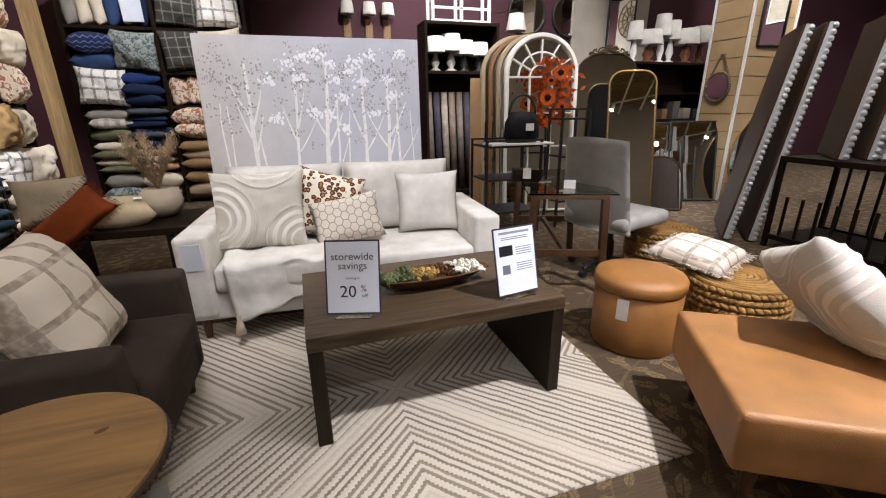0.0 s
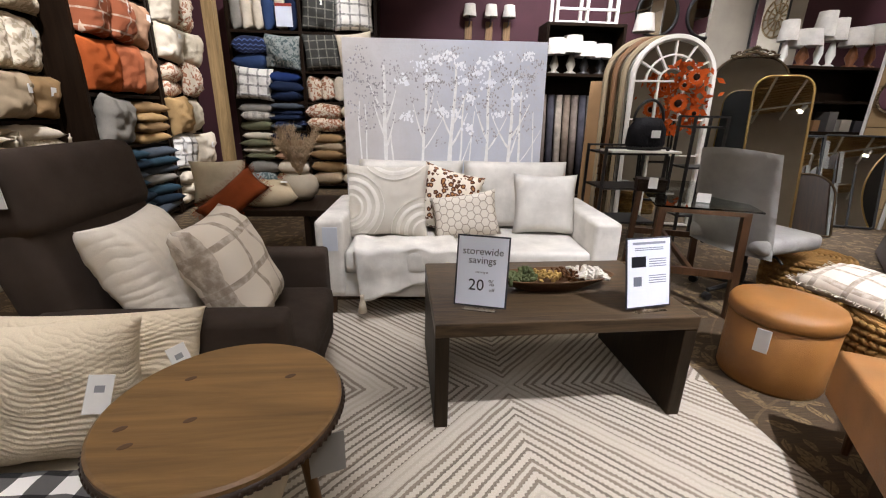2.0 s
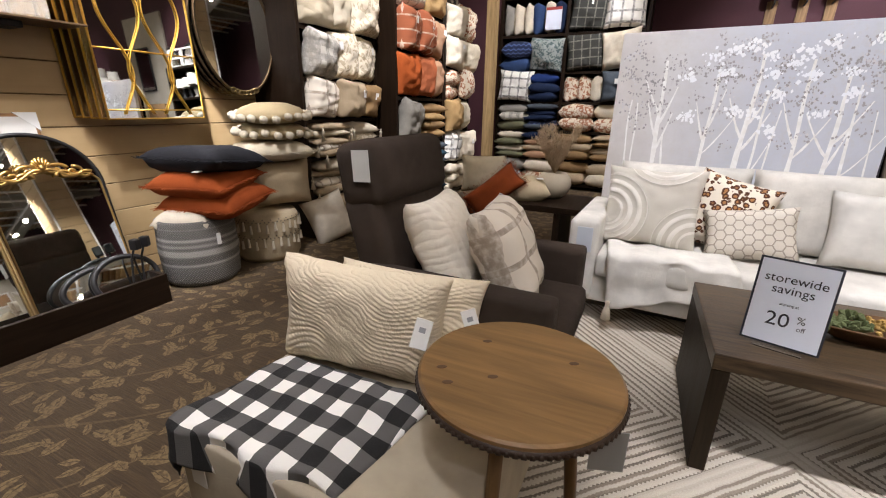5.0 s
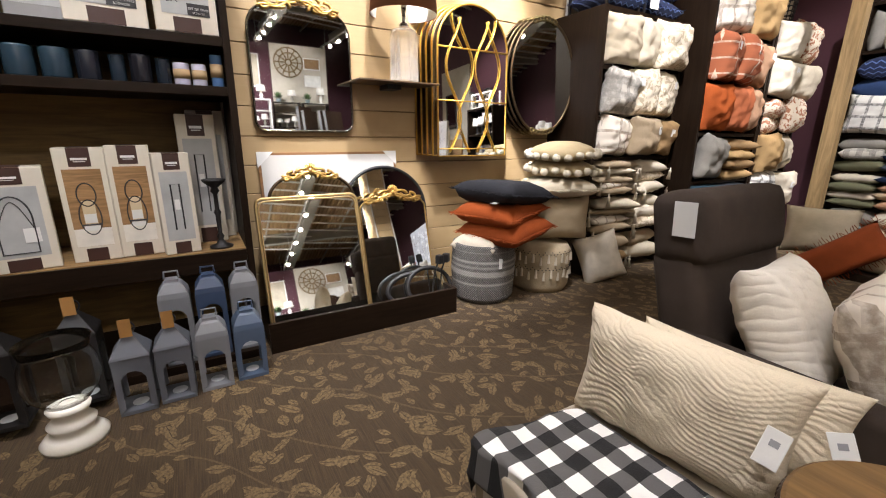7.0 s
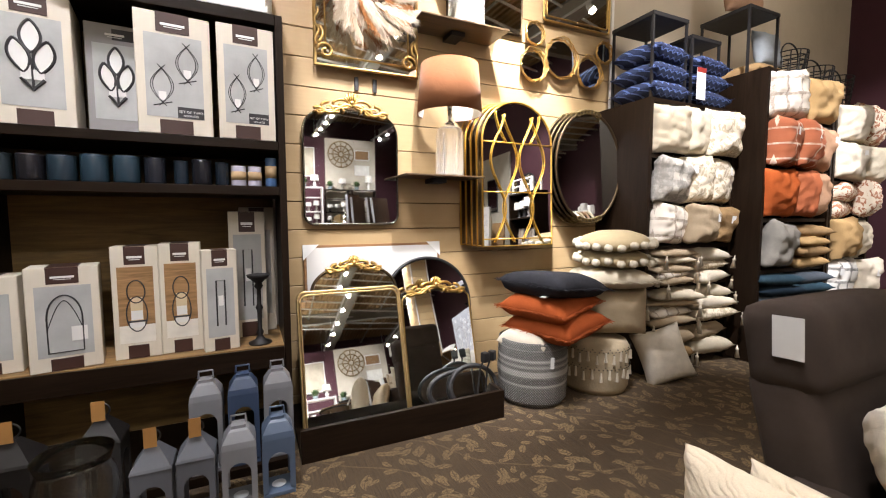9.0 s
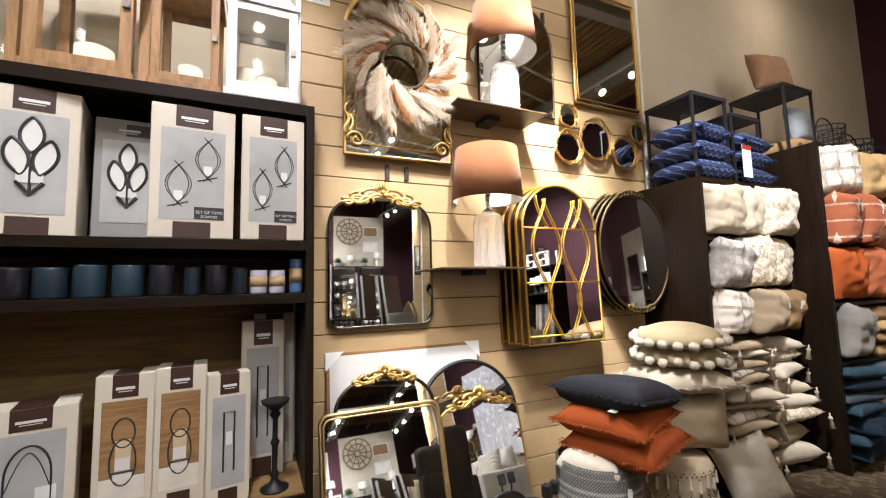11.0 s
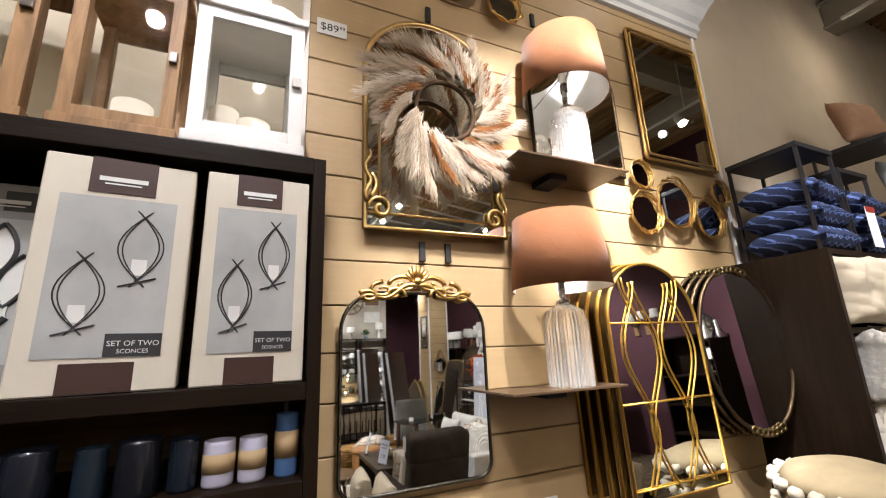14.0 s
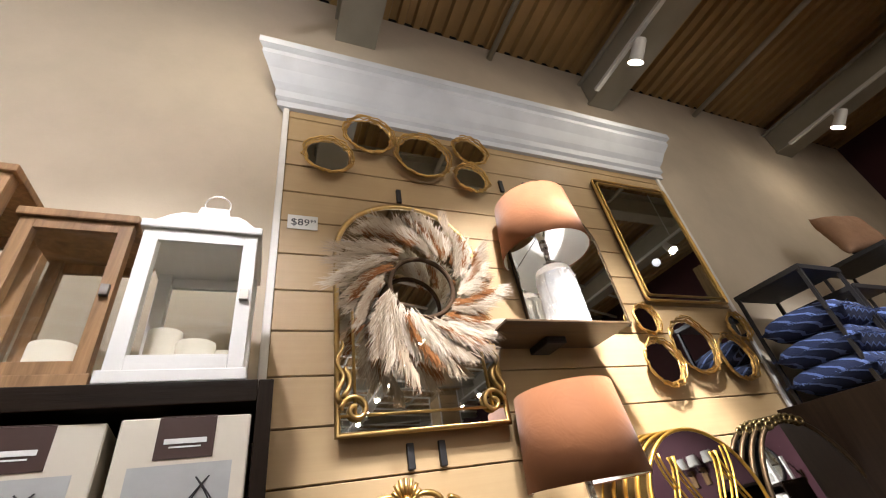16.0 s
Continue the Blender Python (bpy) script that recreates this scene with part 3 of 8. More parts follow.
def leather_bench():
    t = thing("leather_bench", "tan leather upholstered bench with dark tapered legs", "bench", pose(1.48, 1.14, 0, 0, 0, -31))
    part("seat", box(0, 0, 0.2, 1.25, 0.72, 0.42, 0.025, seg=3), leather_mat("a87645", "tan_leather"), t, smooth=True)
    for x in (0.1, 1.15):
        for y in (0.08, 0.64):
            part("leg", lathe([(0, 0), (0.014, 0), (0.026, 0.199), (0, 0.199)], 10, m=pose(x, y, 0)), WALNUT, t)


leather_bench()


def round_ottoman():
    t = thing("ottoman", "round tan leather storage ottoman with a stitched lid", "ottoman", pose(2.02, 2.18, 0))
    lm = leather_mat("9c6a36", "tan_leather")
    part("body", lathe([(0, 0.002), (0.225, 0.002), (0.232, 0.02), (0.235, 0.34), (0.225, 0.348), (0, 0.348)], 48), lm, t, smooth=True)
    part("lid", lathe([(0, 0.35), (0.235, 0.35), (0.243, 0.36), (0.243, 0.40), (0.232, 0.42), (0.15, 0.433), (0, 0.437)], 48), lm, t, smooth=True)


round_ottoman()


def canvas():
    w, h = 1.56, 1.79
    t = thing("tree_canvas", "large grey canvas painting of white birch trees with blossoms", "painting", pose(-0.38, 3.80, 0.0, -3, 0, -2))
    n = Net("painted_canvas", 0.8)
    p = n.xyz()
    a, q = n.noise(1.7, 5, 0.65), n.noise(26, 4, 0.7)
    c = n.mix(n.ramp(a, ((0.3, 0.0), (0.7, 1.0))), lin("bfbab7"), lin("dad6d4"))
    c = n.mix(n.ramp(p[0], ((0.1, 0.0), (0.9, 0.45))), c, lin("b9c6de"))
    c = n.mix(n.math("MULTIPLY", n.ramp(q, ((0.5, 0.0), (0.75, 1.0))), 0.5), c, lin("c4bfba"))
    n.color(c)
    n.bump(n.math("ADD", q, n.noise(400, 2)), 0.5, 0.006)
    part("canvas", box(0, 0, 0.02, w, 0.04, h + 0.02, 0.004), n.m, t)
    rng = random.Random(11)
    bark = paint("f0eeea", 0.8, 0.14, bump=0.4, scale=20)

    def stroke(bm, pts, w0, w1, y):
        prev = None
        for k, (x, z) in enumerate(pts):
            f = k / (len(pts) - 1)
            r = (w0 + (w1 - w0) * f) * rng.uniform(0.8, 1.2)
            cur = (bm.verts.new((x - r, y, z)), bm.verts.new((x + r, y, z)))
            if prev:
                bm.faces.new((prev[0], prev[1], cur[1], cur[0]))
            prev = cur

    for x, top, wide, forks in ((0.115, 1.36, 0.011, 0), (0.19, 1.34, 0.010, 0), (0.32, 1.62, 0.024, 4), (0.40, 1.12, 0.014, 0), (0.58, 1.6, 0.019, 3), (0.79, 1.64, 0.024, 3), (0.87, 1.4, 0.015, 1), (0.96, 1.3, 0.011, 0), (1.12, 1.6, 0.021, 2), (1.27, 1.5, 0.023, 3), (1.39, 1.45, 0.015, 1), (1.50, 1.3, 0.009, 0)):
        bm = bmesh.new()
        lean = rng.uniform(-0.05, 0.07)
        pts = [(x + lean * f + 0.016 * noise.noise((x * 9, f * 4, 2)), 0.06 + (top - 0.06) * f) for f in (i / 18 for i in range(19))]
        stroke(bm, pts, wide, wide * 0.35, -0.0015)
        for q in range(forks):
            k, side = 11 + q, (-1) ** q
            s = side * rng.uniform(0.07, 0.17)
            bx, bz = pts[k]
            stroke(bm, [(bx + s * f, bz + 0.26 * f ** 1.25) for f in (i / 7 for i in range(8))], wide * 0.45, wide * 0.14, -0.002)
        part("painted_tree", bm, bark, t, "white painted birch tree")

    def dabs(name, centres, count, mat, size, spread, y, label):
        bm = bmesh.new()
        for cx, cz in centres:
            for d in range(count):
                x, z, r, a = cx + rng.gauss(0, spread), cz + rng.gauss(0, spread * 0.6), size * rng.uniform(0.5, 1.4), rng.uniform(0, 6.28)
                if not (0.02 < x < w - 0.02 and 0.1 < z < h - 0.01):
                    continue
                bm.faces.new([bm.verts.new((x + r * math.cos(a + u) * (1.0 if i % 2 else 0.55), y - rng.random() * 0.001, z + r * math.sin(a + u))) for i, u in enumerate((0, 1.57, 3.14, 4.71))])
        tagged(part(name, bm, mat, t, label), kind="stuff")

    grey = [(rng.uniform(0.04, w - 0.04), rng.triangular(1.0, h - 0.03, 1.6)) for k in range(110)]
    white = [(0.59, 1.63), (0.70, 1.67), (0.80, 1.69), (0.91, 1.63), (0.93, 1.53), (1.09, 1.65), (1.21, 1.70), (1.13, 1.51), (1.31, 1.53), (1.41, 1.70), (0.98, 1.40), (0.76, 1.30), (0.48, 1.26), (0.97, 1.17), (1.22, 1.28), (1.36, 1.40), (0.46, 1.51), (0.67, 1.53), (1.02, 1.58), (0.84, 1.27)]
    dabs("leaf_paint", grey, 9, paint("a3a0a2", 0.85, 0.2), 0.008, 0.035, -0.0025, "grey painted leaf dabs")
    dabs("pale_leaf_paint", grey[::2], 7, paint("cfcdd0", 0.85, 0.1), 0.008, 0.03, -0.003, "pale painted leaf dabs")
    dabs("blossom_paint", white, 24, paint("f2f5fc", 0.7, 0.04, bump=0.5), 0.0125, 0.03, -0.004, "white painted blossom dabs")


canvas()


# ---- cushion cloths ----
def plaid_mat(name, base, dark, light, pitch=0.12, width=0.3):
    n = Net(name, 0.92)
    p = n.xyz()
    sx = n.math("GREATER_THAN", n.math("PINGPONG", p[0], pitch), pitch * (1 - width))
    sz = n.math("GREATER_THAN", n.math("PINGPONG", p[2], pitch), pitch * (1 - width))
    weave = n.noise(400, 2)
    rub = n.ramp(n.noise(28, 3), ((0.35, 0.3), (0.6, 0.95)))
    c = n.mix(n.math("MULTIPLY", sx, rub), lin(base), lin(dark))
    c = n.mix(n.math("MULTIPLY", sz, rub), c, lin(dark))
    n.color(n.mix(n.math("MULTIPLY", weave, 0.35), c, lin(light)))
    n.bump(n.math("ADD", weave, n.math("MULTIPLY", n.noise(9, 3), 3.0)), 0.35, 0.01)
    return n.m


def check_mat():
    n = Net("buffalo_check", 0.95)
    p = n.xyz()
    sx = n.math("GREATER_THAN", n.math("PINGPONG", p[0], 0.056), 0.028)
    sy = n.math("GREATER_THAN", n.math("PINGPONG", p[1], 0.056), 0.028)
    both = n.math("MULTIPLY", n.math("ADD", sx, sy), 0.5)
    fuzz = n.noise(300, 3)
    c = n.ramp(both, ((0.0, lin("efece6")), (0.5, lin("5a5856")), (1.0, lin("0f0e0f"))))
    n.color(n.mix(n.math("MULTIPLY", fuzz, 0.05), c, lin("8a8782")))
    n.bump(fuzz, 0.5, 0.008)
    return n.m


def leopard_mat():
    n = Net("leopard_print", 0.9)
    cell = n.n("ShaderNodeTexVoronoi")
    n.put(cell.inputs["Vector"], n.co)
    cell.inputs["Scale"].default_value = 26
    d = n.math("ADD", cell.outputs[0], n.math("MULTIPLY", n.math("SUBTRACT", n.noise(60, 3), 0.5), 0.5))
    n.color(n.ramp(d, ((0.0, lin("a5744a")), (0.22, lin("a5744a")), (0.27, lin("4a2a16")), (0.43, lin("5c361d")), (0.5, lin("e6dccb")), (1.0, lin("e6dccb")))))
    n.bump(n.noise(500, 2), 0.2, 0.004)
    return n.m


def hex_mat():
    n = Net("hexagon_lattice", 0.9)
    p = n.xyz()
    s = 0.052
    u, v = n.math("DIVIDE", p[0], s), n.math("DIVIDE", p[2], s * 1.1)

    def dist(du, dv):
        a = n.math("SUBTRACT", n.math("FLOORED_MODULO", n.math("ADD", u, du), 1.732), 0.866)
        b = n.math("SUBTRACT", n.math("FLOORED_MODULO", n.math("ADD", v, dv), 1.0), 0.5)
        a, b = n.math("ABSOLUTE", a), n.math("ABSOLUTE", b)
        return n.math("MAXIMUM", b, n.math("ADD", n.math("MULTIPLY", a, 0.866), n.math("MULTIPLY", b, 0.5)))

    d = n.math("MINIMUM", dist(0.0, 0.0), dist(0.866, 0.5))
    line = n.math("GREATER_THAN", d, 0.44)
    weave = n.noise(500, 2)
    n.color(n.mix(n.math("MULTIPLY", line, 0.85), n.mix(weave, lin("cfc6b8"), lin("e2dacd")), lin("9c9184")))
    n.bump(n.math("ADD", n.math("MULTIPLY", line, 1.2), weave), 0.5, 0.006)
    return n.m


def ridge_mat(hexa, name, pitch=0.03, bend=0.2, strength=0.5):
    """Tufted wavy ribs, as relief on a plain cloth."""
    n = Net(name, 0.95)
    p = n.xyz()
    w = n.math("ADD", n.noise(2.6, 2), n.math("MULTIPLY", n.noise(14, 3), 0.14))
    f = n.math("ADD", n.math("ADD", n.math("MULTIPLY", p[2], 0.9), n.math("MULTIPLY", p[0], 0.35)), n.math("MULTIPLY", w, bend))
    r = n.math("PINGPONG", f, pitch * 0.5)
    r = n.math("MULTIPLY", r, 2 / pitch)
    fuzz = n.noise(330, 3)
    c = lin(hexa)
    n.color(n.mix(n.ramp(fuzz, ((0.3, 0.0), (0.7, 1.0))), tuple(k * 0.86 for k in c), c))
    soft = n.math("SINE", n.math("MULTIPLY", r, 1.5708))
    n.bump(n.math("ADD", n.math("MULTIPLY", soft, n.math("ADD", 0.3, n.noise(8, 3))), n.math("MULTIPLY", fuzz, 1.1)), strength, 0.008)
    return n.m


def arc_mat():
    """Cream cloth with tufted quarter circles."""
    n = Net("tufted_arcs", 0.95)
    p = n.xyz()
    out = None
    for cx, cz in ((-0.24, 0.2), (0.27, 0.04), (0.05, 0.62)):
        a, b = n.math("SUBTRACT", p[0], cx), n.math("SUBTRACT", p[2], cz)
        r = n.math("SQRT", n.math("ADD", n.math("MULTIPLY", a, a), n.math("MULTIPLY", b, b)))
        near = n.math("LESS_THAN", r, 0.235)
        ring = n.math("MULTIPLY", n.math("GREATER_THAN", n.math("PINGPONG", r, 0.027), 0.0135), n.math("MULTIPLY", near, n.math("GREATER_THAN", r, 0.08)))
        out = ring if out is None else n.math("MAXIMUM", out, ring)
    fuzz = n.noise(240, 3)
    n.color(n.mix(n.math("MULTIPLY", out, 0.8), n.mix(fuzz, lin("cbc4b7"), lin("dcd6ca")), lin("f1ece3")))
    n.bump(n.math("ADD", n.math("MULTIPLY", out, 2.2), n.math("MULTIPLY", fuzz, 0.8)), 0.9, 0.012)
    return n.m


def floral_mat(name, base, blot):
    n = Net(name, 0.92)
    f = n.noise(16, 3, 0.5, distortion=1.5)
    n.color(n.mix(n.ramp(f, ((0.5, 0.0), (0.54, 1.0))), lin(base), lin(blot)))
    n.bump(n.math("ADD", n.noise(400, 2), n.math("MULTIPLY", f, 2.0)), 0.3, 0.008)
    return n.m


CREAM, IVORY, SAND, TAN = fabric("c9bda6", 420), fabric("d2c6b1", 420), fabric("a8957a", 420), fabric("8f7350", 420)
TEAL, TEALDARK = fabric("2f4450", 420), fabric("1f2c38", 420)
RUST, CORAL, BLUSH, MUSTARD = fabric("9a4a22", 420), fabric("a9603f", 420), fabric("a98468", 420), fabric("a98a5e", 420)
NAVY, DENIM, SLATE, GREYC, OLIVE = fabric("1c2740", 420), fabric("33466b", 420), fabric("4b525a", 420), fabric("8c877e", 420), fabric("6b6a52", 420)
PLAID_CREAM = plaid_mat("plaid_cream", "d3c8b8", "7d6a56", "e8e0d2", 0.075, 0.17)
PLAID_GREY = plaid_mat("plaid_grey", "b5aea2", "6d6962", "d8d2c8", 0.06, 0.5)
PLAID_RUST = plaid_mat("plaid_rust", "9a5636", "d8c6b0", "8a4a2c", 0.07, 0.12)
PLAID_DARK = plaid_mat("plaid_dark", "33332f", "7d7a70", "45443e", 0.06, 0.15)
PLAID_WHITE = plaid_mat("plaid_white", "d8d4cc", "20201f", "eeeae2", 0.07, 0.2)


def scallop_mat():
    n = Net("navy_scallops", 0.95)
    p = n.xyz()
    rise = n.math("MULTIPLY", n.math("PINGPONG", n.math("ADD", p[0], n.math("MULTIPLY", n.noise(12, 2), 0.03)), 0.04), 0.7)
    f = n.math("PINGPONG", n.math("ADD", n.math("ADD", p[1], n.math("MULTIPLY", p[2], 0.5)), rise), 0.03)
    n.color(n.mix(n.math("GREATER_THAN", f, 0.0235), n.mix(n.noise(200, 2), lin("0d152c"), lin("18264a")), lin("4f6290")))
    n.bump(n.math("ADD", n.noise(200, 2), n.math("MULTIPLY", f, 30.0)), 0.5, 0.008)
    return n.m


PLAID_NAVY = scallop_mat()
FLORAL = floral_mat("floral_cream", "cdbfa9", "96644a")
FLORAL_BLUE = floral_mat("floral_grey", "8d938f", "4d5c5c")
RIDGE, RIDGE_SAND = ridge_mat("e2d9ca", "ridged_cream", 0.034, 0.16, 0.5), ridge_mat("dccdb2", "ridged_sand", 0.016, 0.3, 0.42)
ARCS, LEOPARD, HEXES, CHECK = arc_mat(), leopard_mat(), hex_mat(), check_mat()
PAPER, TAGCARD = paint("d9d7d2", 0.6), paint("c8c4bc", 0.6)

PILLOWS = {}


def pillow(m, mat, label, w=0.45, h=0.45, t=0.16, seed=0, name="cushion", group="", tag=None, fringe=None, n=14, relief=None, crease=0.006):
    """A cushion, standing in local xz and facing local -y, with an optional hanging tag."""
    key = (w, h, t, seed % 5, mat.name, n, crease)
    if key not in PILLOWS:
        ob = part(name, cushion(w, h, t, seed % 5, n, crease, relief), mat, None, "", True)
        PILLOWS[key] = ob.data
    else:
        ob = new(name, PILLOWS[key])
    ob.matrix_world = m
    tagged(ob, label, "cushion", group)
    if tag:
        x, z = tag
        p = part("price_tag", box(x - 0.025, -t / 2 - 0.012, z - 0.07, x + 0.025, -t / 2 - 0.009, z), PAPER, ob, "white paper price tag")
    if fringe:
        bm, rng = bmesh.new(), random.Random(seed)
        steps = int(2 * (w + h) / 0.012)
        for i in range(steps):
            s = i / steps * 4
            e, f = int(s), s - int(s)
            u, v = ((-1 + 2 * f, -1), (1, -1 + 2 * f), (1 - 2 * f, 1), (-1, 1 - 2 * f))[e]
            x, z = w / 2 * u * (1 - 0.07 * (1 - v * v)), h / 2 * v * (1 - 0.07 * (1 - u * u)) + h / 2
            dx, dz = ((0, -1), (1, 0), (0, 1), (-1, 0))[e]
            k = fringe * rng.uniform(0.7, 1.3)
            a = Vector((x, 0, z))
            b = a + Vector((dx * k + rng.uniform(-0.01, 0.01), rng.uniform(-0.012, 0.012), dz * k + rng.uniform(-0.01, 0.01)))
            tube([a, b], 0.0025, 4, bm=bm)
        part("fringe", bm, mat, ob)
    return ob


def lying(x, y, z, turn=0, tilt=0):
    """The pose of a cushion that lies flat on z with its middle at x, y."""
    return pose(x, y, z, 0, 0, turn) @ pose(0, 0, 0, -90 + tilt, 0, 0)


def standing(x, y, z, turn=0, lean=-12, roll=0):
    return pose(x, y, z, 0, 0, turn) @ pose(0, 0, 0, lean, roll, 0)


# ---- cushions on the seats ----
pillow(standing(-0.03, 3.14, 0.47, -4, -17), ARCS, "large cream cushion with tufted arches on the sofa", 0.56, 0.5, 0.17, 1, n=70, relief=tufted_arcs)
pillow(standing(0.33, 3.29, 0.47, -10, -14, 14), LEOPARD, "brown leopard print cushion on the sofa", 0.44, 0.46, 0.14, 2)
pillow(standing(0.52, 3.12, 0.475, -8, -22, -10), HEXES, "beige lumbar cushion with hexagon lattice on the sofa", 0.46, 0.31, 0.14, 3)
pillow(standing(1.08, 3.22, 0.47, -6, -15), fabric("e0ddd6", 420), "plain white square cushion on the sofa", 0.45, 0.43, 0.15, 4)
pillow(standing(-0.74, 2.02, 0.455, 93, -27), RIDGE, "cream ribbed cushion on the armchair", 0.47, 0.50, 0.2, 0, n=60, relief=straight_ribs)
pillow(standing(-0.47, 2.05, 0.455, 95, -25), PLAID_CREAM, "cream plaid cushion on the armchair", 0.50, 0.49, 0.22, 1, n=22, crease=0.009)
pillow(standing(-0.88, 1.355, 0.395, 9, -6, 2), RIDGE_SAND, "long sand cushion with tufted waves on the bench", 0.62, 0.39, 0.18, 2, n=96, relief=wavy_ridges)
pillow(standing(-0.84, 1.56, 0.40, 4, -20), RIDGE_SAND, "long sand cushion with tufted waves on the bench", 0.64, 0.30, 0.15, 3, n=96, relief=wavy_ridges)
pillow(standing(2.30, 1.20, 0.43, 52, -44, 24), ARCS, "white tufted cushion lying on the leather bench", 0.52, 0.52, 0.2, 4, n=70, relief=tufted_arcs)
pillow(lying(2.78, 2.20, 0.36, 24, 6), PLAID_CREAM, "cream plaid cushion with frayed edges on a pouf", 0.56, 0.46, 0.15, 2, tag=None, fringe=0.03)


def throw_blanket():
    """A folded throw that lies over the end of the bench and hangs over two edges."""
    bm = bmesh.new()
    n, rows = 48, []
    for i in range(n + 1):
        row = []
        for j in range(n + 1):
            a, b = -0.085 + 0.66 * i / n, -0.13 + 0.52 * j / n
            x, y = -1.19 + a, 0.87 + b
            z = 0.432 + 0.016 * noise.noise((a * 5, b * 5, 1)) + 0.011 * noise.noise((a * 13, b * 13, 4))
            if b < 0:
                z += b * 0.95 + 0.01 * noise.noise((a * 11, 3, b * 6))
                y = 0.865 + b * 0.10 - 0.014 * math.sin(a * 21 + 0.6)
            if a < 0:
                z += a * 0.95
                x = -1.195 + a * 0.10 - 0.010 * math.sin(b * 25)
            if a > 0.48:
                z -= (a - 0.48) * 0.25
            row.append(bm.verts.new((x + 0.16 * max(0.0, b), y + 0.05 * max(0.0, a), z)))
        rows.append(row)
    for i in range(n):
        for j in range(n):
            bm.faces.new((rows[i][j], rows[i + 1][j], rows[i + 1][j + 1], rows[i][j + 1]))
    ob = alone("throw_blanket", bm, CHECK, "folded black and white buffalo check throw on the bench", "blanket", smooth=True)
    mod = ob.modifiers.new("thickness", "SOLIDIFY")
    mod.thickness, mod.offset = 0.026, -0.9


throw_blanket()
for m in (pose(-0.60, 1.29, 0.645, -28, 14, 20), pose(-0.525, 1.50, 0.60, -28, -20, 24)):
    ct = thing("price_tag", "white barcoded paper tag hanging on a sand cushion", "tag", m)
    part("card", box(-0.026, -0.002, -0.045, 0.026, 0.0, 0.045, 0.001, seg=1), PAPER, ct)
    part("barcode", box(-0.010, -0.0035, 0.004, 0.010, -0.0025, 0.02), paint("8a8a8c", 0.6), ct, "dark printed barcode")


def sofa_throw():
    bm = bmesh.new()
    n, rows = 34, []
    for i in range(n + 1):
        u, row = i / n, []
        for j in range(n + 1):
            v = j / n
            x = -0.24 + 0.66 * u + 0.06 * v
            s = v * 0.62
            if s < 0.28:
                y, z = 3.12 - s, 0.487
            else:
                y, z = 2.835 - 0.02 * math.sin(u * 9), 0.487 - (s - 0.28) * (1.0 - 0.55 * u)
            z += 0.010 * noise.noise((x * 8, s * 6, 0)) + 0.006 * math.sin(u * 22 + v * 3)
            row.append(bm.verts.new((x, y - 0.01 * noise.noise((x * 9, s * 9, 5)), z)))
        rows.append(row)
    for i in range(n):
        for j in range(n):
            bm.faces.new((rows[i][j], rows[i + 1][j], rows[i + 1][j + 1], rows[i][j + 1]))
    t = alone("throw_blanket", bm, fabric("e4e0d8", 300), "white woven throw with tassels draped over the sofa seat", "blanket", smooth=True)
    mod = t.modifiers.new("thickness", "SOLIDIFY")
    mod.thickness, mod.offset = 0.014, 0
    for x, y, z in ((-0.17, 2.81, 0.145), (0.36, 2.8, 0.36)):
        bm = lathe([(0, 0.12), (0.012, 0.115), (0.014, 0.1), (0.009, 0.09), (0.02, 0.06), (0.03, 0.0), (0, 0.0)], 12, m=pose(x, y, z - 0.06))
        part("tassel", bm, IVORY, t, smooth=True)


sofa_throw()


# ---- west wall: mirrors, lamps ----
def arch_points(w, h, rise, n=24):
    """Outline, in x and z from the bottom centre, of a plate with an arched top."""
    pts = [(-w / 2, 0), (w / 2, 0)]
    for i in range(n + 1):
        a = math.pi * i / n
        pts.append((w / 2 * math.cos(a), h - rise + rise * math.sin(a)))
    return pts


def round_rect(w, h, r, n=8, rb=None):
    rb = r if rb is None else rb
    pts = []
    for cx, cz, a0, q in ((w / 2, h, 0, r), (-w / 2, h, 90, r), (-w / 2, 0, 180, rb), (w / 2, 0, 270, rb)):
        for i in range(n + 1):
            a = radians(a0 + 90 * i / n)
            sx, sz = (1 if cx > 0 else -1), (1 if cz > 0 else -1)
            pts.append((cx - sx * q + q * math.cos(a), cz - sz * q + q * math.sin(a)))
    return pts


def ring_of(points, radius, seg=8, y=0.0):
    return tube([(x, y, z) for x, z in points], radius, seg, True)


def scroll(cx, cz, r, turns=1.4, hand=1, start=0.0, n=22):
    out = []
    for i in range(n + 1):
        f = i / n
        a = start + hand * turns * 2 * math.pi * f
        out.append((cx + r * (1 - 0.8 * f) * math.cos(a), cz + r * (1 - 0.8 * f) * math.sin(a)))
    return out


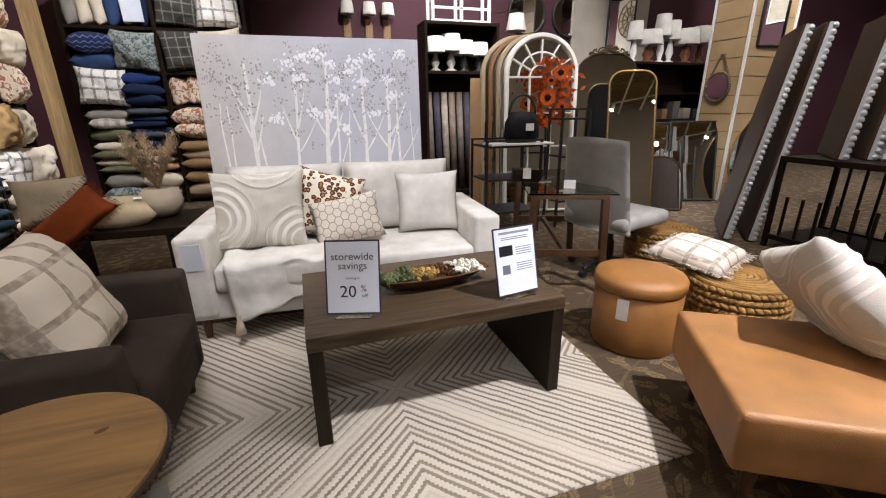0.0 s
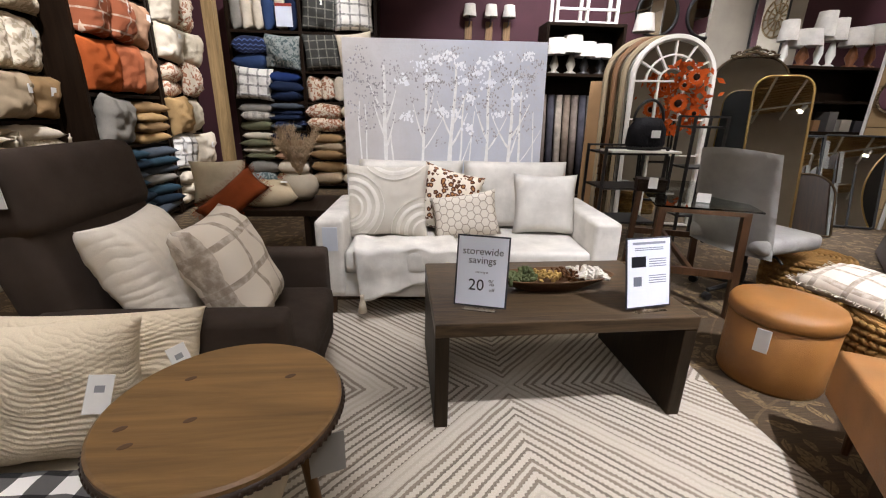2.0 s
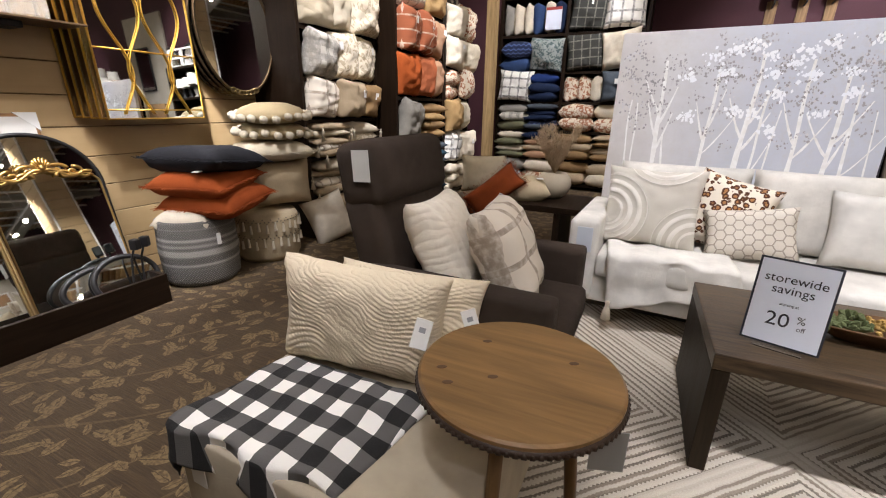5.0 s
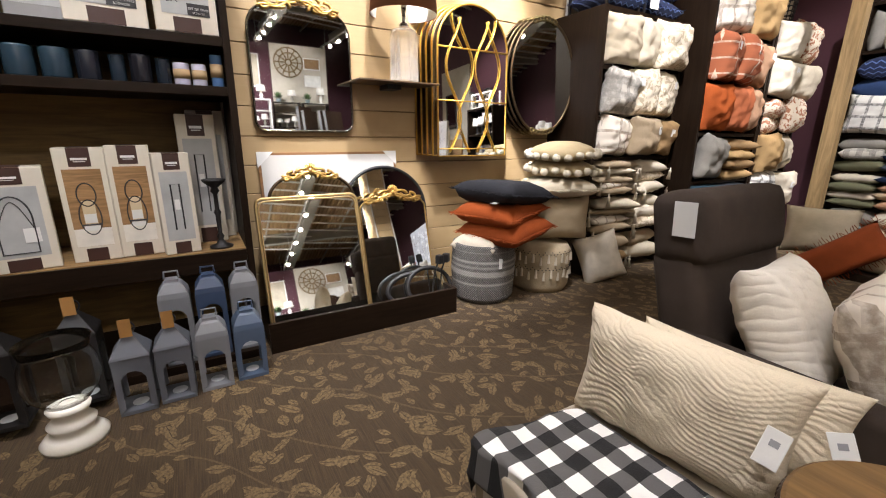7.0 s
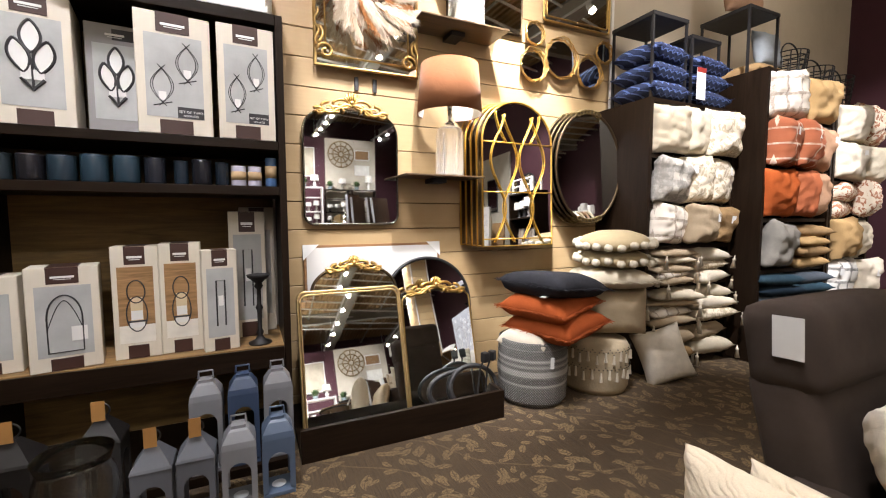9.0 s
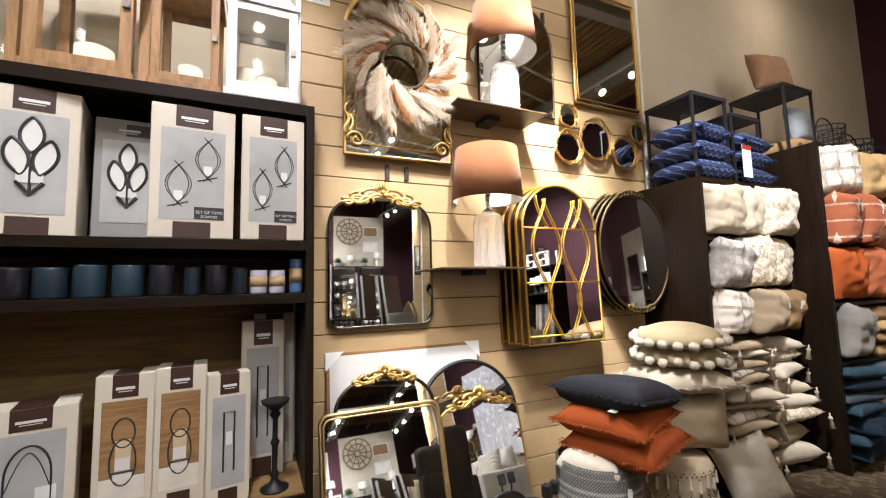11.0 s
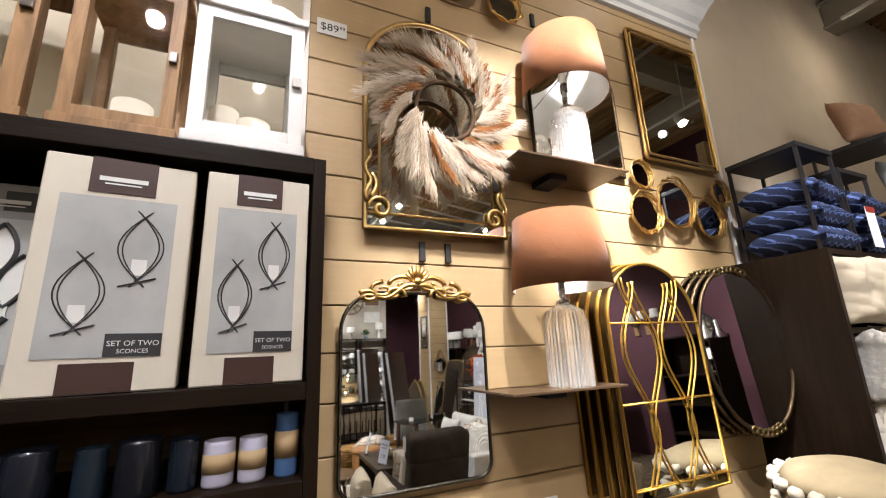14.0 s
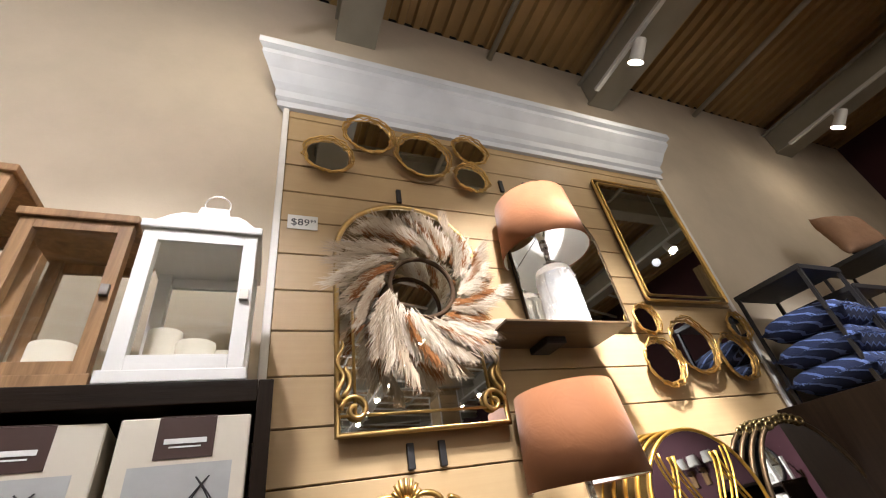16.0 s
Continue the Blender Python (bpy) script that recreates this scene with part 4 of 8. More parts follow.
def crest(w, h, z, parent, mat=None, y=-0.02):
    """A carved crest of scrolls and a fan above a mirror."""
    bm = bmesh.new()
    for s in (1, -1):
        for cx, cz, r, hand, st in ((0.12, 0.45, 0.26, 1, 0), (0.30, 0.30, 0.22, -1, 90), (0.42, 0.12, 0.16, 1, 30), (0.2, 0.2, 0.18, -1, 200)):
            pts = [(s * x * w, y, z + c * h) for x, c in ((cx + (a - cx) * 0.5, b) for a, b in scroll(cx, cz, r, 1.2, hand, radians(st)))]
            tube(pts, 0.011, 6, bm=bm, taper=lambda f: 1.1 - 0.5 * f)
        tube([(s * f * w * 0.5, y, z + h * (0.42 - 0.42 * f + 0.1 * math.sin(f * 9))) for f in (i / 14 for i in range(15))], 0.012, 6, bm=bm, taper=lambda f: 1.2 - 0.7 * f)
    for i in range(7):
        a = radians(20 + 140 * i / 6)
        tube([(0.02 * math.cos(a), y, z + 0.55 * h), (0.35 * h * math.cos(a) , y - 0.008, z + 0.62 * h + 0.38 * h * math.sin(a))], 0.012, 6, bm=bm, taper=lambda f: 0.6 + 0.6 * math.sin(f * 3))
    lathe([(0, 0), (0.022, 0), (0.016, 0.012), (0, 0.016)], 10, bm, pose(0, y - 0.004, z + 0.55 * h, 90))
    return part("crest", bm, mat or GOLD, parent, "carved gilt crest", smooth=True)


def mirror(m, points, frame_mat, label, frame=0.012, depth=0.018, group="", crest_size=None, second=None):
    """A mirror in local xz that faces local -y."""
    t = thing("wall_mirror", label, "mirror", m, group)
    part("back_board", outline_solid(points, depth), paint("3a2d20", 0.7), t).matrix_basis = pose(0, 0.002, 0)
    part("glass", outline_solid(points, 0.003), mirror_mat(), t).matrix_basis = pose(0, -0.002, 0)
    part("frame", ring_of(points, frame), frame_mat, t, smooth=True)
    if second:
        zs = [z for x, z in points]
        mid = (min(zs) + max(zs)) / 2
        part("inner_frame", ring_of([(x * second, mid + (z - mid) * second) for x, z in points], frame * 0.6, y=-0.008), frame_mat, t, smooth=True)
    if crest_size:
        crest(crest_size[0], crest_size[1], crest_size[2], t)
    return t


def on_wall(y, z, out=0.03, lean=0):
    """On the slat board, facing the room; lean tips the top back."""
    return pose(X0 + 0.03 + out, y, z, 0, 0, 90) @ pose(0, 0, 0, lean, 0, 0)


SILVER = metal("9a9484", 0.25)
BRASS = metal("c6a468", 0.35)
DKBRONZE = metal("4a3c2c", 0.45)
mirror(on_wall(0.975, 1.37, 0.03), round_rect(0.70, 0.83, 0.17, rb=0.07), metal("8d8a80", 0.15), "arched frameless wall mirror with a carved gilt crest", 0.009, crest_size=(0.56, 0.17, 0.79))


def window_mirror():
    t = mirror(on_wall(1.10, 2.50, 0.06), arch_points(0.76, 1.2, 0.34), BRASS, "tall arched window mirror with antique gilt corner scrolls", 0.016)
    bm = bmesh.new()
    tube([(-0.31, -0.008, 0.06), (-0.31, -0.008, 0.86)], 0.006, 6, bm=bm)
    tube([(0.31, -0.008, 0.06), (0.31, -0.008, 0.86)], 0.006, 6, bm=bm)
    tube([(-0.37, -0.008, 0.07), (0.37, -0.008, 0.07)], 0.006, 6, bm=bm)
    part("muntin", bm, BRASS, t, smooth=True)
    for s in (1, -1):
        bm = bmesh.new()
        tube([(s * x, -0.02, z) for x, z in scroll(0.31, 0.09, 0.06, 1.3, 1, radians(0))], 0.010, 6, bm=bm)
        tube([(s * (0.37 + 0.015 * math.sin(f * 12)), -0.02, 0.12 + 0.26 * f) for f in (i / 12 for i in range(13))], 0.010, 6, bm=bm, taper=lambda f: 1.3 - 0.8 * f)
        tube([(s * (0.36 - 0.03 * math.sin(f * 3)), -0.022, 0.14 + 0.12 * f) for f in (i / 8 for i in range(9))], 0.012, 6, bm=bm)
        part("scroll_corner", bm, BRASS, t, smooth=True)


window_mirror()


def wreath():
    rng = random.Random(5)
    t = thing("pampas_wreath", "large dried pampas grass wreath with rust sprigs hung over a mirror", "wreath", on_wall(1.11, 3.12, 0.17))
    part("ring", tube([(0.16 * math.cos(a), 0.01, 0.16 * math.sin(a)) for a in (2 * math.pi * i / 32 for i in range(32))], 0.012, 8, True), fabric("4a3828", 300), t, smooth=True)

    def plumes(name, mat, count, length, spread, strands, label):
        for k in range(count):
            bm = bmesh.new()
            a = 2 * math.pi * (k + rng.uniform(-0.4, 0.4)) / count
            r0 = rng.uniform(0.16, 0.23)
            base = Vector((r0 * math.cos(a), rng.uniform(-0.03, 0.01), r0 * math.sin(a)))
            way = Vector((math.cos(a + 0.75), 0, math.sin(a + 0.75)))
            side = Vector((-way.z, 0, way.x))
            lng = length * rng.uniform(0.8, 1.15)
            for q in range(strands):
                f = rng.random()
                p = base + way * lng * f * 0.75 + Vector((-way.z, 0, way.x)) * 0.09 * f * f + Vector((0, rng.uniform(-0.045, 0.0) * (1 - f * 0.5), 0)) + side * rng.uniform(-1, 1) * 0.012
                d = (way + side * rng.uniform(-spread, spread) * (1 - f * 0.4) + Vector((0, rng.uniform(-0.5, 0.1), 0))).normalized()
                l2 = lng * rng.uniform(0.14, 0.3)
                w = side * 0.0013
                e = p + d * l2 + Vector((0, 0, -0.02 * rng.random()))
                v = [bm.verts.new(x) for x in (p - w, p + w, p + d * l2 * 0.5 + w * 1.4, p + d * l2 * 0.5 - w * 1.4, e)]
                bm.faces.new((v[0], v[1], v[2], v[3]))
                bm.faces.new((v[3], v[2], v[4]))
            part(name, bm, mat, t, label)

    plumes("plume", fabric("ae9b82", 200), 30, 0.33, 0.5, 230, "pale feathery pampas plumes")
    plumes("plume", fabric("cdbda6", 200), 24, 0.32, 0.5, 230, "cream feathery pampas plumes")
    plumes("sprig", fabric("8a5a32", 200), 20, 0.26, 0.3, 150, "rust dried sprigs")


wreath()


def circle_mirror(discs, label, out):
    t = thing("mirror_cluster", label, "mirror", on_wall(0, 0, out), "mirror clusters")
    for k, (y, z, r) in enumerate(discs):
        part("glass", lathe([(0, 0), (r * 0.86, 0), (r * 0.86, 0.004), (0, 0.004)], 36, m=pose(y, 0.0, z, 90)), mirror_mat(), t)
        bm = bmesh.new()
        for i in range(4):
            o = random.Random(k * 7 + i)
            tube([(y + o.uniform(-.012, .012) + r * (0.9 + 0.045 * i) * math.cos(a), -0.006 * i - 0.005, z + o.uniform(-.012, .012) + r * (0.9 + 0.045 * i) * math.sin(a)) for a in (2 * math.pi * q / 36 for q in range(36))], 0.005, 6, True, bm)
        part("ring", bm, GOLD, t, smooth=True)


circle_mirror([(2.60, 3.03, 0.10), (2.59, 2.76, 0.14), (2.90, 2.86, 0.18), (3.24, 2.78, 0.15), (3.42, 2.99, 0.10)], "cluster of five round mirrors in looped gold rings", 0.05)
circle_mirror([(0.68, 4.03, 0.14), (0.93, 4.27, 0.16), (1.28, 4.16, 0.19), (1.64, 4.29, 0.13), (1.60, 4.02, 0.12)], "cluster of five round mirrors in looped gold rings", 0.06)
mirror(on_wall(3.10, 3.18, 0.04), round_rect(0.78, 1.08, 0.03), GOLD, "tall rectangular mirror in a thin double gold frame", 0.010, second=0.93)
mirror(on_wall(2.12, 3.0, 0.03), arch_points(0.72, 0.95, 0.36), DKBRONZE, "arched mirror in a thin bronze frame behind the lamp", 0.010)


def gold_arch(m, full):
    t = thing("arched_mirror", "gold arched window mirror with looping lattice, hung in a stack", "mirror", m, "stacked gold arch mirrors")
    pts = arch_points(0.70, 1.2, 0.34)
    part("frame", ring_of(pts, 0.009), metal("d9ab50", 0.36), t, smooth=True)
    part("back_board", outline_solid(pts, 0.016), paint("6e4f22", 0.5), t).matrix_basis = pose(0, 0.006, 0)
    part("glass", outline_solid(pts, 0.003), mirror_mat(), t).matrix_basis = pose(0, 0.0, 0)
    if not full:
        return
    bm = bmesh.new()
    for s in (1, -1):
        for c, wave in ((0.08, 0.07), (0.20, -0.07)):
            tube([(s * (c + wave * math.sin(f * math.pi * 2.6 - 0.6)), -0.012, 0.03 + 1.06 * f) for f in (i / 26 for i in range(27))], 0.006, 6, bm=bm)
    for s in (1, -1):
        tube([(s * (0.12 + 0.10 * math.sin(f * 1.57)), -0.012, 0.86 + 0.25 * f) for f in (i / 10 for i in range(11))], 0.006, 6, bm=bm)
    for z in (0.06, 0.45, 0.86):
        tube([(-0.35, -0.01, z), (0.35, -0.01, z)], 0.005, 6, bm=bm)
    part("lattice", bm, metal("e3b452", 0.36), t, smooth=True)


for i in range(5):
    gold_arch(pose(-3.60 + 0.048 * i, 2.24 + 0.026 * i, 1.19 - 0.003 * i, 0, 0, 90) @ pose(0, 0, 0, -2), i == 4)


def oval_mirror(m):
    t = thing("oval_mirror", "tall oval mirror in an ornate bronze frame, hung in a stack", "mirror", m, "stacked oval mirrors")
    pts = [(0.33 * math.cos(a), 0.5 + 0.5 * math.sin(a)) for a in (2 * math.pi * i / 48 for i in range(48))]
    part("frame", ring_of(pts, 0.014), DKBRONZE, t, smooth=True)
    part("back_board", outline_solid(pts, 0.008), BLACK, t).matrix_basis = pose(0, 0.004, 0)
    part("glass", outline_solid(pts, 0.003), mirror_mat(), t).matrix_basis = pose(0, -0.002, 0)
    for zz in (1.0, 0.0):
        for k in range(-3, 4):
            bm = bmesh.new()
            x = k * 0.035
            z = 0.5 + (0.5 if zz else -0.5) * math.sqrt(max(0, 1 - (x / 0.33) ** 2))
            tube([(x + 0.02 * math.cos(a), -0.012, z + 0.018 * math.sin(a)) for a in (2 * math.pi * i / 10 for i in range(10))], 0.009, 6, True, bm)
            part("carved_loop", bm, metal("6b5a3c", 0.4), t, smooth=True)


for i in range(4):
    oval_mirror(pose(-3.545 + 0.045 * i, 3.06 + 0.02 * i, 1.38, 0, 0, 79) @ pose(0, 0, 0, -3))



def shade_mat():
    n = Net("velvet_shade", 0.85)
    w = n.noise(6, 3, distortion=1.0)
    n.color(n.mix(w, lin("7e4c2a"), lin("965f36")))
    n.b.inputs["Sheen Weight"].default_value = 0.08
    n.bump(w, 0.2, 0.02)
    return n.m


SHADE = shade_mat()


def table_lamp(m, label):
    t = thing("table_lamp", label, "lamp", m, "velvet table lamps")
    bm = bmesh.new()
    prof = [(0.10, 0.0), (0.105, 0.01), (0.105, 0.30), (0.09, 0.36), (0.05, 0.385), (0.035, 0.39)]
    seg, rings = 72, []
    for r, z in prof:
        rings.append([bm.verts.new((r * (1 + 0.035 * (i % 2)) * math.cos(2 * math.pi * i / seg), r * (1 + 0.035 * (i % 2)) * math.sin(2 * math.pi * i / seg), z)) for i in range(seg)])
    for a, b in zip(rings, rings[1:]):
        for i in range(seg):
            bm.faces.new((a[i], a[(i + 1) % seg], b[(i + 1) % seg], b[i]))
    bm.faces.new(rings[0][::-1])
    bm.faces.new(rings[-1])
    part("base", bm, glass_mat((0.97, 0.95, 0.9), 0.16), t, "ribbed clear glass base").visible_shadow = False
    part("neck", lathe([(0, 0.39), (0.036, 0.39), (0.036, 0.41), (0.016, 0.42), (0.016, 0.5), (0.022, 0.505), (0.022, 0.56), (0, 0.56)], 16), metal("b8b4ac", 0.25), t, smooth=True)
    part("bulb", lathe([(0, 0.56), (0.014, 0.56), (0.03, 0.60), (0.022, 0.64), (0, 0.65)], 14), paint("e8e4da", 0.3), t, smooth=True)
    part("shade", lathe([(0.25, 0.47), (0.252, 0.47), (0.222, 0.84), (0.22, 0.84), (0.248, 0.472), (0.25, 0.47)], 48), SHADE, t, "terracotta velvet drum shade", smooth=True)
    part("shade_lining", lathe([(0.246, 0.474), (0.218, 0.838)], 48), WHITE, t, "white shade lining", smooth=True)
    bm = bmesh.new()
    for i in range(3):
        a = 2.1 * i
        tube([(0.0, 0, 0.56), (0.22 * math.cos(a), 0.22 * math.sin(a), 0.80)], 0.003, 5, bm=bm)
    part("spider", bm, metal("8a867e", 0.3), t)


def wall_shelf(y0, y1, z, xf):
    t = thing("wall_shelf", "thin smoked wall shelf on a black bracket", "shelf", pose(0, 0, 0), "wall shelves")
    part("board", box(X0 + 0.031, y0, z - 0.012, xf, y1, z, 0.003), wood("5a4632", 0.35, "y"), t)
    part("bracket", box(X0 + 0.031, (y0 + y1) / 2 - 0.06, z - 0.05, X0 + 0.2, (y0 + y1) / 2 + 0.06, z - 0.013, 0.006), BLACK, t)


wall_shelf(1.30, 1.96, 1.74, -3.33)
wall_shelf(1.42, 2.16, 2.88, -3.30)
table_lamp(pose(-3.43, 1.70, 1.741), "ribbed glass table lamp with terracotta shade on a wall shelf")
table_lamp(pose(-3.43, 1.88, 2.881), "ribbed glass table lamp with terracotta shade on a wall shelf")
for y, z in ((1.02, 2.36), (1.16, 2.36), (1.1, 3.78), (2.06, 4.02), (2.42, 3.84), (1.86, 4.0)):
    alone("wall_hook", box(X0 + 0.031, y - 0.015, z, X0 + 0.05, y + 0.015, z + 0.1, 0.004), BLACK, "small black hook on the slat board", "hook", group="wall hooks")


# ---- mirrors and a frame leaning on the plinth ----
def leaning(y, out, top_in, z=0.051, turn=90):
    return pose(out, y, z, 0, 0, turn) @ pose(0, 0, 0, -top_in, 0, 0)


art = thing("framed_print", "large blank white print in a wood frame with paper corner guards", "picture", leaning(1.15, -3.50, 6, 0.051))
part("frame", box(-0.54, 0, 0, 0.54, 0.03, 1.17, 0.004), wood("8a6440", 0.5, "x"), art)
part("print", box(-0.52, -0.003, 0.02, 0.52, -0.001, 1.15), paint("c9c6bf", 0.25, 0.03), art, "glossy white print")
for s in (1, -1):
    part("corner_guard", outline_solid([(s * 0.545, 1.175), (s * 0.43, 1.175), (s * 0.545, 1.06)], 0.036), PAPER, art).matrix_basis = pose(0, -0.004, 0)
mirror(leaning(0.95, -3.24, 15), arch_points(0.62, 1.06, 0.2), DKBRONZE, "arched floor mirror with gilt crest leaning on the plinth", 0.012, crest_size=(0.42, 0.12, 1.0), group="leaning mirrors")
mirror(leaning(1.55, -3.36, 11.5), arch_points(0.72, 1.06, 0.34), BLACK, "black arched floor mirror leaning on the plinth", 0.014, crest_size=None, group="leaning mirrors")
mirror(leaning(1.55, -3.16, 15), arch_points(0.56, 0.86, 0.1), BRASS, "floor mirror with a gilt crest leaning on the plinth", 0.008, crest_size=(0.5, 0.14, 0.80), group="leaning mirrors")
mirror(leaning(0.88, -3.06, 17), round_rect(0.70, 0.91, 0.05), metal("d9bd88", 0.35), "rounded floor mirror in a thin gold frame leaning on the plinth", 0.010, second=0.955, group="leaning mirrors")
for yy, w, h, oo in ((1.60, 0.46, 0.26, -3.02), (1.70, 0.36, 0.3, -2.98)):
    mirror(leaning(yy, oo, 24, 0.051, 84), [(w / 2 * math.cos(a), h / 2 + h / 2 * math.sin(a)) for a in (2 * math.pi * i / 36 for i in range(36))], BLACK, "small oval mirror in a thick black frame", 0.018, group="small black mirrors")


# ---- writing ----
def text(words, size, parent, m, mat, name="lettering", align="CENTER"):
    cu = bpy.data.curves.new(name, "FONT")
    cu.body, cu.size, cu.align_x, cu.extrude, cu.resolution_u = words, size, align, 0.0004, 3
    cu.materials.append(mat)
    ob = new(name, cu)
    ob.parent = parent
    ob.matrix_basis = m
    return ob


INK = paint("2a2a33", 0.6)
UP = (90, 0, 0)
ACRYLIC = glass_mat((0.93, 0.96, 0.98), 0.05)


def bars(parent, rows, mat, y=-0.0035, name="print_bar"):
    """Printed lines that cannot be read, as plain bars: x0, z0, x1, z1."""
    bm = bmesh.new()
    for x0, z0, x1, z1 in rows:
        bm.faces.new([bm.verts.new(v) for v in ((x0, y, z0), (x1, y, z0), (x1, y, z1), (x0, y, z1))])
    part(name, bm, mat, parent)


def sign_holder(m, label):
    t = thing("sign_holder", label, "sign", m, "signs on the coffee table")
    part("foot", box(-0.07, -0.03, 0, 0.07, 0.05, 0.005, 0.002), ACRYLIC, t, "clear acrylic foot").visible_shadow = False
    part("border", box(-0.11, -0.001, 0.015, 0.11, 0.003, 0.315, 0.002), paint("2c2f3a", 0.4), t, "dark printed border")
    part("sheet", box(-0.103, -0.0025, 0.022, 0.103, -0.0012, 0.308), paint("e2e7f2", 0.35, 0.03), t, "pale printed sheet")
    return t


s1 = sign_holder(pose(0.42, 1.97, 0.506, -13, 0, -16), "storewide savings sign in a clear upright holder on the table")
for words, size, z, x in (("storewide", 0.042, 0.235, 0), ("savings", 0.042, 0.198, 0), ("starting at", 0.013, 0.158, 0), ("20", 0.068, 0.085, -0.02), ("%", 0.036, 0.108, 0.042), ("off", 0.022, 0.083, 0.046)):
    text(words, size, s1, pose(x, -0.003, z, *UP), INK)
s2 = sign_holder(pose(1.14, 1.94, 0.506, -13, 0, 10), "printed credit offer sign in a clear upright holder on the table")
bars(s2, [(-0.08, 0.285, 0.08, 0.295)] + [(-0.07, z, 0.07, z + 0.004) for z in (0.26, 0.268)] + [(0.0, z, 0.085, z + 0.004) for z in (0.19, 0.2, 0.21, 0.22, 0.12, 0.13, 0.14, 0.15)], paint("8a90a0", 0.5))
bars(s2, [(-0.085, 0.19, -0.015, 0.235)], paint("15181f", 0.4), name="card_picture")
bars(s2, [(-0.075, 0.11, -0.035, 0.15)], paint("6a6f7a", 0.5), name="grey_square")


def dough_bowl():
    t = thing("dough_bowl", "long carved wooden dough bowl filled with potpourri", "bowl", pose(0.80, 2.2, 0.506, 0, 0, 3))
    prof = [(0.0, 0.0), (0.16, 0.0), (0.3, 0.06), (0.31, 0.065), (0.295, 0.067), (0.16, 0.012), (0.0, 0.012)]
    part("bowl", lathe(prof, 40, squash=0.33), wood("5f4226", 0.55, "x"), t, smooth=True)
    rng = random.Random(3)
    for x0, x1, hexa, r, lab in ((-0.24, -0.08, "6a7350", 0.017, "green dried pods"), (-0.1, 0.04, "b99a5c", 0.011, "tan dried chips"), (0.02, 0.13, "5a3a22", 0.009, "brown dried twigs"), (0.11, 0.25, "ddd8cc", 0.018, "white shell pieces")):
        bm = bmesh.new()
        for k in range(46):
            x, y = rng.uniform(x0, x1), rng.uniform(-0.065, 0.065)
            bmesh.ops.create_icosphere(bm, subdivisions=1, radius=r * rng.uniform(0.7, 1.2), matrix=pose(x, y, 0.055 + rng.uniform(0, 0.02), rng.uniform(0, 90), rng.uniform(0, 90), rng.uniform(0, 180)) @ Matrix.Diagonal((1.7, 0.9, 0.7, 1)))
        tagged(part("filler", bm, fabric(hexa, 200), t, lab), kind="stuff")


dough_bowl()


def table_rim():
    bm = bmesh.new()
    tube([(-0.285 + 0.252 * math.cos(a), 1.235 + 0.252 * math.sin(a), 0.634) for a in (2 * math.pi * i / 64 for i in range(64))], 0.011, 8, True, bm)
    for i in range(96):
        a = 2 * math.pi * i / 96
        bmesh.ops.create_icosphere(bm, subdivisions=1, radius=0.0095, matrix=pose(-0.285 + 0.257 * math.cos(a), 1.235 + 0.257 * math.sin(a), 0.632))
    ob = bpy.data.objects["side_table"]
    p = part("beaded_rim", bm, wood("33241a", 0.5, "x"), ob, "dark beaded rim", smooth=True)
    p.matrix_parent_inverse = ob.matrix_world.inverted()
    rng = random.Random(9)
    for k, (x, y) in enumerate(((-0.17, 1.29), (-0.34, 1.14), (-0.41, 1.29), (-0.43, 1.07), (-0.47, 1.12))):
        q = part("knot", lathe([(0, 0.0004), (0.006, 0.0005), (0.009, 0.0)], 14, m=pose(x + 0.005, y + 0.035, 0.6575, 0, 0, 30) @ Matrix.Diagonal((1.5, 0.9, 1, 1))), paint("4a2f18", 0.5), ob, "dark wood knot")
        q.matrix_parent_inverse = ob.matrix_world.inverted()


table_rim()

# ---- goods on the display shelf ----
CARTON, BROWNP = paint("cfc6b4", 0.55, 0.06), paint("3b2219", 0.5)
PHOTO = paint("a9a9a6", 0.4, 0.2, scale=4)
PHOTOWOOD = wood("a07c54", 0.4, "x", 1.6)
PHOTOPALE = paint("d8d2c6", 0.4, 0.1, scale=12)
WIRE = paint("2b2a2c", 0.5)


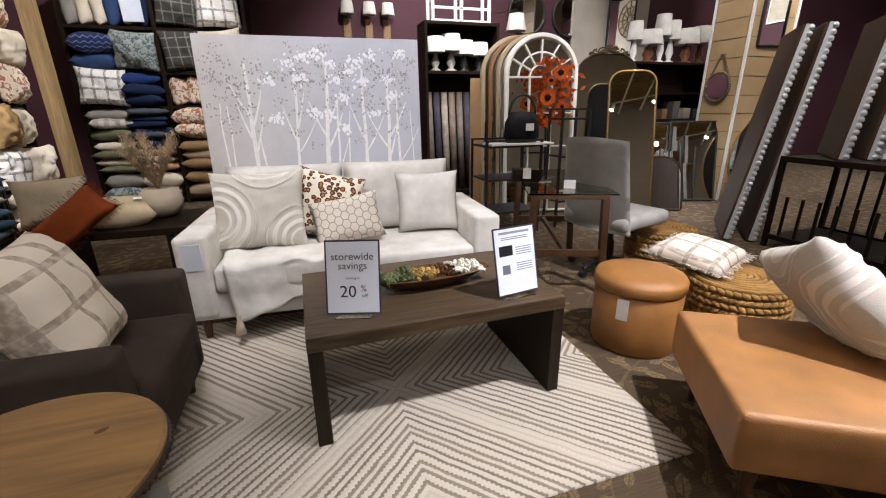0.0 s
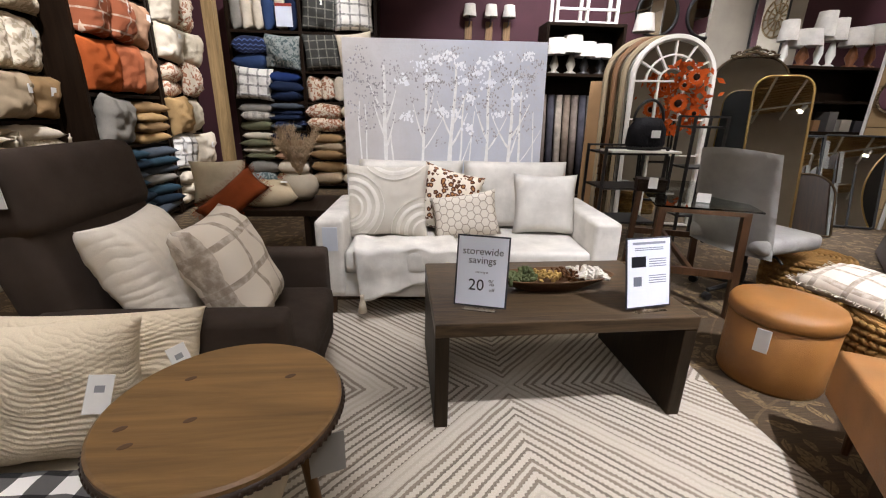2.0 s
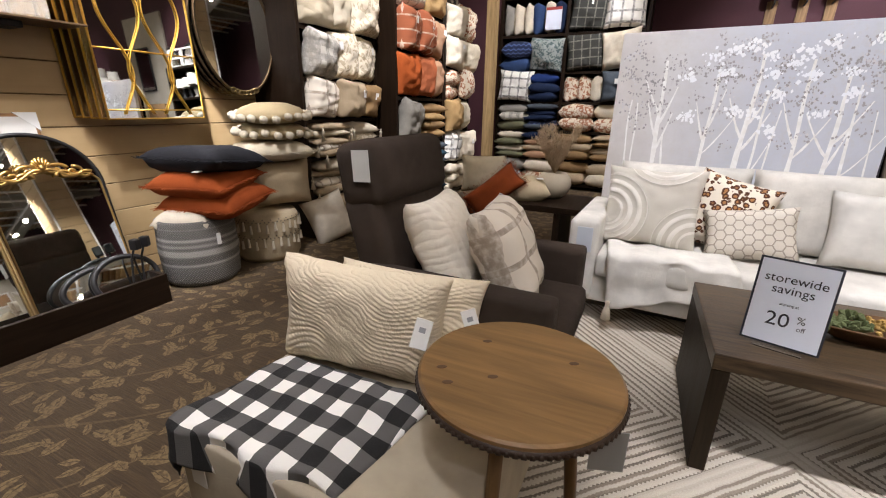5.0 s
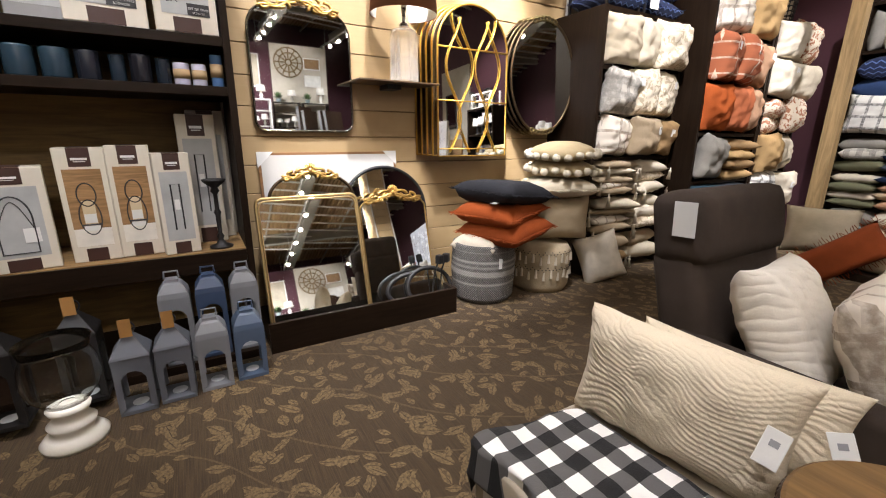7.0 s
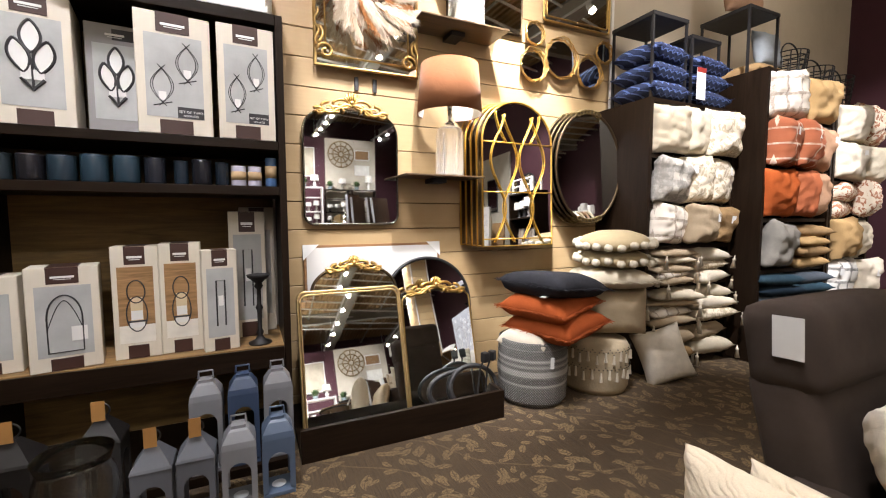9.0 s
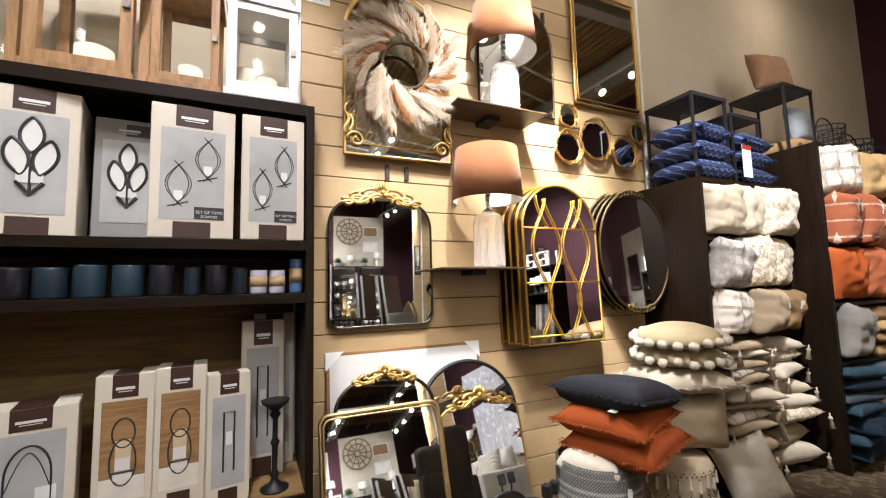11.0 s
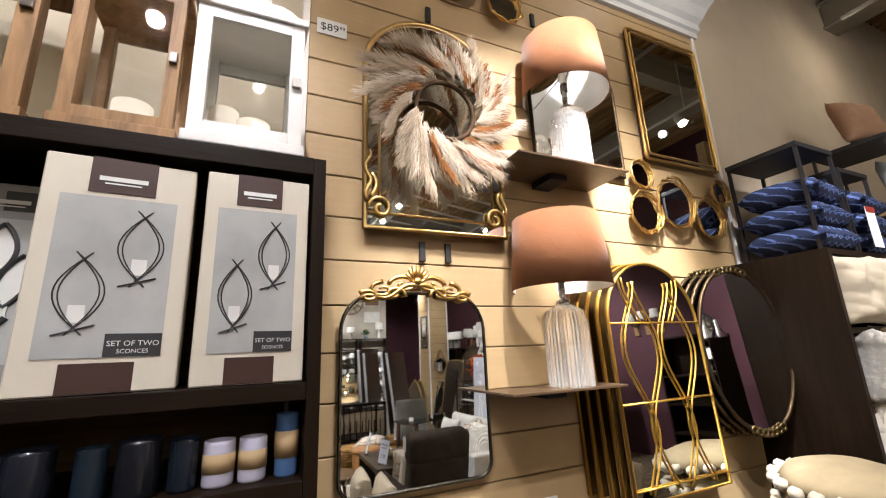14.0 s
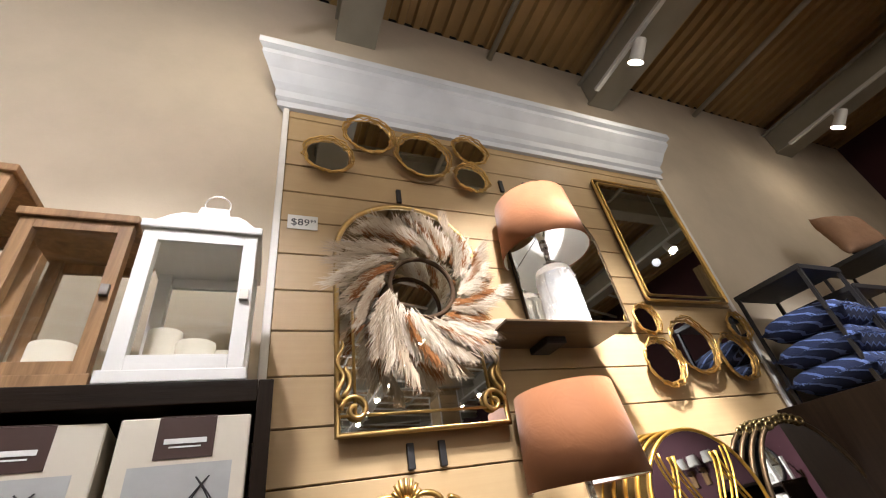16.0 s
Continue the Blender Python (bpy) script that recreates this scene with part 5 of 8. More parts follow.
def carton(y0, y1, z0, h, xf, depth, label, style, turn=0):
    """A boxed product with a printed front, which faces the room."""
    w = y1 - y0
    t = thing("product_box", label, "box", pose(xf, (y0 + y1) / 2, z0, 0, 0, 90 + turn), "boxed goods on the shelf")
    part("carton", box(-w / 2, 0, 0, w / 2, depth, h, 0.004, seg=1), paint("8d8a88", 0.5, 0.15) if style == "dark" else CARTON, t)
    if style != "dark":
        for a, b in ((h * 0.84, h * 0.997), (0.002, h * 0.12)):
            part("band", box(-w * 0.22, -0.002, a, w * 0.22, 0.0, b), BROWNP, t, "dark brown printed band")
        part("top_band", box(-w * 0.22, 0.0, h, w * 0.22, depth * 0.98, h + 0.002), BROWNP, t, "dark brown printed band")
    else:
        part("band", box(-w * 0.05, -0.002, h * 0.86, w * 0.42, 0.0, h * 0.96), WIRE, t, "black printed band")
    bars(t, [(-w * 0.16, h * 0.895, w * 0.16, h * 0.915), (-w * 0.12, h * 0.88, w * 0.12, h * 0.886)], PAPER, name="logo_bar")
    m = PHOTOWOOD if style == "wood" else PHOTO
    part("picture", box(-w * 0.38, -0.0025, h * 0.14, w * 0.38, -0.0005, h * 0.82), m, t, "printed product picture")
    bm, candles = bmesh.new(), []
    if style == "sconce":
        for cx, cz in ((-0.17, 0.40), (0.17, 0.60)):
            for s in (1, -1):
                for o in (0.0, 0.03):
                    tube([(w * (cx + s * (-0.05 + (0.17 + o) * math.sin(math.pi * f))), -0.004, h * (cz - 0.17 + 0.34 * f)) for f in (i / 14 for i in range(15))], 0.0018, 5, bm=bm)
            tube([(w * (cx - 0.12), -0.004, h * (cz - 0.17)), (w * (cx + 0.12), -0.004, h * (cz - 0.13))], 0.0025, 5, bm=bm)
            candles.append(box(w * (cx - 0.05), -0.0045, h * (cz - 0.12), w * (cx + 0.05), -0.003, h * (cz - 0.05)))
    elif style in ("quatrefoil", "dark"):
        for cx, cz, tilt in ((0.0, 0.665, 0.0), (-0.15, 0.515, -0.05), (0.15, 0.515, 0.05)):
            half = [(cx + tilt * (2 * f - 1) + 0.0, cz - 0.12 + 0.25 * f, 0.125 * math.sin(math.pi * f) ** 0.8) for f in (i / 12 for i in range(13))]
            for s in (1, -1):
                tube([(w * (x + s * r), -0.004, h * z) for x, z, r in half], 0.0065, 5, bm=bm)
            candles.append(outline_solid([(w * (x - r * 0.9), h * z) for x, z, r in half[1:-1]] + [(w * (x + r * 0.9), h * z) for x, z, r in half[-2:0:-1]], 0.0008))
            bmesh.ops.translate(candles[-1], verts=candles[-1].verts, vec=(0, -0.0038, 0))
        tube([(0, -0.004, h * 0.5), (0, -0.004, h * 0.26)], 0.006, 5, bm=bm)
        tube([(-w * 0.14, -0.004, h * 0.35), (0, -0.004, h * 0.27), (w * 0.14, -0.004, h * 0.35)], 0.009, 5, bm=bm)
        candles.append(box(-w * 0.14, -0.008, h * 0.345, w * 0.0, -0.0045, h * 0.45))
        candles.append(box(w * 0.01, -0.008, h * 0.345, w * 0.14, -0.0045, h * 0.42))
    elif style == "arch":
        tube([(w * x * 0.8, -0.004, h * (0.18 + 0.55 * z)) for x, z in arch_points(0.6, 1.0, 0.4, 14)], 0.004, 5, True, bm)
        for s in (1, -1):
            tube([(w * s * (0.24 - 0.24 * f), -0.004, h * (0.4 + 0.28 * math.sin(f * 1.5))) for f in (i / 8 for i in range(9))], 0.002, 5, bm=bm)
        candles.append(box(w * 0.08, -0.006, h * 0.28, w * 0.3, -0.004, h * 0.42))
    elif style == "wood":
        part("pictured_table", box(-w * 0.379, -0.0032, h * 0.141, w * 0.379, -0.0026, h * 0.30), PHOTOPALE, t, "pale printed table")
        part("pictured_glass", box(-w * 0.13, -0.0036, h * 0.28, w * 0.13, -0.0033, h * 0.55), paint("c9b695", 0.3), t, "pale printed glass")
        for cz, rx, rz in ((0.60, 0.19, 0.10), (0.40, 0.22, 0.155)):
            tube([(w * rx * math.cos(a), -0.004, h * (cz + rz * math.sin(a))) for a in (2 * math.pi * i / 24 for i in range(24))], 0.0032, 5, True, bm)
        tube([(-w * 0.2, -0.0045, h * 0.335), (w * 0.2, -0.0045, h * 0.335)], 0.005, 5, bm=bm)
        candles.append(box(-w * 0.12, -0.006, h * 0.35, w * 0.12, -0.004, h * 0.43))
        candles.append(box(-w * 0.16, -0.006, h * 0.28, w * 0.16, -0.004, h * 0.325))
    elif style == "stand":
        tube([(-w * 0.12, -0.004, h * 0.25), (-w * 0.12, -0.004, h * 0.7), (w * 0.12, -0.004, h * 0.7), (w * 0.12, -0.004, h * 0.25)], 0.004, 5, bm=bm)
        candles.append(box(-w * 0.07, -0.006, h * 0.45, w * 0.07, -0.004, h * 0.55))
    part("pictured_frame", bm, WIRE, t)
    for candle_bm in candles:
        part("pictured_candle", candle_bm, PAPER, t)
    if style == "sconce":
        text("SET OF TWO", w * 0.056, t, pose(w * 0.2, -0.0045, h * 0.185, *UP), PAPER)
        text("SCONCES", w * 0.045, t, pose(w * 0.2, -0.0045, h * 0.155, *UP), PAPER)
        part("dark_patch", box(w * 0.02, -0.0035, h * 0.142, w * 0.378, -0.0027, h * 0.235), WIRE, t, "black printed patch")
    return t


Z2 = 1.862
carton(0.13, 0.42, Z2, 0.62, -3.10, 0.22, "cream and brown boxed set of two metal sconces", "sconce", 2)
carton(-0.24, 0.10, Z2, 0.62, -3.10, 0.26, "cream and brown boxed set of two metal sconces", "sconce", 5)
carton(-0.48, -0.22, Z2, 0.57, -3.24, 0.16, "grey boxed wall candle holder with quatrefoil picture", "dark", 2)
carton(-0.80, -0.50, Z2, 0.62, -3.12, 0.28, "cream boxed wall candle holder with quatrefoil picture", "quatrefoil", 8)
carton(-1.25, -0.93, Z2, 0.6, -3.14, 0.26, "cream boxed wall candle holder with quatrefoil picture", "quatrefoil", 4)
Z1 = 0.657
carton(-0.73, -0.45, Z1, 0.52, -3.10, 0.2, "white boxed arched candle sconce", "arch", 12)
carton(-1.05, -0.78, Z1, 0.48, -3.14, 0.2, "white boxed glass candle lantern", "stand", 8)
carton(-0.41, -0.2, Z1, 0.61, -3.16, 0.18, "white boxed looped candle holder with wood backdrop picture", "wood", 4)
carton(-0.20, -0.0, Z1, 0.62, -3.18, 0.18, "white boxed looped candle holder with wood backdrop picture", "wood", 4)
carton(0.01, 0.19, Z1, 0.58, -3.12, 0.1, "narrow white and brown boxed candle stand", "stand", 10)
carton(0.14, 0.35, Z1, 0.80, -3.36, 0.08, "tall white and brown boxed candle lantern", "stand", 2)
carton(0.20, 0.41, Z1, 0.83, -3.48, 0.08, "tall white and brown boxed candle lantern", "stand", 2)
alone("candlestick", lathe([(0, 0), (0.065, 0), (0.066, 0.01), (0.03, 0.025), (0.014, 0.05), (0.022, 0.07), (0.012, 0.09), (0.014, 0.2), (0.022, 0.22), (0.012, 0.24), (0.012, 0.33), (0.026, 0.35), (0.018, 0.37), (0.06, 0.405), (0.068, 0.42), (0.06, 0.422), (0, 0.41)], 24, m=pose(-3.18, 0.30, Z1)), BLACK, "turned black iron pillar candlestick on the shelf", "candlestick", smooth=True)


def candle(y, r, h, hexa, band, label):
    t = thing("jar_candle", label, "candle", pose(-3.17, y, 1.601), "jar candles on the shelf")
    part("jar", lathe([(0, 0), (r * 0.95, 0), (r, 0.008), (r, h - 0.01), (r * 0.97, h), (r * 0.9, h), (r * 0.9, h - 0.02), (0, h - 0.02)], 28), paint(hexa, 0.2, 0.12), t, smooth=True)
    if band:
        part("label_band", lathe([(r + 0.0008, h * 0.3), (r + 0.0016, h * 0.3), (r + 0.0016, h * 0.72), (r + 0.0008, h * 0.72)], 28), paint("a98f68", 0.6), t, "tan paper band", smooth=True)


for y, r, h, hexa, band, lab in ((-0.98, 0.06, 0.13, "1c1c20", 0, "black"), (-0.83, 0.06, 0.13, "2a3338", 0, "charcoal"), (-0.70, 0.055, 0.13, "1c1c20", 0, "black"), (-0.58, 0.06, 0.13, "22303a", 0, "slate blue"), (-0.45, 0.06, 0.14, "283a46", 0, "blue"), (-0.315, 0.06, 0.14, "283a46", 0, "blue"), (-0.19, 0.05, 0.14, "1d2028", 0, "black"), (-0.07, 0.035, 0.13, "1d2833", 0, "dark blue"), (0.03, 0.05, 0.14, "191a20", 0, "black"), (0.13, 0.035, 0.13, "182029", 0, "dark blue"), (0.215, 0.04, 0.115, "b9b6c6", 1, "pale lilac"), (0.30, 0.037, 0.115, "b9b6c6", 1, "pale lilac"), (0.39, 0.032, 0.17, "4a6890", 1, "tall blue")):
    candle(y, r, h, hexa, band, lab + " glass jar candle standing on the shelf")


def lantern(y, xf, w, h, mat, label, roof=True, hook=True):
    t = thing("candle_lantern", label, "lantern", pose(xf, y, 2.571, 0, 0, 90), "lanterns on top of the shelf")
    f = w * 0.13
    part("base", box(-w / 2 - 0.012, -0.012, 0, w / 2 + 0.012, w + 0.012, 0.035, 0.004), mat, t)
    for x in (-w / 2, w / 2 - f):
        for yy in (0.0, w - f):
            part("post", box(x, yy, 0.036, x + f, yy + f, h, 0.002), mat, t)
    for yy in (0.0, w - 0.02):
        part("rail", box(-w / 2 + f, yy, 0.036, w / 2 - f, yy + 0.018, 0.036 + f, 0.002), mat, t)
        part("rail", box(-w / 2 + f, yy, h - f, w / 2 - f, yy + 0.018, h - 0.001, 0.002), mat, t)
        p = part("pane", box(-w / 2 + f, yy + 0.007, 0.036 + f, w / 2 - f, yy + 0.010, h - f), glass_mat(), t)
        p.visible_shadow = False
    part("top_plate", box(-w / 2 - 0.012, -0.012, h, w / 2 + 0.012, w + 0.012, h + 0.03, 0.006), mat, t)
    if roof:
        part("roof", lathe([(w * 0.68, 0), (w * 0.5, 0.07), (w * 0.38, 0.105), (w * 0.24, 0.11), (w * 0.2, 0.17), (w * 0.1, 0.18), (0, 0.18)], 4, m=pose(0, w / 2, h + 0.03, 0, 0, 45)), mat, t)
        part("ring_handle", tube([(0.045 * math.cos(a), w / 2, h + 0.252 + 0.045 * math.sin(a)) for a in (2 * math.pi * i / 24 for i in range(24))], 0.003, 6, True), metal("c8c5bd", 0.3), t, smooth=True)
    else:
        part("rope_handle", tube([(w * 0.36 * math.cos(a), w / 2, h + 0.02 + 0.07 * math.sin(a)) for a in (math.pi * i / 16 for i in range(17))], 0.012, 8), fabric("33261c", 200), t, smooth=True)
    part("latch", box(w / 2 - f * 0.8, -0.014, h * 0.5, w / 2 - f * 0.2, 0.0, h * 0.5 + 0.035, 0.002), metal("77706a", 0.3) if not roof else metal("c8c5bd", 0.3), t)
    for dx, dy, r, hh in ((-0.25, 0.6, 0.15, 0.38), (0.05, 0.45, 0.17, 0.26), (0.28, 0.55, 0.13, 0.22)) if roof else ((0.02, 0.45, 0.2, 0.24),):
        part("pillar_candle", lathe([(0, 0.036), (r * w, 0.036), (r * w, 0.036 + hh * h), (r * w * 0.7, 0.036 + hh * h - 0.006), (0, 0.03 + hh * h)], 20, m=pose(dx * w, dy * w, 0)), paint("d9d0bd", 0.5), t, smooth=True)


OAK = wood("9a7650", 0.55, "z")
lantern(0.22, -3.10, 0.33, 0.50, paint("dedcd6", 0.45), "white painted candle lantern with glass panes and candles")
lantern(-0.12, -3.12, 0.28, 0.52, OAK, "small oak candle lantern with a rope handle", roof=False)
lantern(-0.52, -3.12, 0.38, 0.68, OAK, "large oak candle lantern with a rope handle", roof=False)
lantern(-1.0, -3.13, 0.32, 0.6, OAK, "oak candle lantern with a rope handle", roof=False)
price = thing("price_sign", "small white price sign fixed to the slat board", "sign", on_wall(0.56, 3.52, 0.004))
part("card", box(-0.075, -0.003, 0, 0.075, 0, 0.09, 0.001, seg=1), PAPER, price)
text("$89", 0.062, price, pose(-0.012, -0.0035, 0.024, *UP), INK)
text("99", 0.03, price, pose(0.052, -0.0035, 0.045, *UP), INK)


# ---- lanterns and vase on the floor ----
def metal_lantern(x, y, z, mat, label, peaked, tag=False, w=0.155, h=0.30, turn=90):
    t = thing("metal_lantern", label, "lantern", pose(x, y, z, 0, 0, turn), "metal lanterns on the floor")
    part("base", box(-w / 2, -w / 2, 0, w / 2, w / 2, 0.02, 0.003), mat, t)
    arch = [(-w * 0.33, 0.035)] + [(w * 0.33 * math.cos(a), h - 0.12 + w * 0.33 * math.sin(a)) for a in (math.pi - math.pi * i / 12 for i in range(13))] + [(w * 0.33, 0.035)]
    for k in range(4):
        bm = bmesh.new()
        outer = [(-w / 2, 0.02), (-w / 2, h)] + [(-w / 2 + w * i / 10, h) for i in range(1, 10)] + [(w / 2, h), (w / 2, 0.02)]
        a = [(bm.verts.new((p, -w / 2, q)), bm.verts.new((p, -w / 2 + 0.005, q))) for p, q in outer]
        b = [(bm.verts.new((p, -w / 2, q)), bm.verts.new((p, -w / 2 + 0.005, q))) for p, q in arch]
        m2 = list(range(len(outer)))
        n2 = [round(i * (len(arch) - 1) / (len(outer) - 1)) for i in m2]
        for i in range(len(outer) - 1):
            for s in (0, 1):
                ids = [a[i][s], a[i + 1][s], b[n2[i + 1]][s]] + ([b[n2[i]][s]] if n2[i] != n2[i + 1] else [])
                bm.faces.new(ids)
        for i in range(len(arch) - 1):
            bm.faces.new((b[i][0], b[i + 1][0], b[i + 1][1], b[i][1]))
        ob = part("side", bm, mat, t)
        ob.matrix_basis = pose(0, 0, 0, 0, 0, 90 * k)
    if peaked:
        part("roof", lathe([(w * 0.74, h), (w * 0.70, h + 0.012), (w * 0.16, h + 0.1), (0, h + 0.1)], 4, m=pose(0, 0, 0, 0, 0, 45)), mat, t)
        part("ring", tube([(0.03 * math.cos(a), 0, h + 0.13 + 0.03 * math.sin(a)) for a in (2 * math.pi * i / 20 for i in range(20))], 0.004, 6, True), metal("5a5a5c", 0.4), t, smooth=True)
    else:
        part("roof", lathe([(w * 0.70, h), (w * 0.66, h + 0.03), (w * 0.42, h + 0.075), (w * 0.30, h + 0.085), (w * 0.30, h + 0.10), (0, h + 0.105)], 4, m=pose(0, 0, 0, 0, 0, 45)), mat, t)
        part("handle", tube([(-0.035, 0, h + 0.1), (-0.033, 0, h + 0.14), (0.033, 0, h + 0.14), (0.035, 0, h + 0.1)], 0.006, 6), mat, t)
    part("candle_plate", lathe([(0, 0.021), (0.035, 0.021), (0.035, 0.024), (0, 0.024)], 16), paint("b9bcc0", 0.3), t)
    if tag:
        part("paper_tag", box(-0.025, -0.05, h + 0.10, 0.025, -0.047, h + 0.19), paint("a87a42", 0.7), t, "tan paper tag")
    return t


LGREY, MGREY, NAVYM = paint("77787c", 0.5), paint("5c5f66", 0.5), paint("34435c", 0.5)
metal_lantern(-2.66, -0.17, 0, MGREY, "grey metal lantern with peaked roof and tan tag", True, True)
metal_lantern(-2.68, 0.0, 0, MGREY, "grey metal lantern with peaked roof and tan tag", True, True)
metal_lantern(-2.70, 0.18, 0, LGREY, "pale grey metal lantern with an arched opening", False)
metal_lantern(-2.72, 0.36, 0, paint("48566a", 0.5), "blue-grey metal lantern with an arched opening", False)
metal_lantern(-2.99, 0.02, 0.051, LGREY, "pale grey metal lantern with an arched opening", False, h=0.40)
metal_lantern(-3.00, 0.2, 0.051, NAVYM, "navy metal lantern with an arched opening", False, h=0.40)
metal_lantern(-3.01, 0.38, 0.051, LGREY, "pale grey metal lantern with an arched opening", False, h=0.40)
for x, y in ((-2.78, -0.38), (-2.70, -0.66), (-2.85, -0.85)):
    metal_lantern(x, y, 0.051 if x < -2.89 else 0.051, BLACK, "black metal lantern with a tan tag", True, True, 0.16, 0.36)
v = thing("hurricane_vase", "clear glass hurricane vase on a turned white pedestal", "vase", pose(-2.50, -0.40, 0))
part("pedestal", lathe([(0, 0), (0.12, 0), (0.125, 0.02), (0.10, 0.05), (0.075, 0.06), (0.085, 0.085), (0.09, 0.10), (0.07, 0.12), (0.06, 0.135), (0.075, 0.16), (0.08, 0.175), (0.05, 0.19), (0, 0.19)], 36), paint("d8d3c8", 0.5, 0.1), v, "white washed pedestal", smooth=True)
part("bowl", lathe([(0.03, 0.191), (0.08, 0.2), (0.125, 0.26), (0.14, 0.32), (0.13, 0.40), (0.115, 0.44), (0.13, 0.49), (0.127, 0.49), (0.112, 0.44), (0.127, 0.40), (0.137, 0.32), (0.122, 0.26), (0.078, 0.203), (0.03, 0.195)], 40), glass_mat(), v, "clear glass bowl", smooth=True).visible_shadow = False


# ---- basket, pouf and stacked cushions ----
def woven(profile, rib=0.004, pitch=0.018, seg=64):
    """A basket wall with woven courses."""
    pts = []
    for (r0, z0), (r1, z1) in zip(profile, profile[1:]):
        k = max(1, int(abs(z1 - z0) / (pitch / 2)))
        pts += [(r0 + (r1 - r0) * i / k + (rib if (len(pts) + i) % 2 else 0), z0 + (z1 - z0) * i / k) for i in range(k)]
    pts.append(profile[-1])
    return lathe(pts, seg)


def weave_mat(name, a, b, sx=90, sz=110):
    n = Net(name, 0.9)
    p = n.xyz()
    ang = n.math("ARCTAN2", p[1], p[0])
    u = n.math("SINE", n.math("MULTIPLY", ang, sx))
    v = n.math("SINE", n.math("MULTIPLY", p[2], sz * 3.0))
    k = n.math("MULTIPLY", u, v)
    band = n.noise(1.0, 1, v=n.mapped((0, 0, 14)))
    c = n.mix(n.ramp(k, ((0.35, 0.0), (0.65, 1.0))), lin(a), lin(b))
    n.color(n.mix(n.ramp(band, ((0.5, 0.0), (0.56, 0.5))), c, lin("cfc9be")))
    n.bump(k, 0.7, 0.01)
    return n.m


bk = thing("woven_basket", "grey woven basket with pale stripes holding cushions", "basket", pose(-3.09, 2.26, 0) @ Matrix.Diagonal((1.1, 1.1, 1.05, 1)))
part("wall", woven([(0.0, 0.003), (0.21, 0.003), (0.235, 0.04), (0.245, 0.25), (0.235, 0.46), (0.225, 0.47)]), weave_mat("grey_weave", "5f5c58", "a39e95"), bk, smooth=True)
part("price_tag", box(0.05, -0.252, 0.3, 0.075, -0.248, 0.38), PAPER, bk).matrix_basis = pose(0, 0, 0, 0, 0, 70)
pillow(lying(-3.09, 2.24, 0.47, 30) @ pose(0, 0, -0.2), IVORY, "ivory quilted cushion stuffed into the basket", 0.4, 0.4, 0.2, 1)
pillow(lying(-2.98, 2.40, 0.60, 15, 6) @ pose(0, 0, -0.28), RUST, "rust orange fringed cushion in a stack", 0.6, 0.56, 0.22, 2, fringe=0.03, group="stacked cushions")
pillow(lying(-3.02, 2.36, 0.75, 20, 4) @ pose(0, 0, -0.28), RUST, "rust orange fringed cushion in a stack", 0.6, 0.56, 0.2, 3, fringe=0.03, group="stacked cushions", tag=(0.1, 0.1))
pillow(lying(-3.02, 2.38, 0.90, 12, -6) @ pose(0, 0, -0.28), fabric("2a2a2e", 420), "charcoal blue fringed cushion on a stack", 0.64, 0.58, 0.2, 4, fringe=0.03, group="stacked cushions")
pf = thing("fringed_pouf", "cream macrame pouf with black stitching and tassels", "pouf", pose(-3.05, 2.88, 0) @ Matrix.Diagonal((1.1, 1.1, 1, 1)))
part("body", lathe([(0, 0.003), (0.22, 0.003), (0.24, 0.05), (0.245, 0.36), (0.22, 0.41), (0, 0.42)], 40), fabric("b3a388", 160), pf, smooth=True)
bm, bm2 = bmesh.new(), bmesh.new()
for row, z in enumerate((0.36, 0.22)):
    for i in range(26):
        a = 2 * math.pi * (i + 0.5 * row) / 26
        x, y = 0.25 * math.cos(a), 0.25 * math.sin(a)
        lathe([(0, 0), (0.006, -0.002), (0.012, -0.075), (0, -0.075)], 6, bm, pose(x, y, z - 0.02 * (i % 2)))
        for q in range(4):
            a2 = a + 2 * math.pi / 26 * q / 4
            bmesh.ops.create_icosphere(bm2, subdivisions=1, radius=0.005, matrix=pose(0.248 * math.cos(a2), 0.248 * math.sin(a2), z + 0.02 - 0.02 * abs(q - 2)))
tagged(part("tassel", bm, IVORY, pf, "cream tassels"), kind="stuff")
tagged(part("stitching", bm2, BLACK, pf, "black bead stitching"), kind="stuff")
pillow(pose(-3.02, 3.04, 0.425, 0, 0, 62), fabric("a8967a", 420), "beige linen cushion standing on the pouf", 0.56, 0.43, 0.36, 1, group="stacked cushions", n=20)
pillow(lying(-3.03, 3.0, 0.91, 66) @ pose(0, 0, -0.25), CREAM, "cream cushion with tassel fringe on a stack", 0.60, 0.5, 0.17, 2, fringe=0.06, group="stacked cushions")


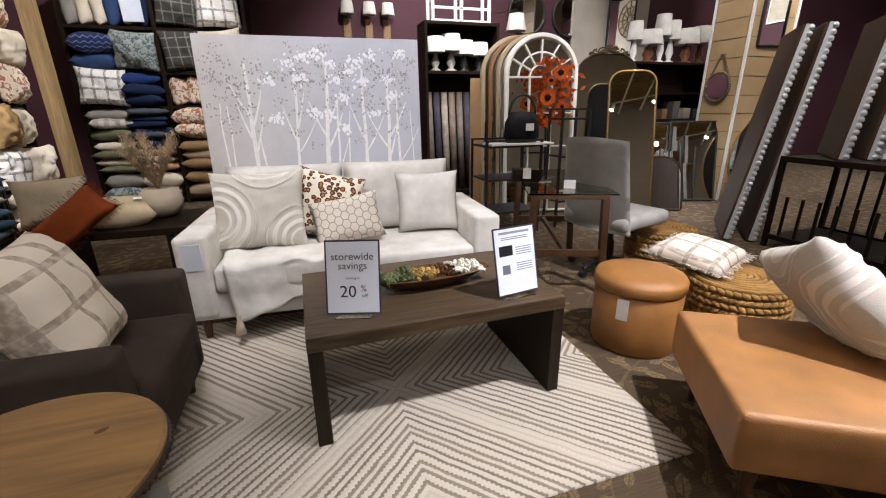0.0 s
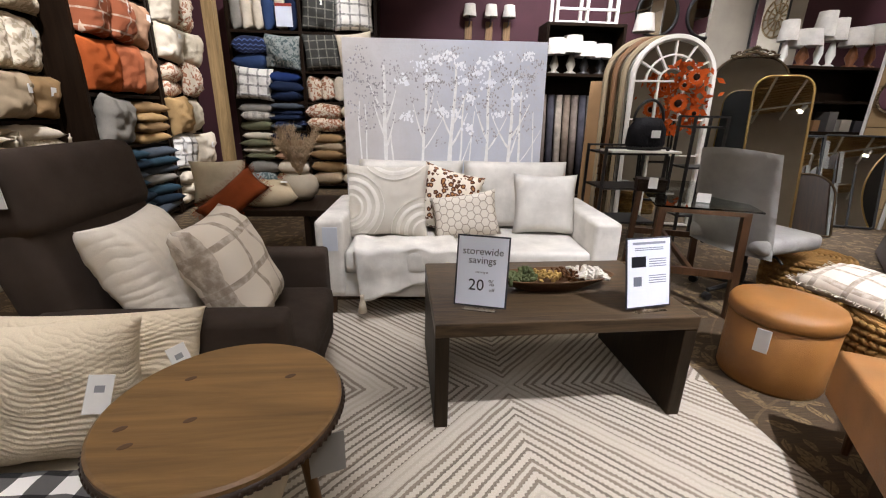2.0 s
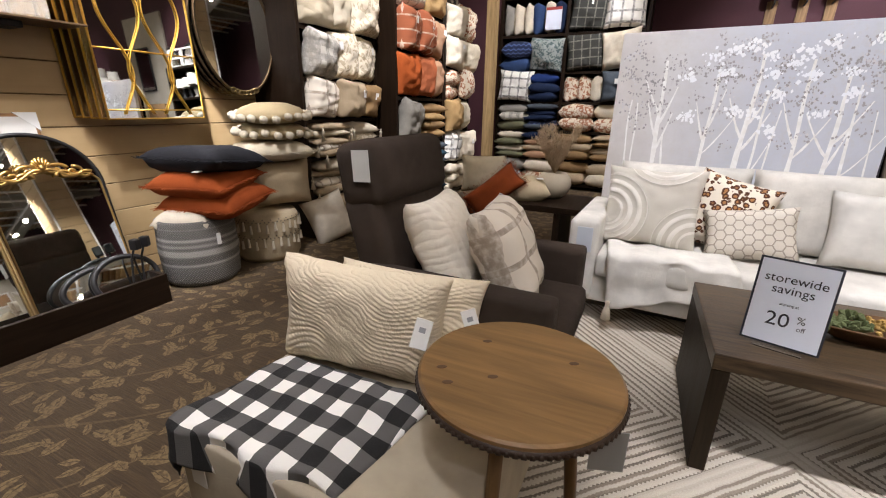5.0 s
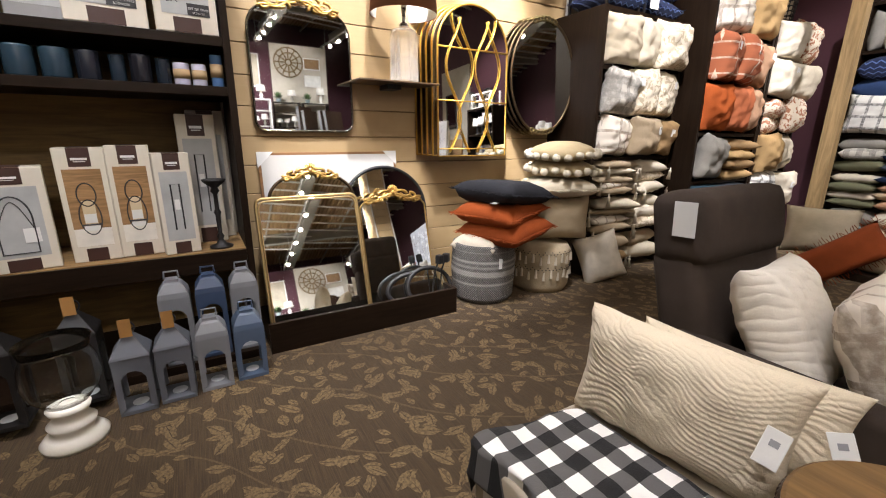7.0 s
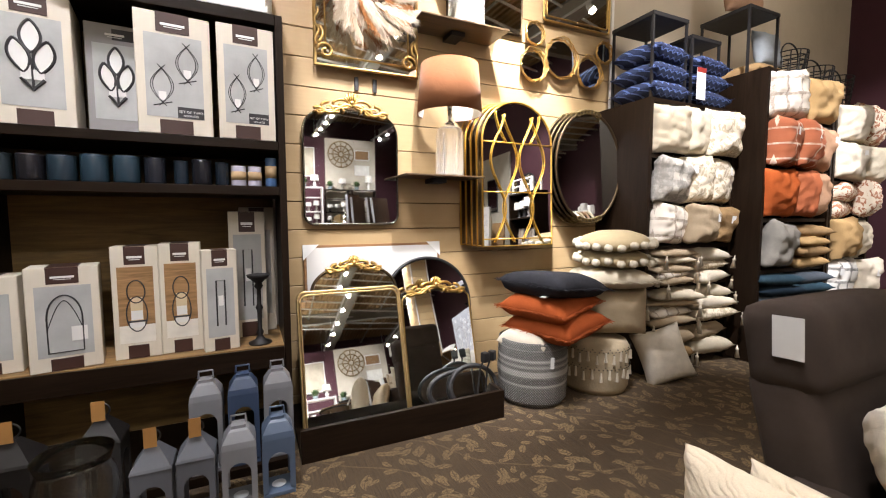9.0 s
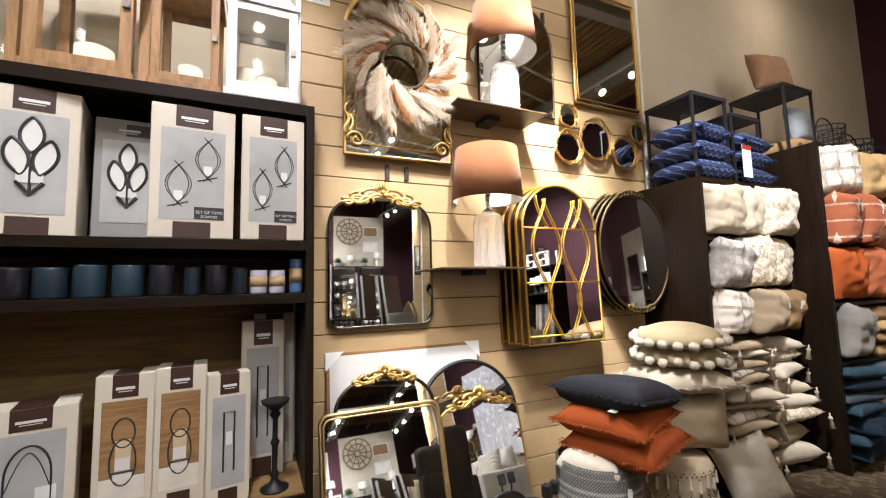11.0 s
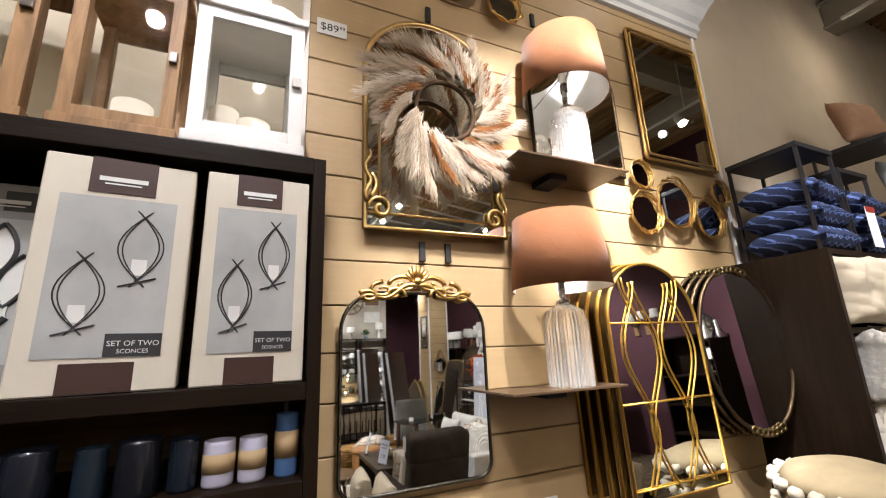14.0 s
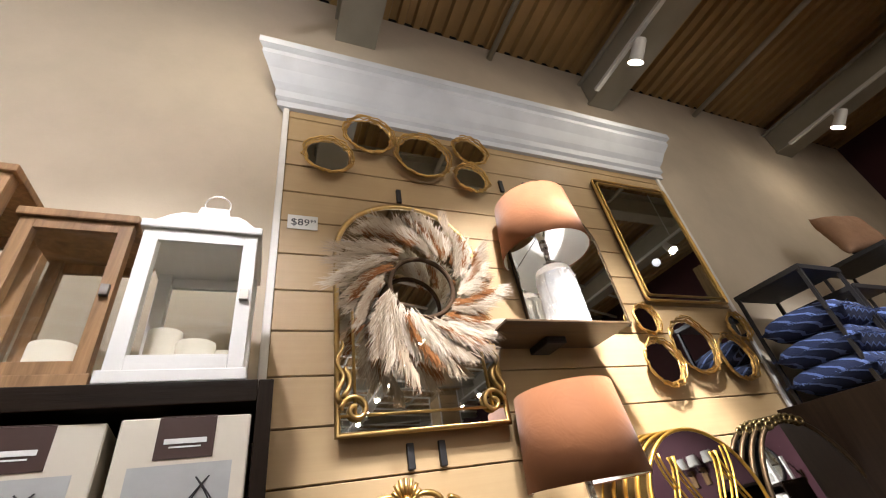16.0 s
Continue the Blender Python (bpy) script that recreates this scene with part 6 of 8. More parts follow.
def pom_cushion(z, seed):
    t = thing("pompom_cushion", "round oatmeal cushion edged with white pompoms", "cushion", pose(-3.06 + 0.02 * seed, 3.07 - 0.02 * seed, z, 4 * seed, 3, 0) @ Matrix.Diagonal((1.22, 1.22, 1.15, 1)), "pompom cushions")
    part("body", lathe([(0, -0.06), (0.12, -0.06), (0.2, -0.035), (0.235, 0.0), (0.2, 0.045), (0.12, 0.075), (0, 0.085)], 40), fabric("a89776", 420), t, smooth=True)
    bm, rng = bmesh.new(), random.Random(seed)
    bmesh.ops.create_icosphere(bm, subdivisions=2, radius=0.029)
    for vv in bm.verts:
        vv.co += Vector((rng.uniform(-1, 1), rng.uniform(-1, 1), rng.uniform(-1, 1))) * 0.003
    first = part("pompom", bm, fabric("c6bca8", 120), t, "white yarn pompom", smooth=True)
    for i in range(20):
        a = 2 * math.pi * i / 20
        ob = first if i == 0 else new("pompom", first.data)
        ob.parent = t
        ob.matrix_basis = pose(0.25 * math.cos(a), 0.25 * math.sin(a), rng.uniform(-0.012, 0.008))


pom_cushion(1.07, 0)
pom_cushion(1.21, 1)
pillow(pose(-2.78, 3.52, 0.0, 0, 0, 70) @ pose(0, 0, 0, -20, -14), fabric("d0c6b6", 420), "grey-beige linen cushion leaning on the floor", 0.46, 0.48, 0.17, 3)


# ---- cushions in the cubbies ----
TASSEL = []


def new_tassel(ob, x):
    """A yarn tassel that hangs from a front corner of a lying cushion."""
    if not TASSEL:
        TASSEL.append(part("tassel", lathe([(0, 0.0), (0.006, -0.004), (0.006, -0.03), (0.016, -0.036), (0.016, -0.05), (0.011, -0.056), (0.024, -0.125), (0, -0.125)], 10, m=pose(0, 0, 0, 90)), IVORY, ob, "cream yarn tassel", smooth=True))
        t = TASSEL[0]
    else:
        t = new("tassel", TASSEL[0].data)
        t["label"] = "cream yarn tassel"
        t.parent = ob
    t.matrix_basis = pose(x, 0, -0.012)


def fill(axis, front, a0, a1, rows, group, seed, tassels=False):
    """rows: shelf height, room above it and a list of (kind, width, cloth, words). axis 'x': the cubby faces +x."""
    rng = random.Random(seed)
    for z, room, cells in rows:
        total = sum(c[1] for c in cells)
        pos = a0
        for kind, wide, mats, words in cells:
            span = (a1 - a0) * wide / total
            mid = pos + span / 2
            pos += span
            if kind == "up":
                w, h = round(min(0.58, span * 1.22), 2), round(min(0.56, room * rng.uniform(1.04, 1.16)), 2)
                sd = rng.randint(0, 4)
                turn, lean, roll = rng.uniform(-16, 16), rng.uniform(-3, 7), rng.uniform(-7, 7)
                k = rng.uniform(-0.06, 0.05)
                m = pose(front - k, mid, z, 0, 0, 90 + turn) if axis == "x" else pose(mid, front + k, z, 0, 0, turn)
                pillow(m @ pose(0, 0, 0, lean, roll), mats[0], words, w, h, 0.25, sd, group=group, tag=(rng.uniform(-0.1, 0.1), h * 0.75) if rng.random() < 0.3 else None, n=20, crease=0.023)
            elif kind == "side":
                count = len(mats)
                for i, mm in enumerate(mats):
                    off = mid - span / 2 + span * (i + 0.5) / count
                    m = pose(front - 0.22, off, z, 0, 0, 90) if axis == "x" else pose(off, front + 0.22, z)
                    pillow(m @ pose(0, 0, 0, 0, rng.uniform(-6, 6), 82 + rng.uniform(-8, 8)), mm, words, 0.42, round(room * 0.92, 2), round(span / count * 1.2, 2), rng.randint(0, 4), group=group, n=16, crease=0.012)
            else:
                count = len(mats)
                step = room * 0.96 / count
                for i, mm in enumerate(mats):
                    out = rng.uniform(0.05, 0.15)
                    m = (front - out, mid + rng.uniform(-0.03, 0.03)) if axis == "x" else (mid + rng.uniform(-0.03, 0.03), front + out)
                    base = lying(m[0], m[1], z + step * (i + 0.5), (90 if axis == "x" else 0) + rng.uniform(-14, 14), rng.uniform(-7, 7))
                    ob = pillow(base @ pose(0, 0, -0.2), mm, words, round(min(0.56, span * 1.1), 2), 0.42, round(step * 1.2, 2), rng.randint(0, 4), group=group, n=16, crease=0.012)
                    if tassels and i % 2 == 0:
                        for sx in (-1, 1):
                            new_tassel(ob, sx * min(0.56, span * 1.1) / 2)


ZIG = ridge_mat("b9ab92", "zigzag_sand", 0.06, 0.0)
RUF = floral_mat("ruffled_cream", "d8ccb6", "b3a48a")
fill("x", -3.04, 3.5, 4.55, [
    (1.975, 0.42, [("up", 1, [ZIG], "sand zigzag cushion in the cubby"), ("up", 0.8, [CREAM], "cream cushion in the cubby"), ("up", 1.1, [RUF], "cream ruffled cushion in the cubby")]),
    (1.535, 0.40, [("up", 1, [PLAID_GREY], "grey plaid cushion in the cubby"), ("up", 0.9, [RUF], "cream ruffled cushion in the cubby"), ("up", 1.0, [RUF], "cream ruffled cushion in the cubby")]),
    (1.165, 0.34, [("up", 1, [PLAID_CREAM], "beige plaid cushion in the cubby"), ("up", 1, [SAND], "sand linen cushion in the cubby"), ("up", 0.8, [TAN], "tan linen cushion in the cubby")]),
    (0.805, 0.33, [("flat", 0.9, [SAND, PLAID_CREAM, SAND, CREAM, SAND], "striped sand cushion in a pile"), ("flat", 1.1, [IVORY, RUF, IVORY], "cream patterned cushion in a pile")]),
    (0.425, 0.35, [("flat", 1, [SAND, PLAID_CREAM, SAND, CREAM], "sand cushion in a pile"), ("flat", 1, [RUF, IVORY, CREAM], "cream tasselled cushion in a pile")]),
    (0.085, 0.32, [("flat", 1, [TAN, SAND], "tan cushion in a pile"), ("flat", 1, [CREAM, SAND], "cream cushion in a pile")]),
], "cream cubby cushions", 1, True)
fill("x", -2.79, 4.70, 5.80, [
    (2.345, 0.42, [("up", 1, [PLAID_CREAM], "beige plaid cushion in the cubby"), ("up", 1, [MUSTARD], "mustard cushion in the cubby")]),
    (1.885, 0.42, [("up", 1, [PLAID_RUST], "rust plaid cushion in the cubby"), ("up", 0.9, [PLAID_RUST], "rust striped cushion in the cubby"), ("up", 0.8, [BLUSH], "blush cushion in the cubby"), ("side", 0.4, [RUST], "rust cushion on its side in the cubby")]),
    (1.405, 0.43, [("up", 1, [fabric("b45a2c", 420)], "bright orange cushion in the cubby"), ("up", 0.8, [CORAL], "coral cushion in the cubby"), ("up", 0.9, [BLUSH], "blush cushion in the cubby")]),
    (0.905, 0.44, [("up", 1, [GREYC], "grey cushion in the cubby"), ("flat", 0.9, [MUSTARD, TAN, MUSTARD, TAN], "mustard striped cushion in a pile")]),
    (0.455, 0.4, [("flat", 1, [TEAL, SLATE, TEALDARK, TEAL], "teal blue cushion in a pile"), ("flat", 1, [GREYC, SLATE, TEAL, SLATE], "grey cushion in a pile")]),
    (0.085, 0.34, [("flat", 1, [TEALDARK, TEAL, TEALDARK], "dark teal cushion in a pile"), ("flat", 1, [SLATE, TEALDARK, TEAL], "slate cushion in a pile")]),
], "rust cubby cushions", 2)
fill("x", -2.79, 5.94, 6.70, [
    (2.205, 0.38, [("up", 1, [IVORY], "ivory cushion in the cubby"), ("up", 1, [FLORAL], "floral cushion in the cubby")]),
    (1.805, 0.38, [("up", 1, [IVORY], "ivory cushion in the cubby"), ("up", 1, [CREAM], "cream cushion in the cubby")]),
    (1.405, 0.38, [("flat", 1, [FLORAL, FLORAL], "floral cushion in a pile"), ("up", 1, [FLORAL], "floral cushion in the cubby")]),
    (0.955, 0.42, [("up", 1, [MUSTARD], "mustard cushion in the cubby"), ("up", 1, [CREAM], "cream cushion in the cubby")]),
    (0.505, 0.42, [("up", 1, [PLAID_WHITE], "black and white plaid cushion in the cubby"), ("up", 1, [IVORY], "ivory cushion in the cubby")]),
    (0.085, 0.4, [("flat", 1, [IVORY, CREAM, IVORY], "ivory cushion in a pile"), ("flat", 1, [CREAM, IVORY], "cream cushion in a pile")]),
], "floral cubby cushions", 3)
fill("y", 7.56, -2.52, -1.58, [
    (2.405, 0.50, [("side", 0.9, [GREYC, IVORY, IVORY], "ivory patterned cushion on its side"), ("side", 1, [DENIM, IVORY, NAVY], "blue cushion on its side")]),
    (1.855, 0.46, [("flat", 1, [DENIM, PLAID_NAVY], "blue tasselled cushion in a pile"), ("up", 1, [FLORAL_BLUE], "grey-green floral cushion in the cubby")]),
    (1.405, 0.42, [("up", 1, [PLAID_WHITE], "black and cream cushion in the cubby"), ("flat", 1, [NAVY, NAVY, fabric("24386b", 420)], "navy cushion in a pile")]),
    (0.955, 0.42, [("flat", 1, [OLIVE, PLAID_GREY, GREYC], "grey patterned cushion in a pile"), ("flat", 1, [SLATE, PLAID_NAVY, NAVY, NAVY, BLACK and SLATE], "navy striped cushion in a pile")]),
    (0.505, 0.42, [("flat", 1, [OLIVE, IVORY, OLIVE, IVORY], "olive striped cushion in a pile"), ("flat", 1, [BLUSH, SAND, BLUSH, NAVY], "blush striped cushion in a pile")]),
    (0.105, 0.38, [("flat", 1, [FLORAL_BLUE, GREYC], "grey floral cushion in a pile"), ("flat", 1, [FLORAL, IVORY], "cream floral cushion in a pile")]),
], "blue cubby cushions", 4)
fill("y", 7.56, -1.48, -0.45, [
    (2.405, 0.50, [("up", 1, [PLAID_DARK], "dark plaid cushion in the cubby"), ("up", 1, [PLAID_WHITE], "black and white plaid cushion in the cubby")]),
    (1.855, 0.48, [("up", 1, [PLAID_DARK], "charcoal pinstripe cushion in the cubby"), ("up", 0.8, [IVORY], "ivory cushion in the cubby")]),
    (1.405, 0.42, [("side", 1, [FLORAL, FLORAL, IVORY], "cream floral cushion on its side"), ("up", 0.7, [SLATE], "dark cushion in the cubby")]),
    (0.955, 0.42, [("flat", 1, [FLORAL, FLORAL], "cream floral cushion in a pile"), ("flat", 1, [FLORAL, CREAM], "cream cushion in a pile")]),
    (0.505, 0.42, [("flat", 1, [TAN, SAND, TAN], "tan cushion in a pile"), ("flat", 1, [TAN, SAND, TAN, SAND], "brown cushion in a pile")]),
    (0.105, 0.38, [("flat", 1, [SAND, TAN], "tan cushion in a pile"), ("flat", 1, [CREAM, SAND], "sand cushion in a pile")]),
], "cream back cubby cushions", 5)
red = alone("shelf_sign", box(-1.86, 7.53, 2.45, -1.62, 7.54, 2.76, 0.002, seg=1), paint("c8ccd6", 0.4), "white price sign with a red top clipped to the shelf", "sign")
part("red_strip", box(-1.86, 7.526, 2.72, -1.62, 7.529, 2.76), paint("8a2a20", 0.5), red)


# ---- on top of the cubbies ----
def nesting_table(x, y, w, h, z0, label):
    t = thing("nesting_table", label, "table", pose(x, y, z0), "black nesting tables")
    part("tabletop", box(-w / 2, -w / 2, h - 0.035, w / 2, w / 2, h, 0.004), BLACK, t)
    for a in (-1, 1):
        for b in (-1, 1):
            part("leg", box(a * (w / 2 - 0.015) - 0.01, b * (w / 2 - 0.015) - 0.01, 0, a * (w / 2 - 0.015) + 0.01, b * (w / 2 - 0.015) + 0.01, h - 0.036), BLACK, t)


nesting_table(-3.30, 3.70, 0.46, 0.74, 2.452, "square black metal nesting table standing on the shelf")
nesting_table(-3.30, 4.22, 0.42, 0.64, 2.452, "square black metal nesting table standing on the shelf")
nesting_table(-3.25, 4.95, 0.5, 0.66, 2.802, "square black metal nesting table standing on the shelf")
for k, (y, z) in enumerate(((3.70, 2.545), (3.70, 2.71), (3.70, 2.875), (4.28, 2.54), (4.28, 2.69), (4.28, 2.84))):
    pillow(lying(-3.28, y, z, 90 + 3 * (k % 3), 0) @ pose(0, 0, -0.25), PLAID_NAVY, "navy cushion with tufted wave pattern in a pile", 0.5, 0.48, 0.19, k, group="navy cushion piles", fringe=0.018)
for yy, zz in ((4.02, 2.6), (5.9, 2.25)):
    sg = alone("shelf_sign", box(-3.0, yy - 0.06, zz - 0.12, -2.995, yy + 0.06, zz + 0.16, 0.001, seg=1), PAPER, "white price sign with a red top clipped to the shelf", "sign", group="shelf signs")
    part("red_strip", box(-2.994, yy - 0.06, zz + 0.12, -2.992, yy + 0.06, zz + 0.16), paint("8a2a20", 0.5), sg)
pillow(pose(-3.15, 4.86, 3.463, 0, 0, 75) @ pose(0, 0, 0, -12), BLUSH, "tan plaid cushion on a high table", 0.45, 0.42, 0.16, 2)
pillow(pose(-3.15, 5.35, 3.0, 0, 0, 85) @ pose(0, 0, 0, -12), fabric("9aa0a4", 420), "pale blue cushion on a high shelf", 0.4, 0.4, 0.14, 3)
pillow(lying(-3.0, 5.2, 2.9, 90), TAN, "tan woven cushion piled on the shelf", 0.6, 0.45, 0.2, 3)


def knot_sculpture():
    """A black knotted loop ornament."""
    pts = []
    for i in range(60):
        a = 2 * math.pi * i / 60
        r = 0.12 + 0.045 * math.cos(3 * a)
        pts.append((0.045 * math.sin(3 * a), r * math.cos(2 * a), 0.19 + r * math.sin(2 * a)))
    alone("knot_ornament", tube(pts, 0.026, 8, True), BLACK, "black knotted loop ornament on a high table", "ornament", pose(-3.25, 5.1, 3.463), smooth=True)


knot_sculpture()


def wire_basket(x, y, r, h, z):
    t = thing("wire_basket", "tall black wire basket with a hoop handle", "basket", pose(x, y, z), "wire baskets")
    for i in range(8):
        q, zz = r * (0.8 + 0.2 * i / 7), h * i / 7
        part("hoop", tube([(q * math.cos(a), q * math.sin(a), zz + 0.005) for a in (2 * math.pi * k / 20 for k in range(20))], 0.006, 5, True), BLACK, t)
    for k in range(12):
        a = 2 * math.pi * k / 12
        part("wire", tube([(r * 0.8 * math.cos(a), r * 0.8 * math.sin(a), 0.005), (r * math.cos(a), r * math.sin(a), h)], 0.006, 5), BLACK, t)
    part("handle", tube([(0, r * math.cos(a), h + 0.12 * math.sin(a)) for a in (math.pi * k / 12 for k in range(13))], 0.008, 6), BLACK, t)


wire_basket(-3.1, 5.6, 0.16, 0.35, 2.802)
wire_basket(-3.1, 6.05, 0.19, 0.42, 2.622)
wire_basket(-3.1, 6.5, 0.19, 0.38, 2.622)


# ---- behind the armchair ----
lt = thing("low_table", "dark wooden low table behind the armchair", "table", pose(-1.45, 3.62, 0))
part("tabletop", box(0, 0, 0.50, 0.80, 0.62, 0.55, 0.005), DARK, lt)
for x in (0.0, 0.75):
    part("leg", box(x, 0.02, 0, x + 0.05, 0.6, 0.499, 0.003), DARKZ, lt)
pillow(lying(-1.02, 3.86, 0.63, 20) @ pose(0, 0, -0.2), fabric("bfae90", 420), "round sand cushion lying on the low table", 0.42, 0.4, 0.2, 2, tag=(0.12, 0.12))
pillow(standing(-1.42, 3.95, 0.55, 24, -14), CREAM, "cream cushion standing on the low table", 0.42, 0.34, 0.16, 1)
pillow(standing(-1.12, 3.60, 0.56, 30, -14, -38), fabric("7a3818", 300), "rust brown fringed bolster cushion on the low table", 0.50, 0.22, 0.17, 1, fringe=0.03)
vs = thing("clay_vase", "round cream clay vase with dried pampas grass", "vase", pose(-0.80, 4.03, 0.551))
part("pot", lathe([(0, 0), (0.07, 0), (0.13, 0.05), (0.15, 0.12), (0.135, 0.18), (0.10, 0.215), (0.09, 0.22), (0.085, 0.215), (0, 0.2)], 32), paint("a69a86", 0.75, 0.15, bump=0.4), vs, smooth=True)
bm, rng = bmesh.new(), random.Random(21)
for k in range(5200):
    a, f = rng.uniform(0, 6.28), rng.random() ** 0.6
    q = rng.randint(0, 8)
    ba, rr = q * 0.7, 0.17 * f
    p = Vector((rr * math.cos(ba) + rng.gauss(0, 0.022 * f), rr * math.sin(ba) + rng.gauss(0, 0.022 * f), 0.2 + (0.40 - 0.05 * (q % 3)) * f))
    d = Vector((math.cos(a) * 0.5, math.sin(a) * 0.5, 0.8)).normalized() * rng.uniform(0.02, 0.06)
    s = Vector((-math.sin(a), math.cos(a), 0)) * 0.0018
    bm.faces.new([bm.verts.new(x) for x in (p - s, p + s, p + d)])
tagged(part("plume", bm, fabric("b9a284", 200), vs, "tan pampas plumes"), kind="stuff")
lb = thing("low_table", "dark wooden plank table behind the sofa arm", "table", pose(-0.66, 3.62, 0))
part("tabletop", box(0, 0, 0.50, 0.2, 0.62, 0.55, 0.005), DARK, lb)
part("leg", box(0.15, 0.02, 0, 0.2, 0.6, 0.499, 0.003), DARKZ, lb)


# ---- desk, chair and poufs ----
def desk():
    t = thing("desk", "walnut trestle desk with a clear glass top", "desk", pose(1.69, 2.91, 0, 0, 0, -21))
    w, d, h = 0.60, 1.22, 0.755
    part("glass_top", box(0, 0, h - 0.012, w, d, h, 0.003), glass_mat((0.35, 0.42, 0.40), 0.02), t, "smoked glass top").visible_shadow = False
    for y in (0.1, d - 0.1):
        for x, s in ((0.06, -1), (w - 0.06, 1)):
            part("leg", tube([(x + s * 0.03, y, 0.0), (x, y, h - 0.014)], 0.026, 4, flat=1.3), WALNUT, t)
        part("crossbar", box(0.05, y - 0.015, 0.28, w - 0.05, y + 0.015, 0.33, 0.003), WALNUT, t)
        part("top_rail", box(0.04, y - 0.02, h - 0.055, w - 0.04, y + 0.02, h - 0.014, 0.003), WALNUT, t)
    part("stretcher", box(w / 2 - 0.015, 0.1, 0.285, w / 2 + 0.015, d - 0.1, 0.325, 0.003), WALNUT, t)


desk()
st = thing("desk_organizer", "dark wooden desk box with a white price card on the desk", "box", pose(1.93, 3.42, 0.757, 0, 0, -21))
part("body", box(-0.1, -0.08, 0, 0.1, 0.08, 0.09, 0.004), DARK, st)
part("drawer", box(-0.09, -0.086, 0.012, 0.09, -0.081, 0.07, 0.003), DARK, st)
part("price_card", box(-0.03, -0.11, 0.03, 0.03, -0.105, 0.11), PAPER, st, "white price card")
pc = thing("price_card", "small folded white price card on the glass desk", "card", pose(2.05, 2.98, 0.757, -12, 0, -35))
part("card", box(-0.04, 0, 0, 0.04, 0.003, 0.06), PAPER, pc)
part("card_back", box(-0.04, 0.025, 0, 0.04, 0.028, 0.05), PAPER, pc)


def desk_chair():
    t = thing("desk_chair", "pale grey upholstered swivel desk chair on a black base", "chair", pose(2.60, 3.16, 0, 0, 0, 105) @ Matrix.Diagonal((1.16, 1.1, 1.06, 1)))
    c = fabric("b0ada8", 700)
    part("seat", box(-0.26, -0.27, 0.40, 0.26, 0.24, 0.51, 0.045, seg=3), c, t, smooth=True)
    bm, n, rows = bmesh.new(), 14, []
    for i in range(n + 1):
        u = 2 * i / n - 1
        row = []
        for j in range(n + 1):
            f = j / n
            half = 0.27 - 0.03 * f
            row.append(bm.verts.new((half * u, 0.25 - 0.06 * u * u + 0.09 * f, 0.38 + 0.66 * f - 0.02 * u * u * f)))
        rows.append(row)
    for i in range(n):
        for j in range(n):
            bm.faces.new((rows[i][j], rows[i + 1][j], rows[i + 1][j + 1], rows[i][j + 1]))
    bmesh.ops.solidify(bm, geom=bm.faces, thickness=0.06)
    part("backrest", bm, c, t, smooth=True)
    part("gas_lift", lathe([(0, 0.09), (0.03, 0.09), (0.03, 0.25), (0.018, 0.26), (0.018, 0.40), (0, 0.40)], 16), BLACK, t, smooth=True)
    part("lever", tube([(0, 0, 0.38), (-0.2, 0.03, 0.36), (-0.24, 0.03, 0.33)], 0.008, 6), BLACK, t)
    for i in range(5):
        a = 2 * math.pi * i / 5 + 0.3
        x, y = math.cos(a), math.sin(a)
        part("base_arm", tube([(0.02 * x, 0.02 * y, 0.10), (0.27 * x, 0.27 * y, 0.075)], 0.02, 6, taper=lambda f: 1.1 - 0.4 * f), BLACK, t)
        part("castor", lathe([(0, -0.018), (0.026, -0.018), (0.03, 0), (0.026, 0.018), (0, 0.018)], 14, m=pose(0.27 * x, 0.27 * y, 0.03, 90, 0, math.degrees(a))), BLACK, t)


desk_chair()


def rope_pouf(x, y, r, h, label):
    """Braided jute rope, course over course."""
    t = thing("rope_pouf", label, "pouf", pose(x, y, 0), "braided rope poufs")
    jute = fabric("a07a48", 90, 0.95, 0.55, 0.9)
    courses = int(h / 0.042)
    part("core", lathe([(0, 0.002), (r * 0.93, 0.002), (r * 0.95, h * 0.5), (r * 0.93, h - 0.02), (0, h - 0.02)], 32), jute, t)
    for k in range(courses):
        z = 0.022 + k * (h - 0.03) / courses
        bm = bmesh.new()
        rr = r * (0.94 + 0.06 * math.sin(math.pi * (k + 0.5) / courses))
        n = int(2 * math.pi * rr / 0.04)
        for i in range(n):
            a = 2 * math.pi * i / n
            m = pose(rr * math.cos(a), rr * math.sin(a), z, 0, 0, math.degrees(a) + 90) @ pose(0, 0, 0, 0, 28 if k % 2 else -28, 0) @ Matrix.Diagonal((1.5, 0.75, 0.9, 1))
            bmesh.ops.create_icosphere(bm, subdivisions=1, radius=0.022, matrix=m)
        tagged(part("braid", bm, jute, t, smooth=True), kind="stuff")
    bm = bmesh.new()
    turns, pts = 8, []
    for i in range(turns * 24):
        f = i / (turns * 24)
        pts.append((r * 0.93 * f * math.cos(2 * math.pi * turns * f), r * 0.93 * f * math.sin(2 * math.pi * turns * f), h - 0.012 - 0.012 * f))
    part("top_coil", tube(pts, 0.014, 6, bm=bm), jute, t, smooth=True)


rope_pouf(3.08, 3.12, 0.27, 0.36, "low round braided jute rope pouf on the carpet")
rope_pouf(2.72, 2.14, 0.28, 0.34, "low round braided jute rope pouf with a cushion on it")
tg = alone("ottoman_tag", box(-0.03, -0.003, 0, 0.03, 0.0, 0.12, 0.001, seg=1), PAPER, "white paper tag hanging on the leather ottoman", "tag", pose(1.81, 2.05, 0.22, 0, 0, -52))


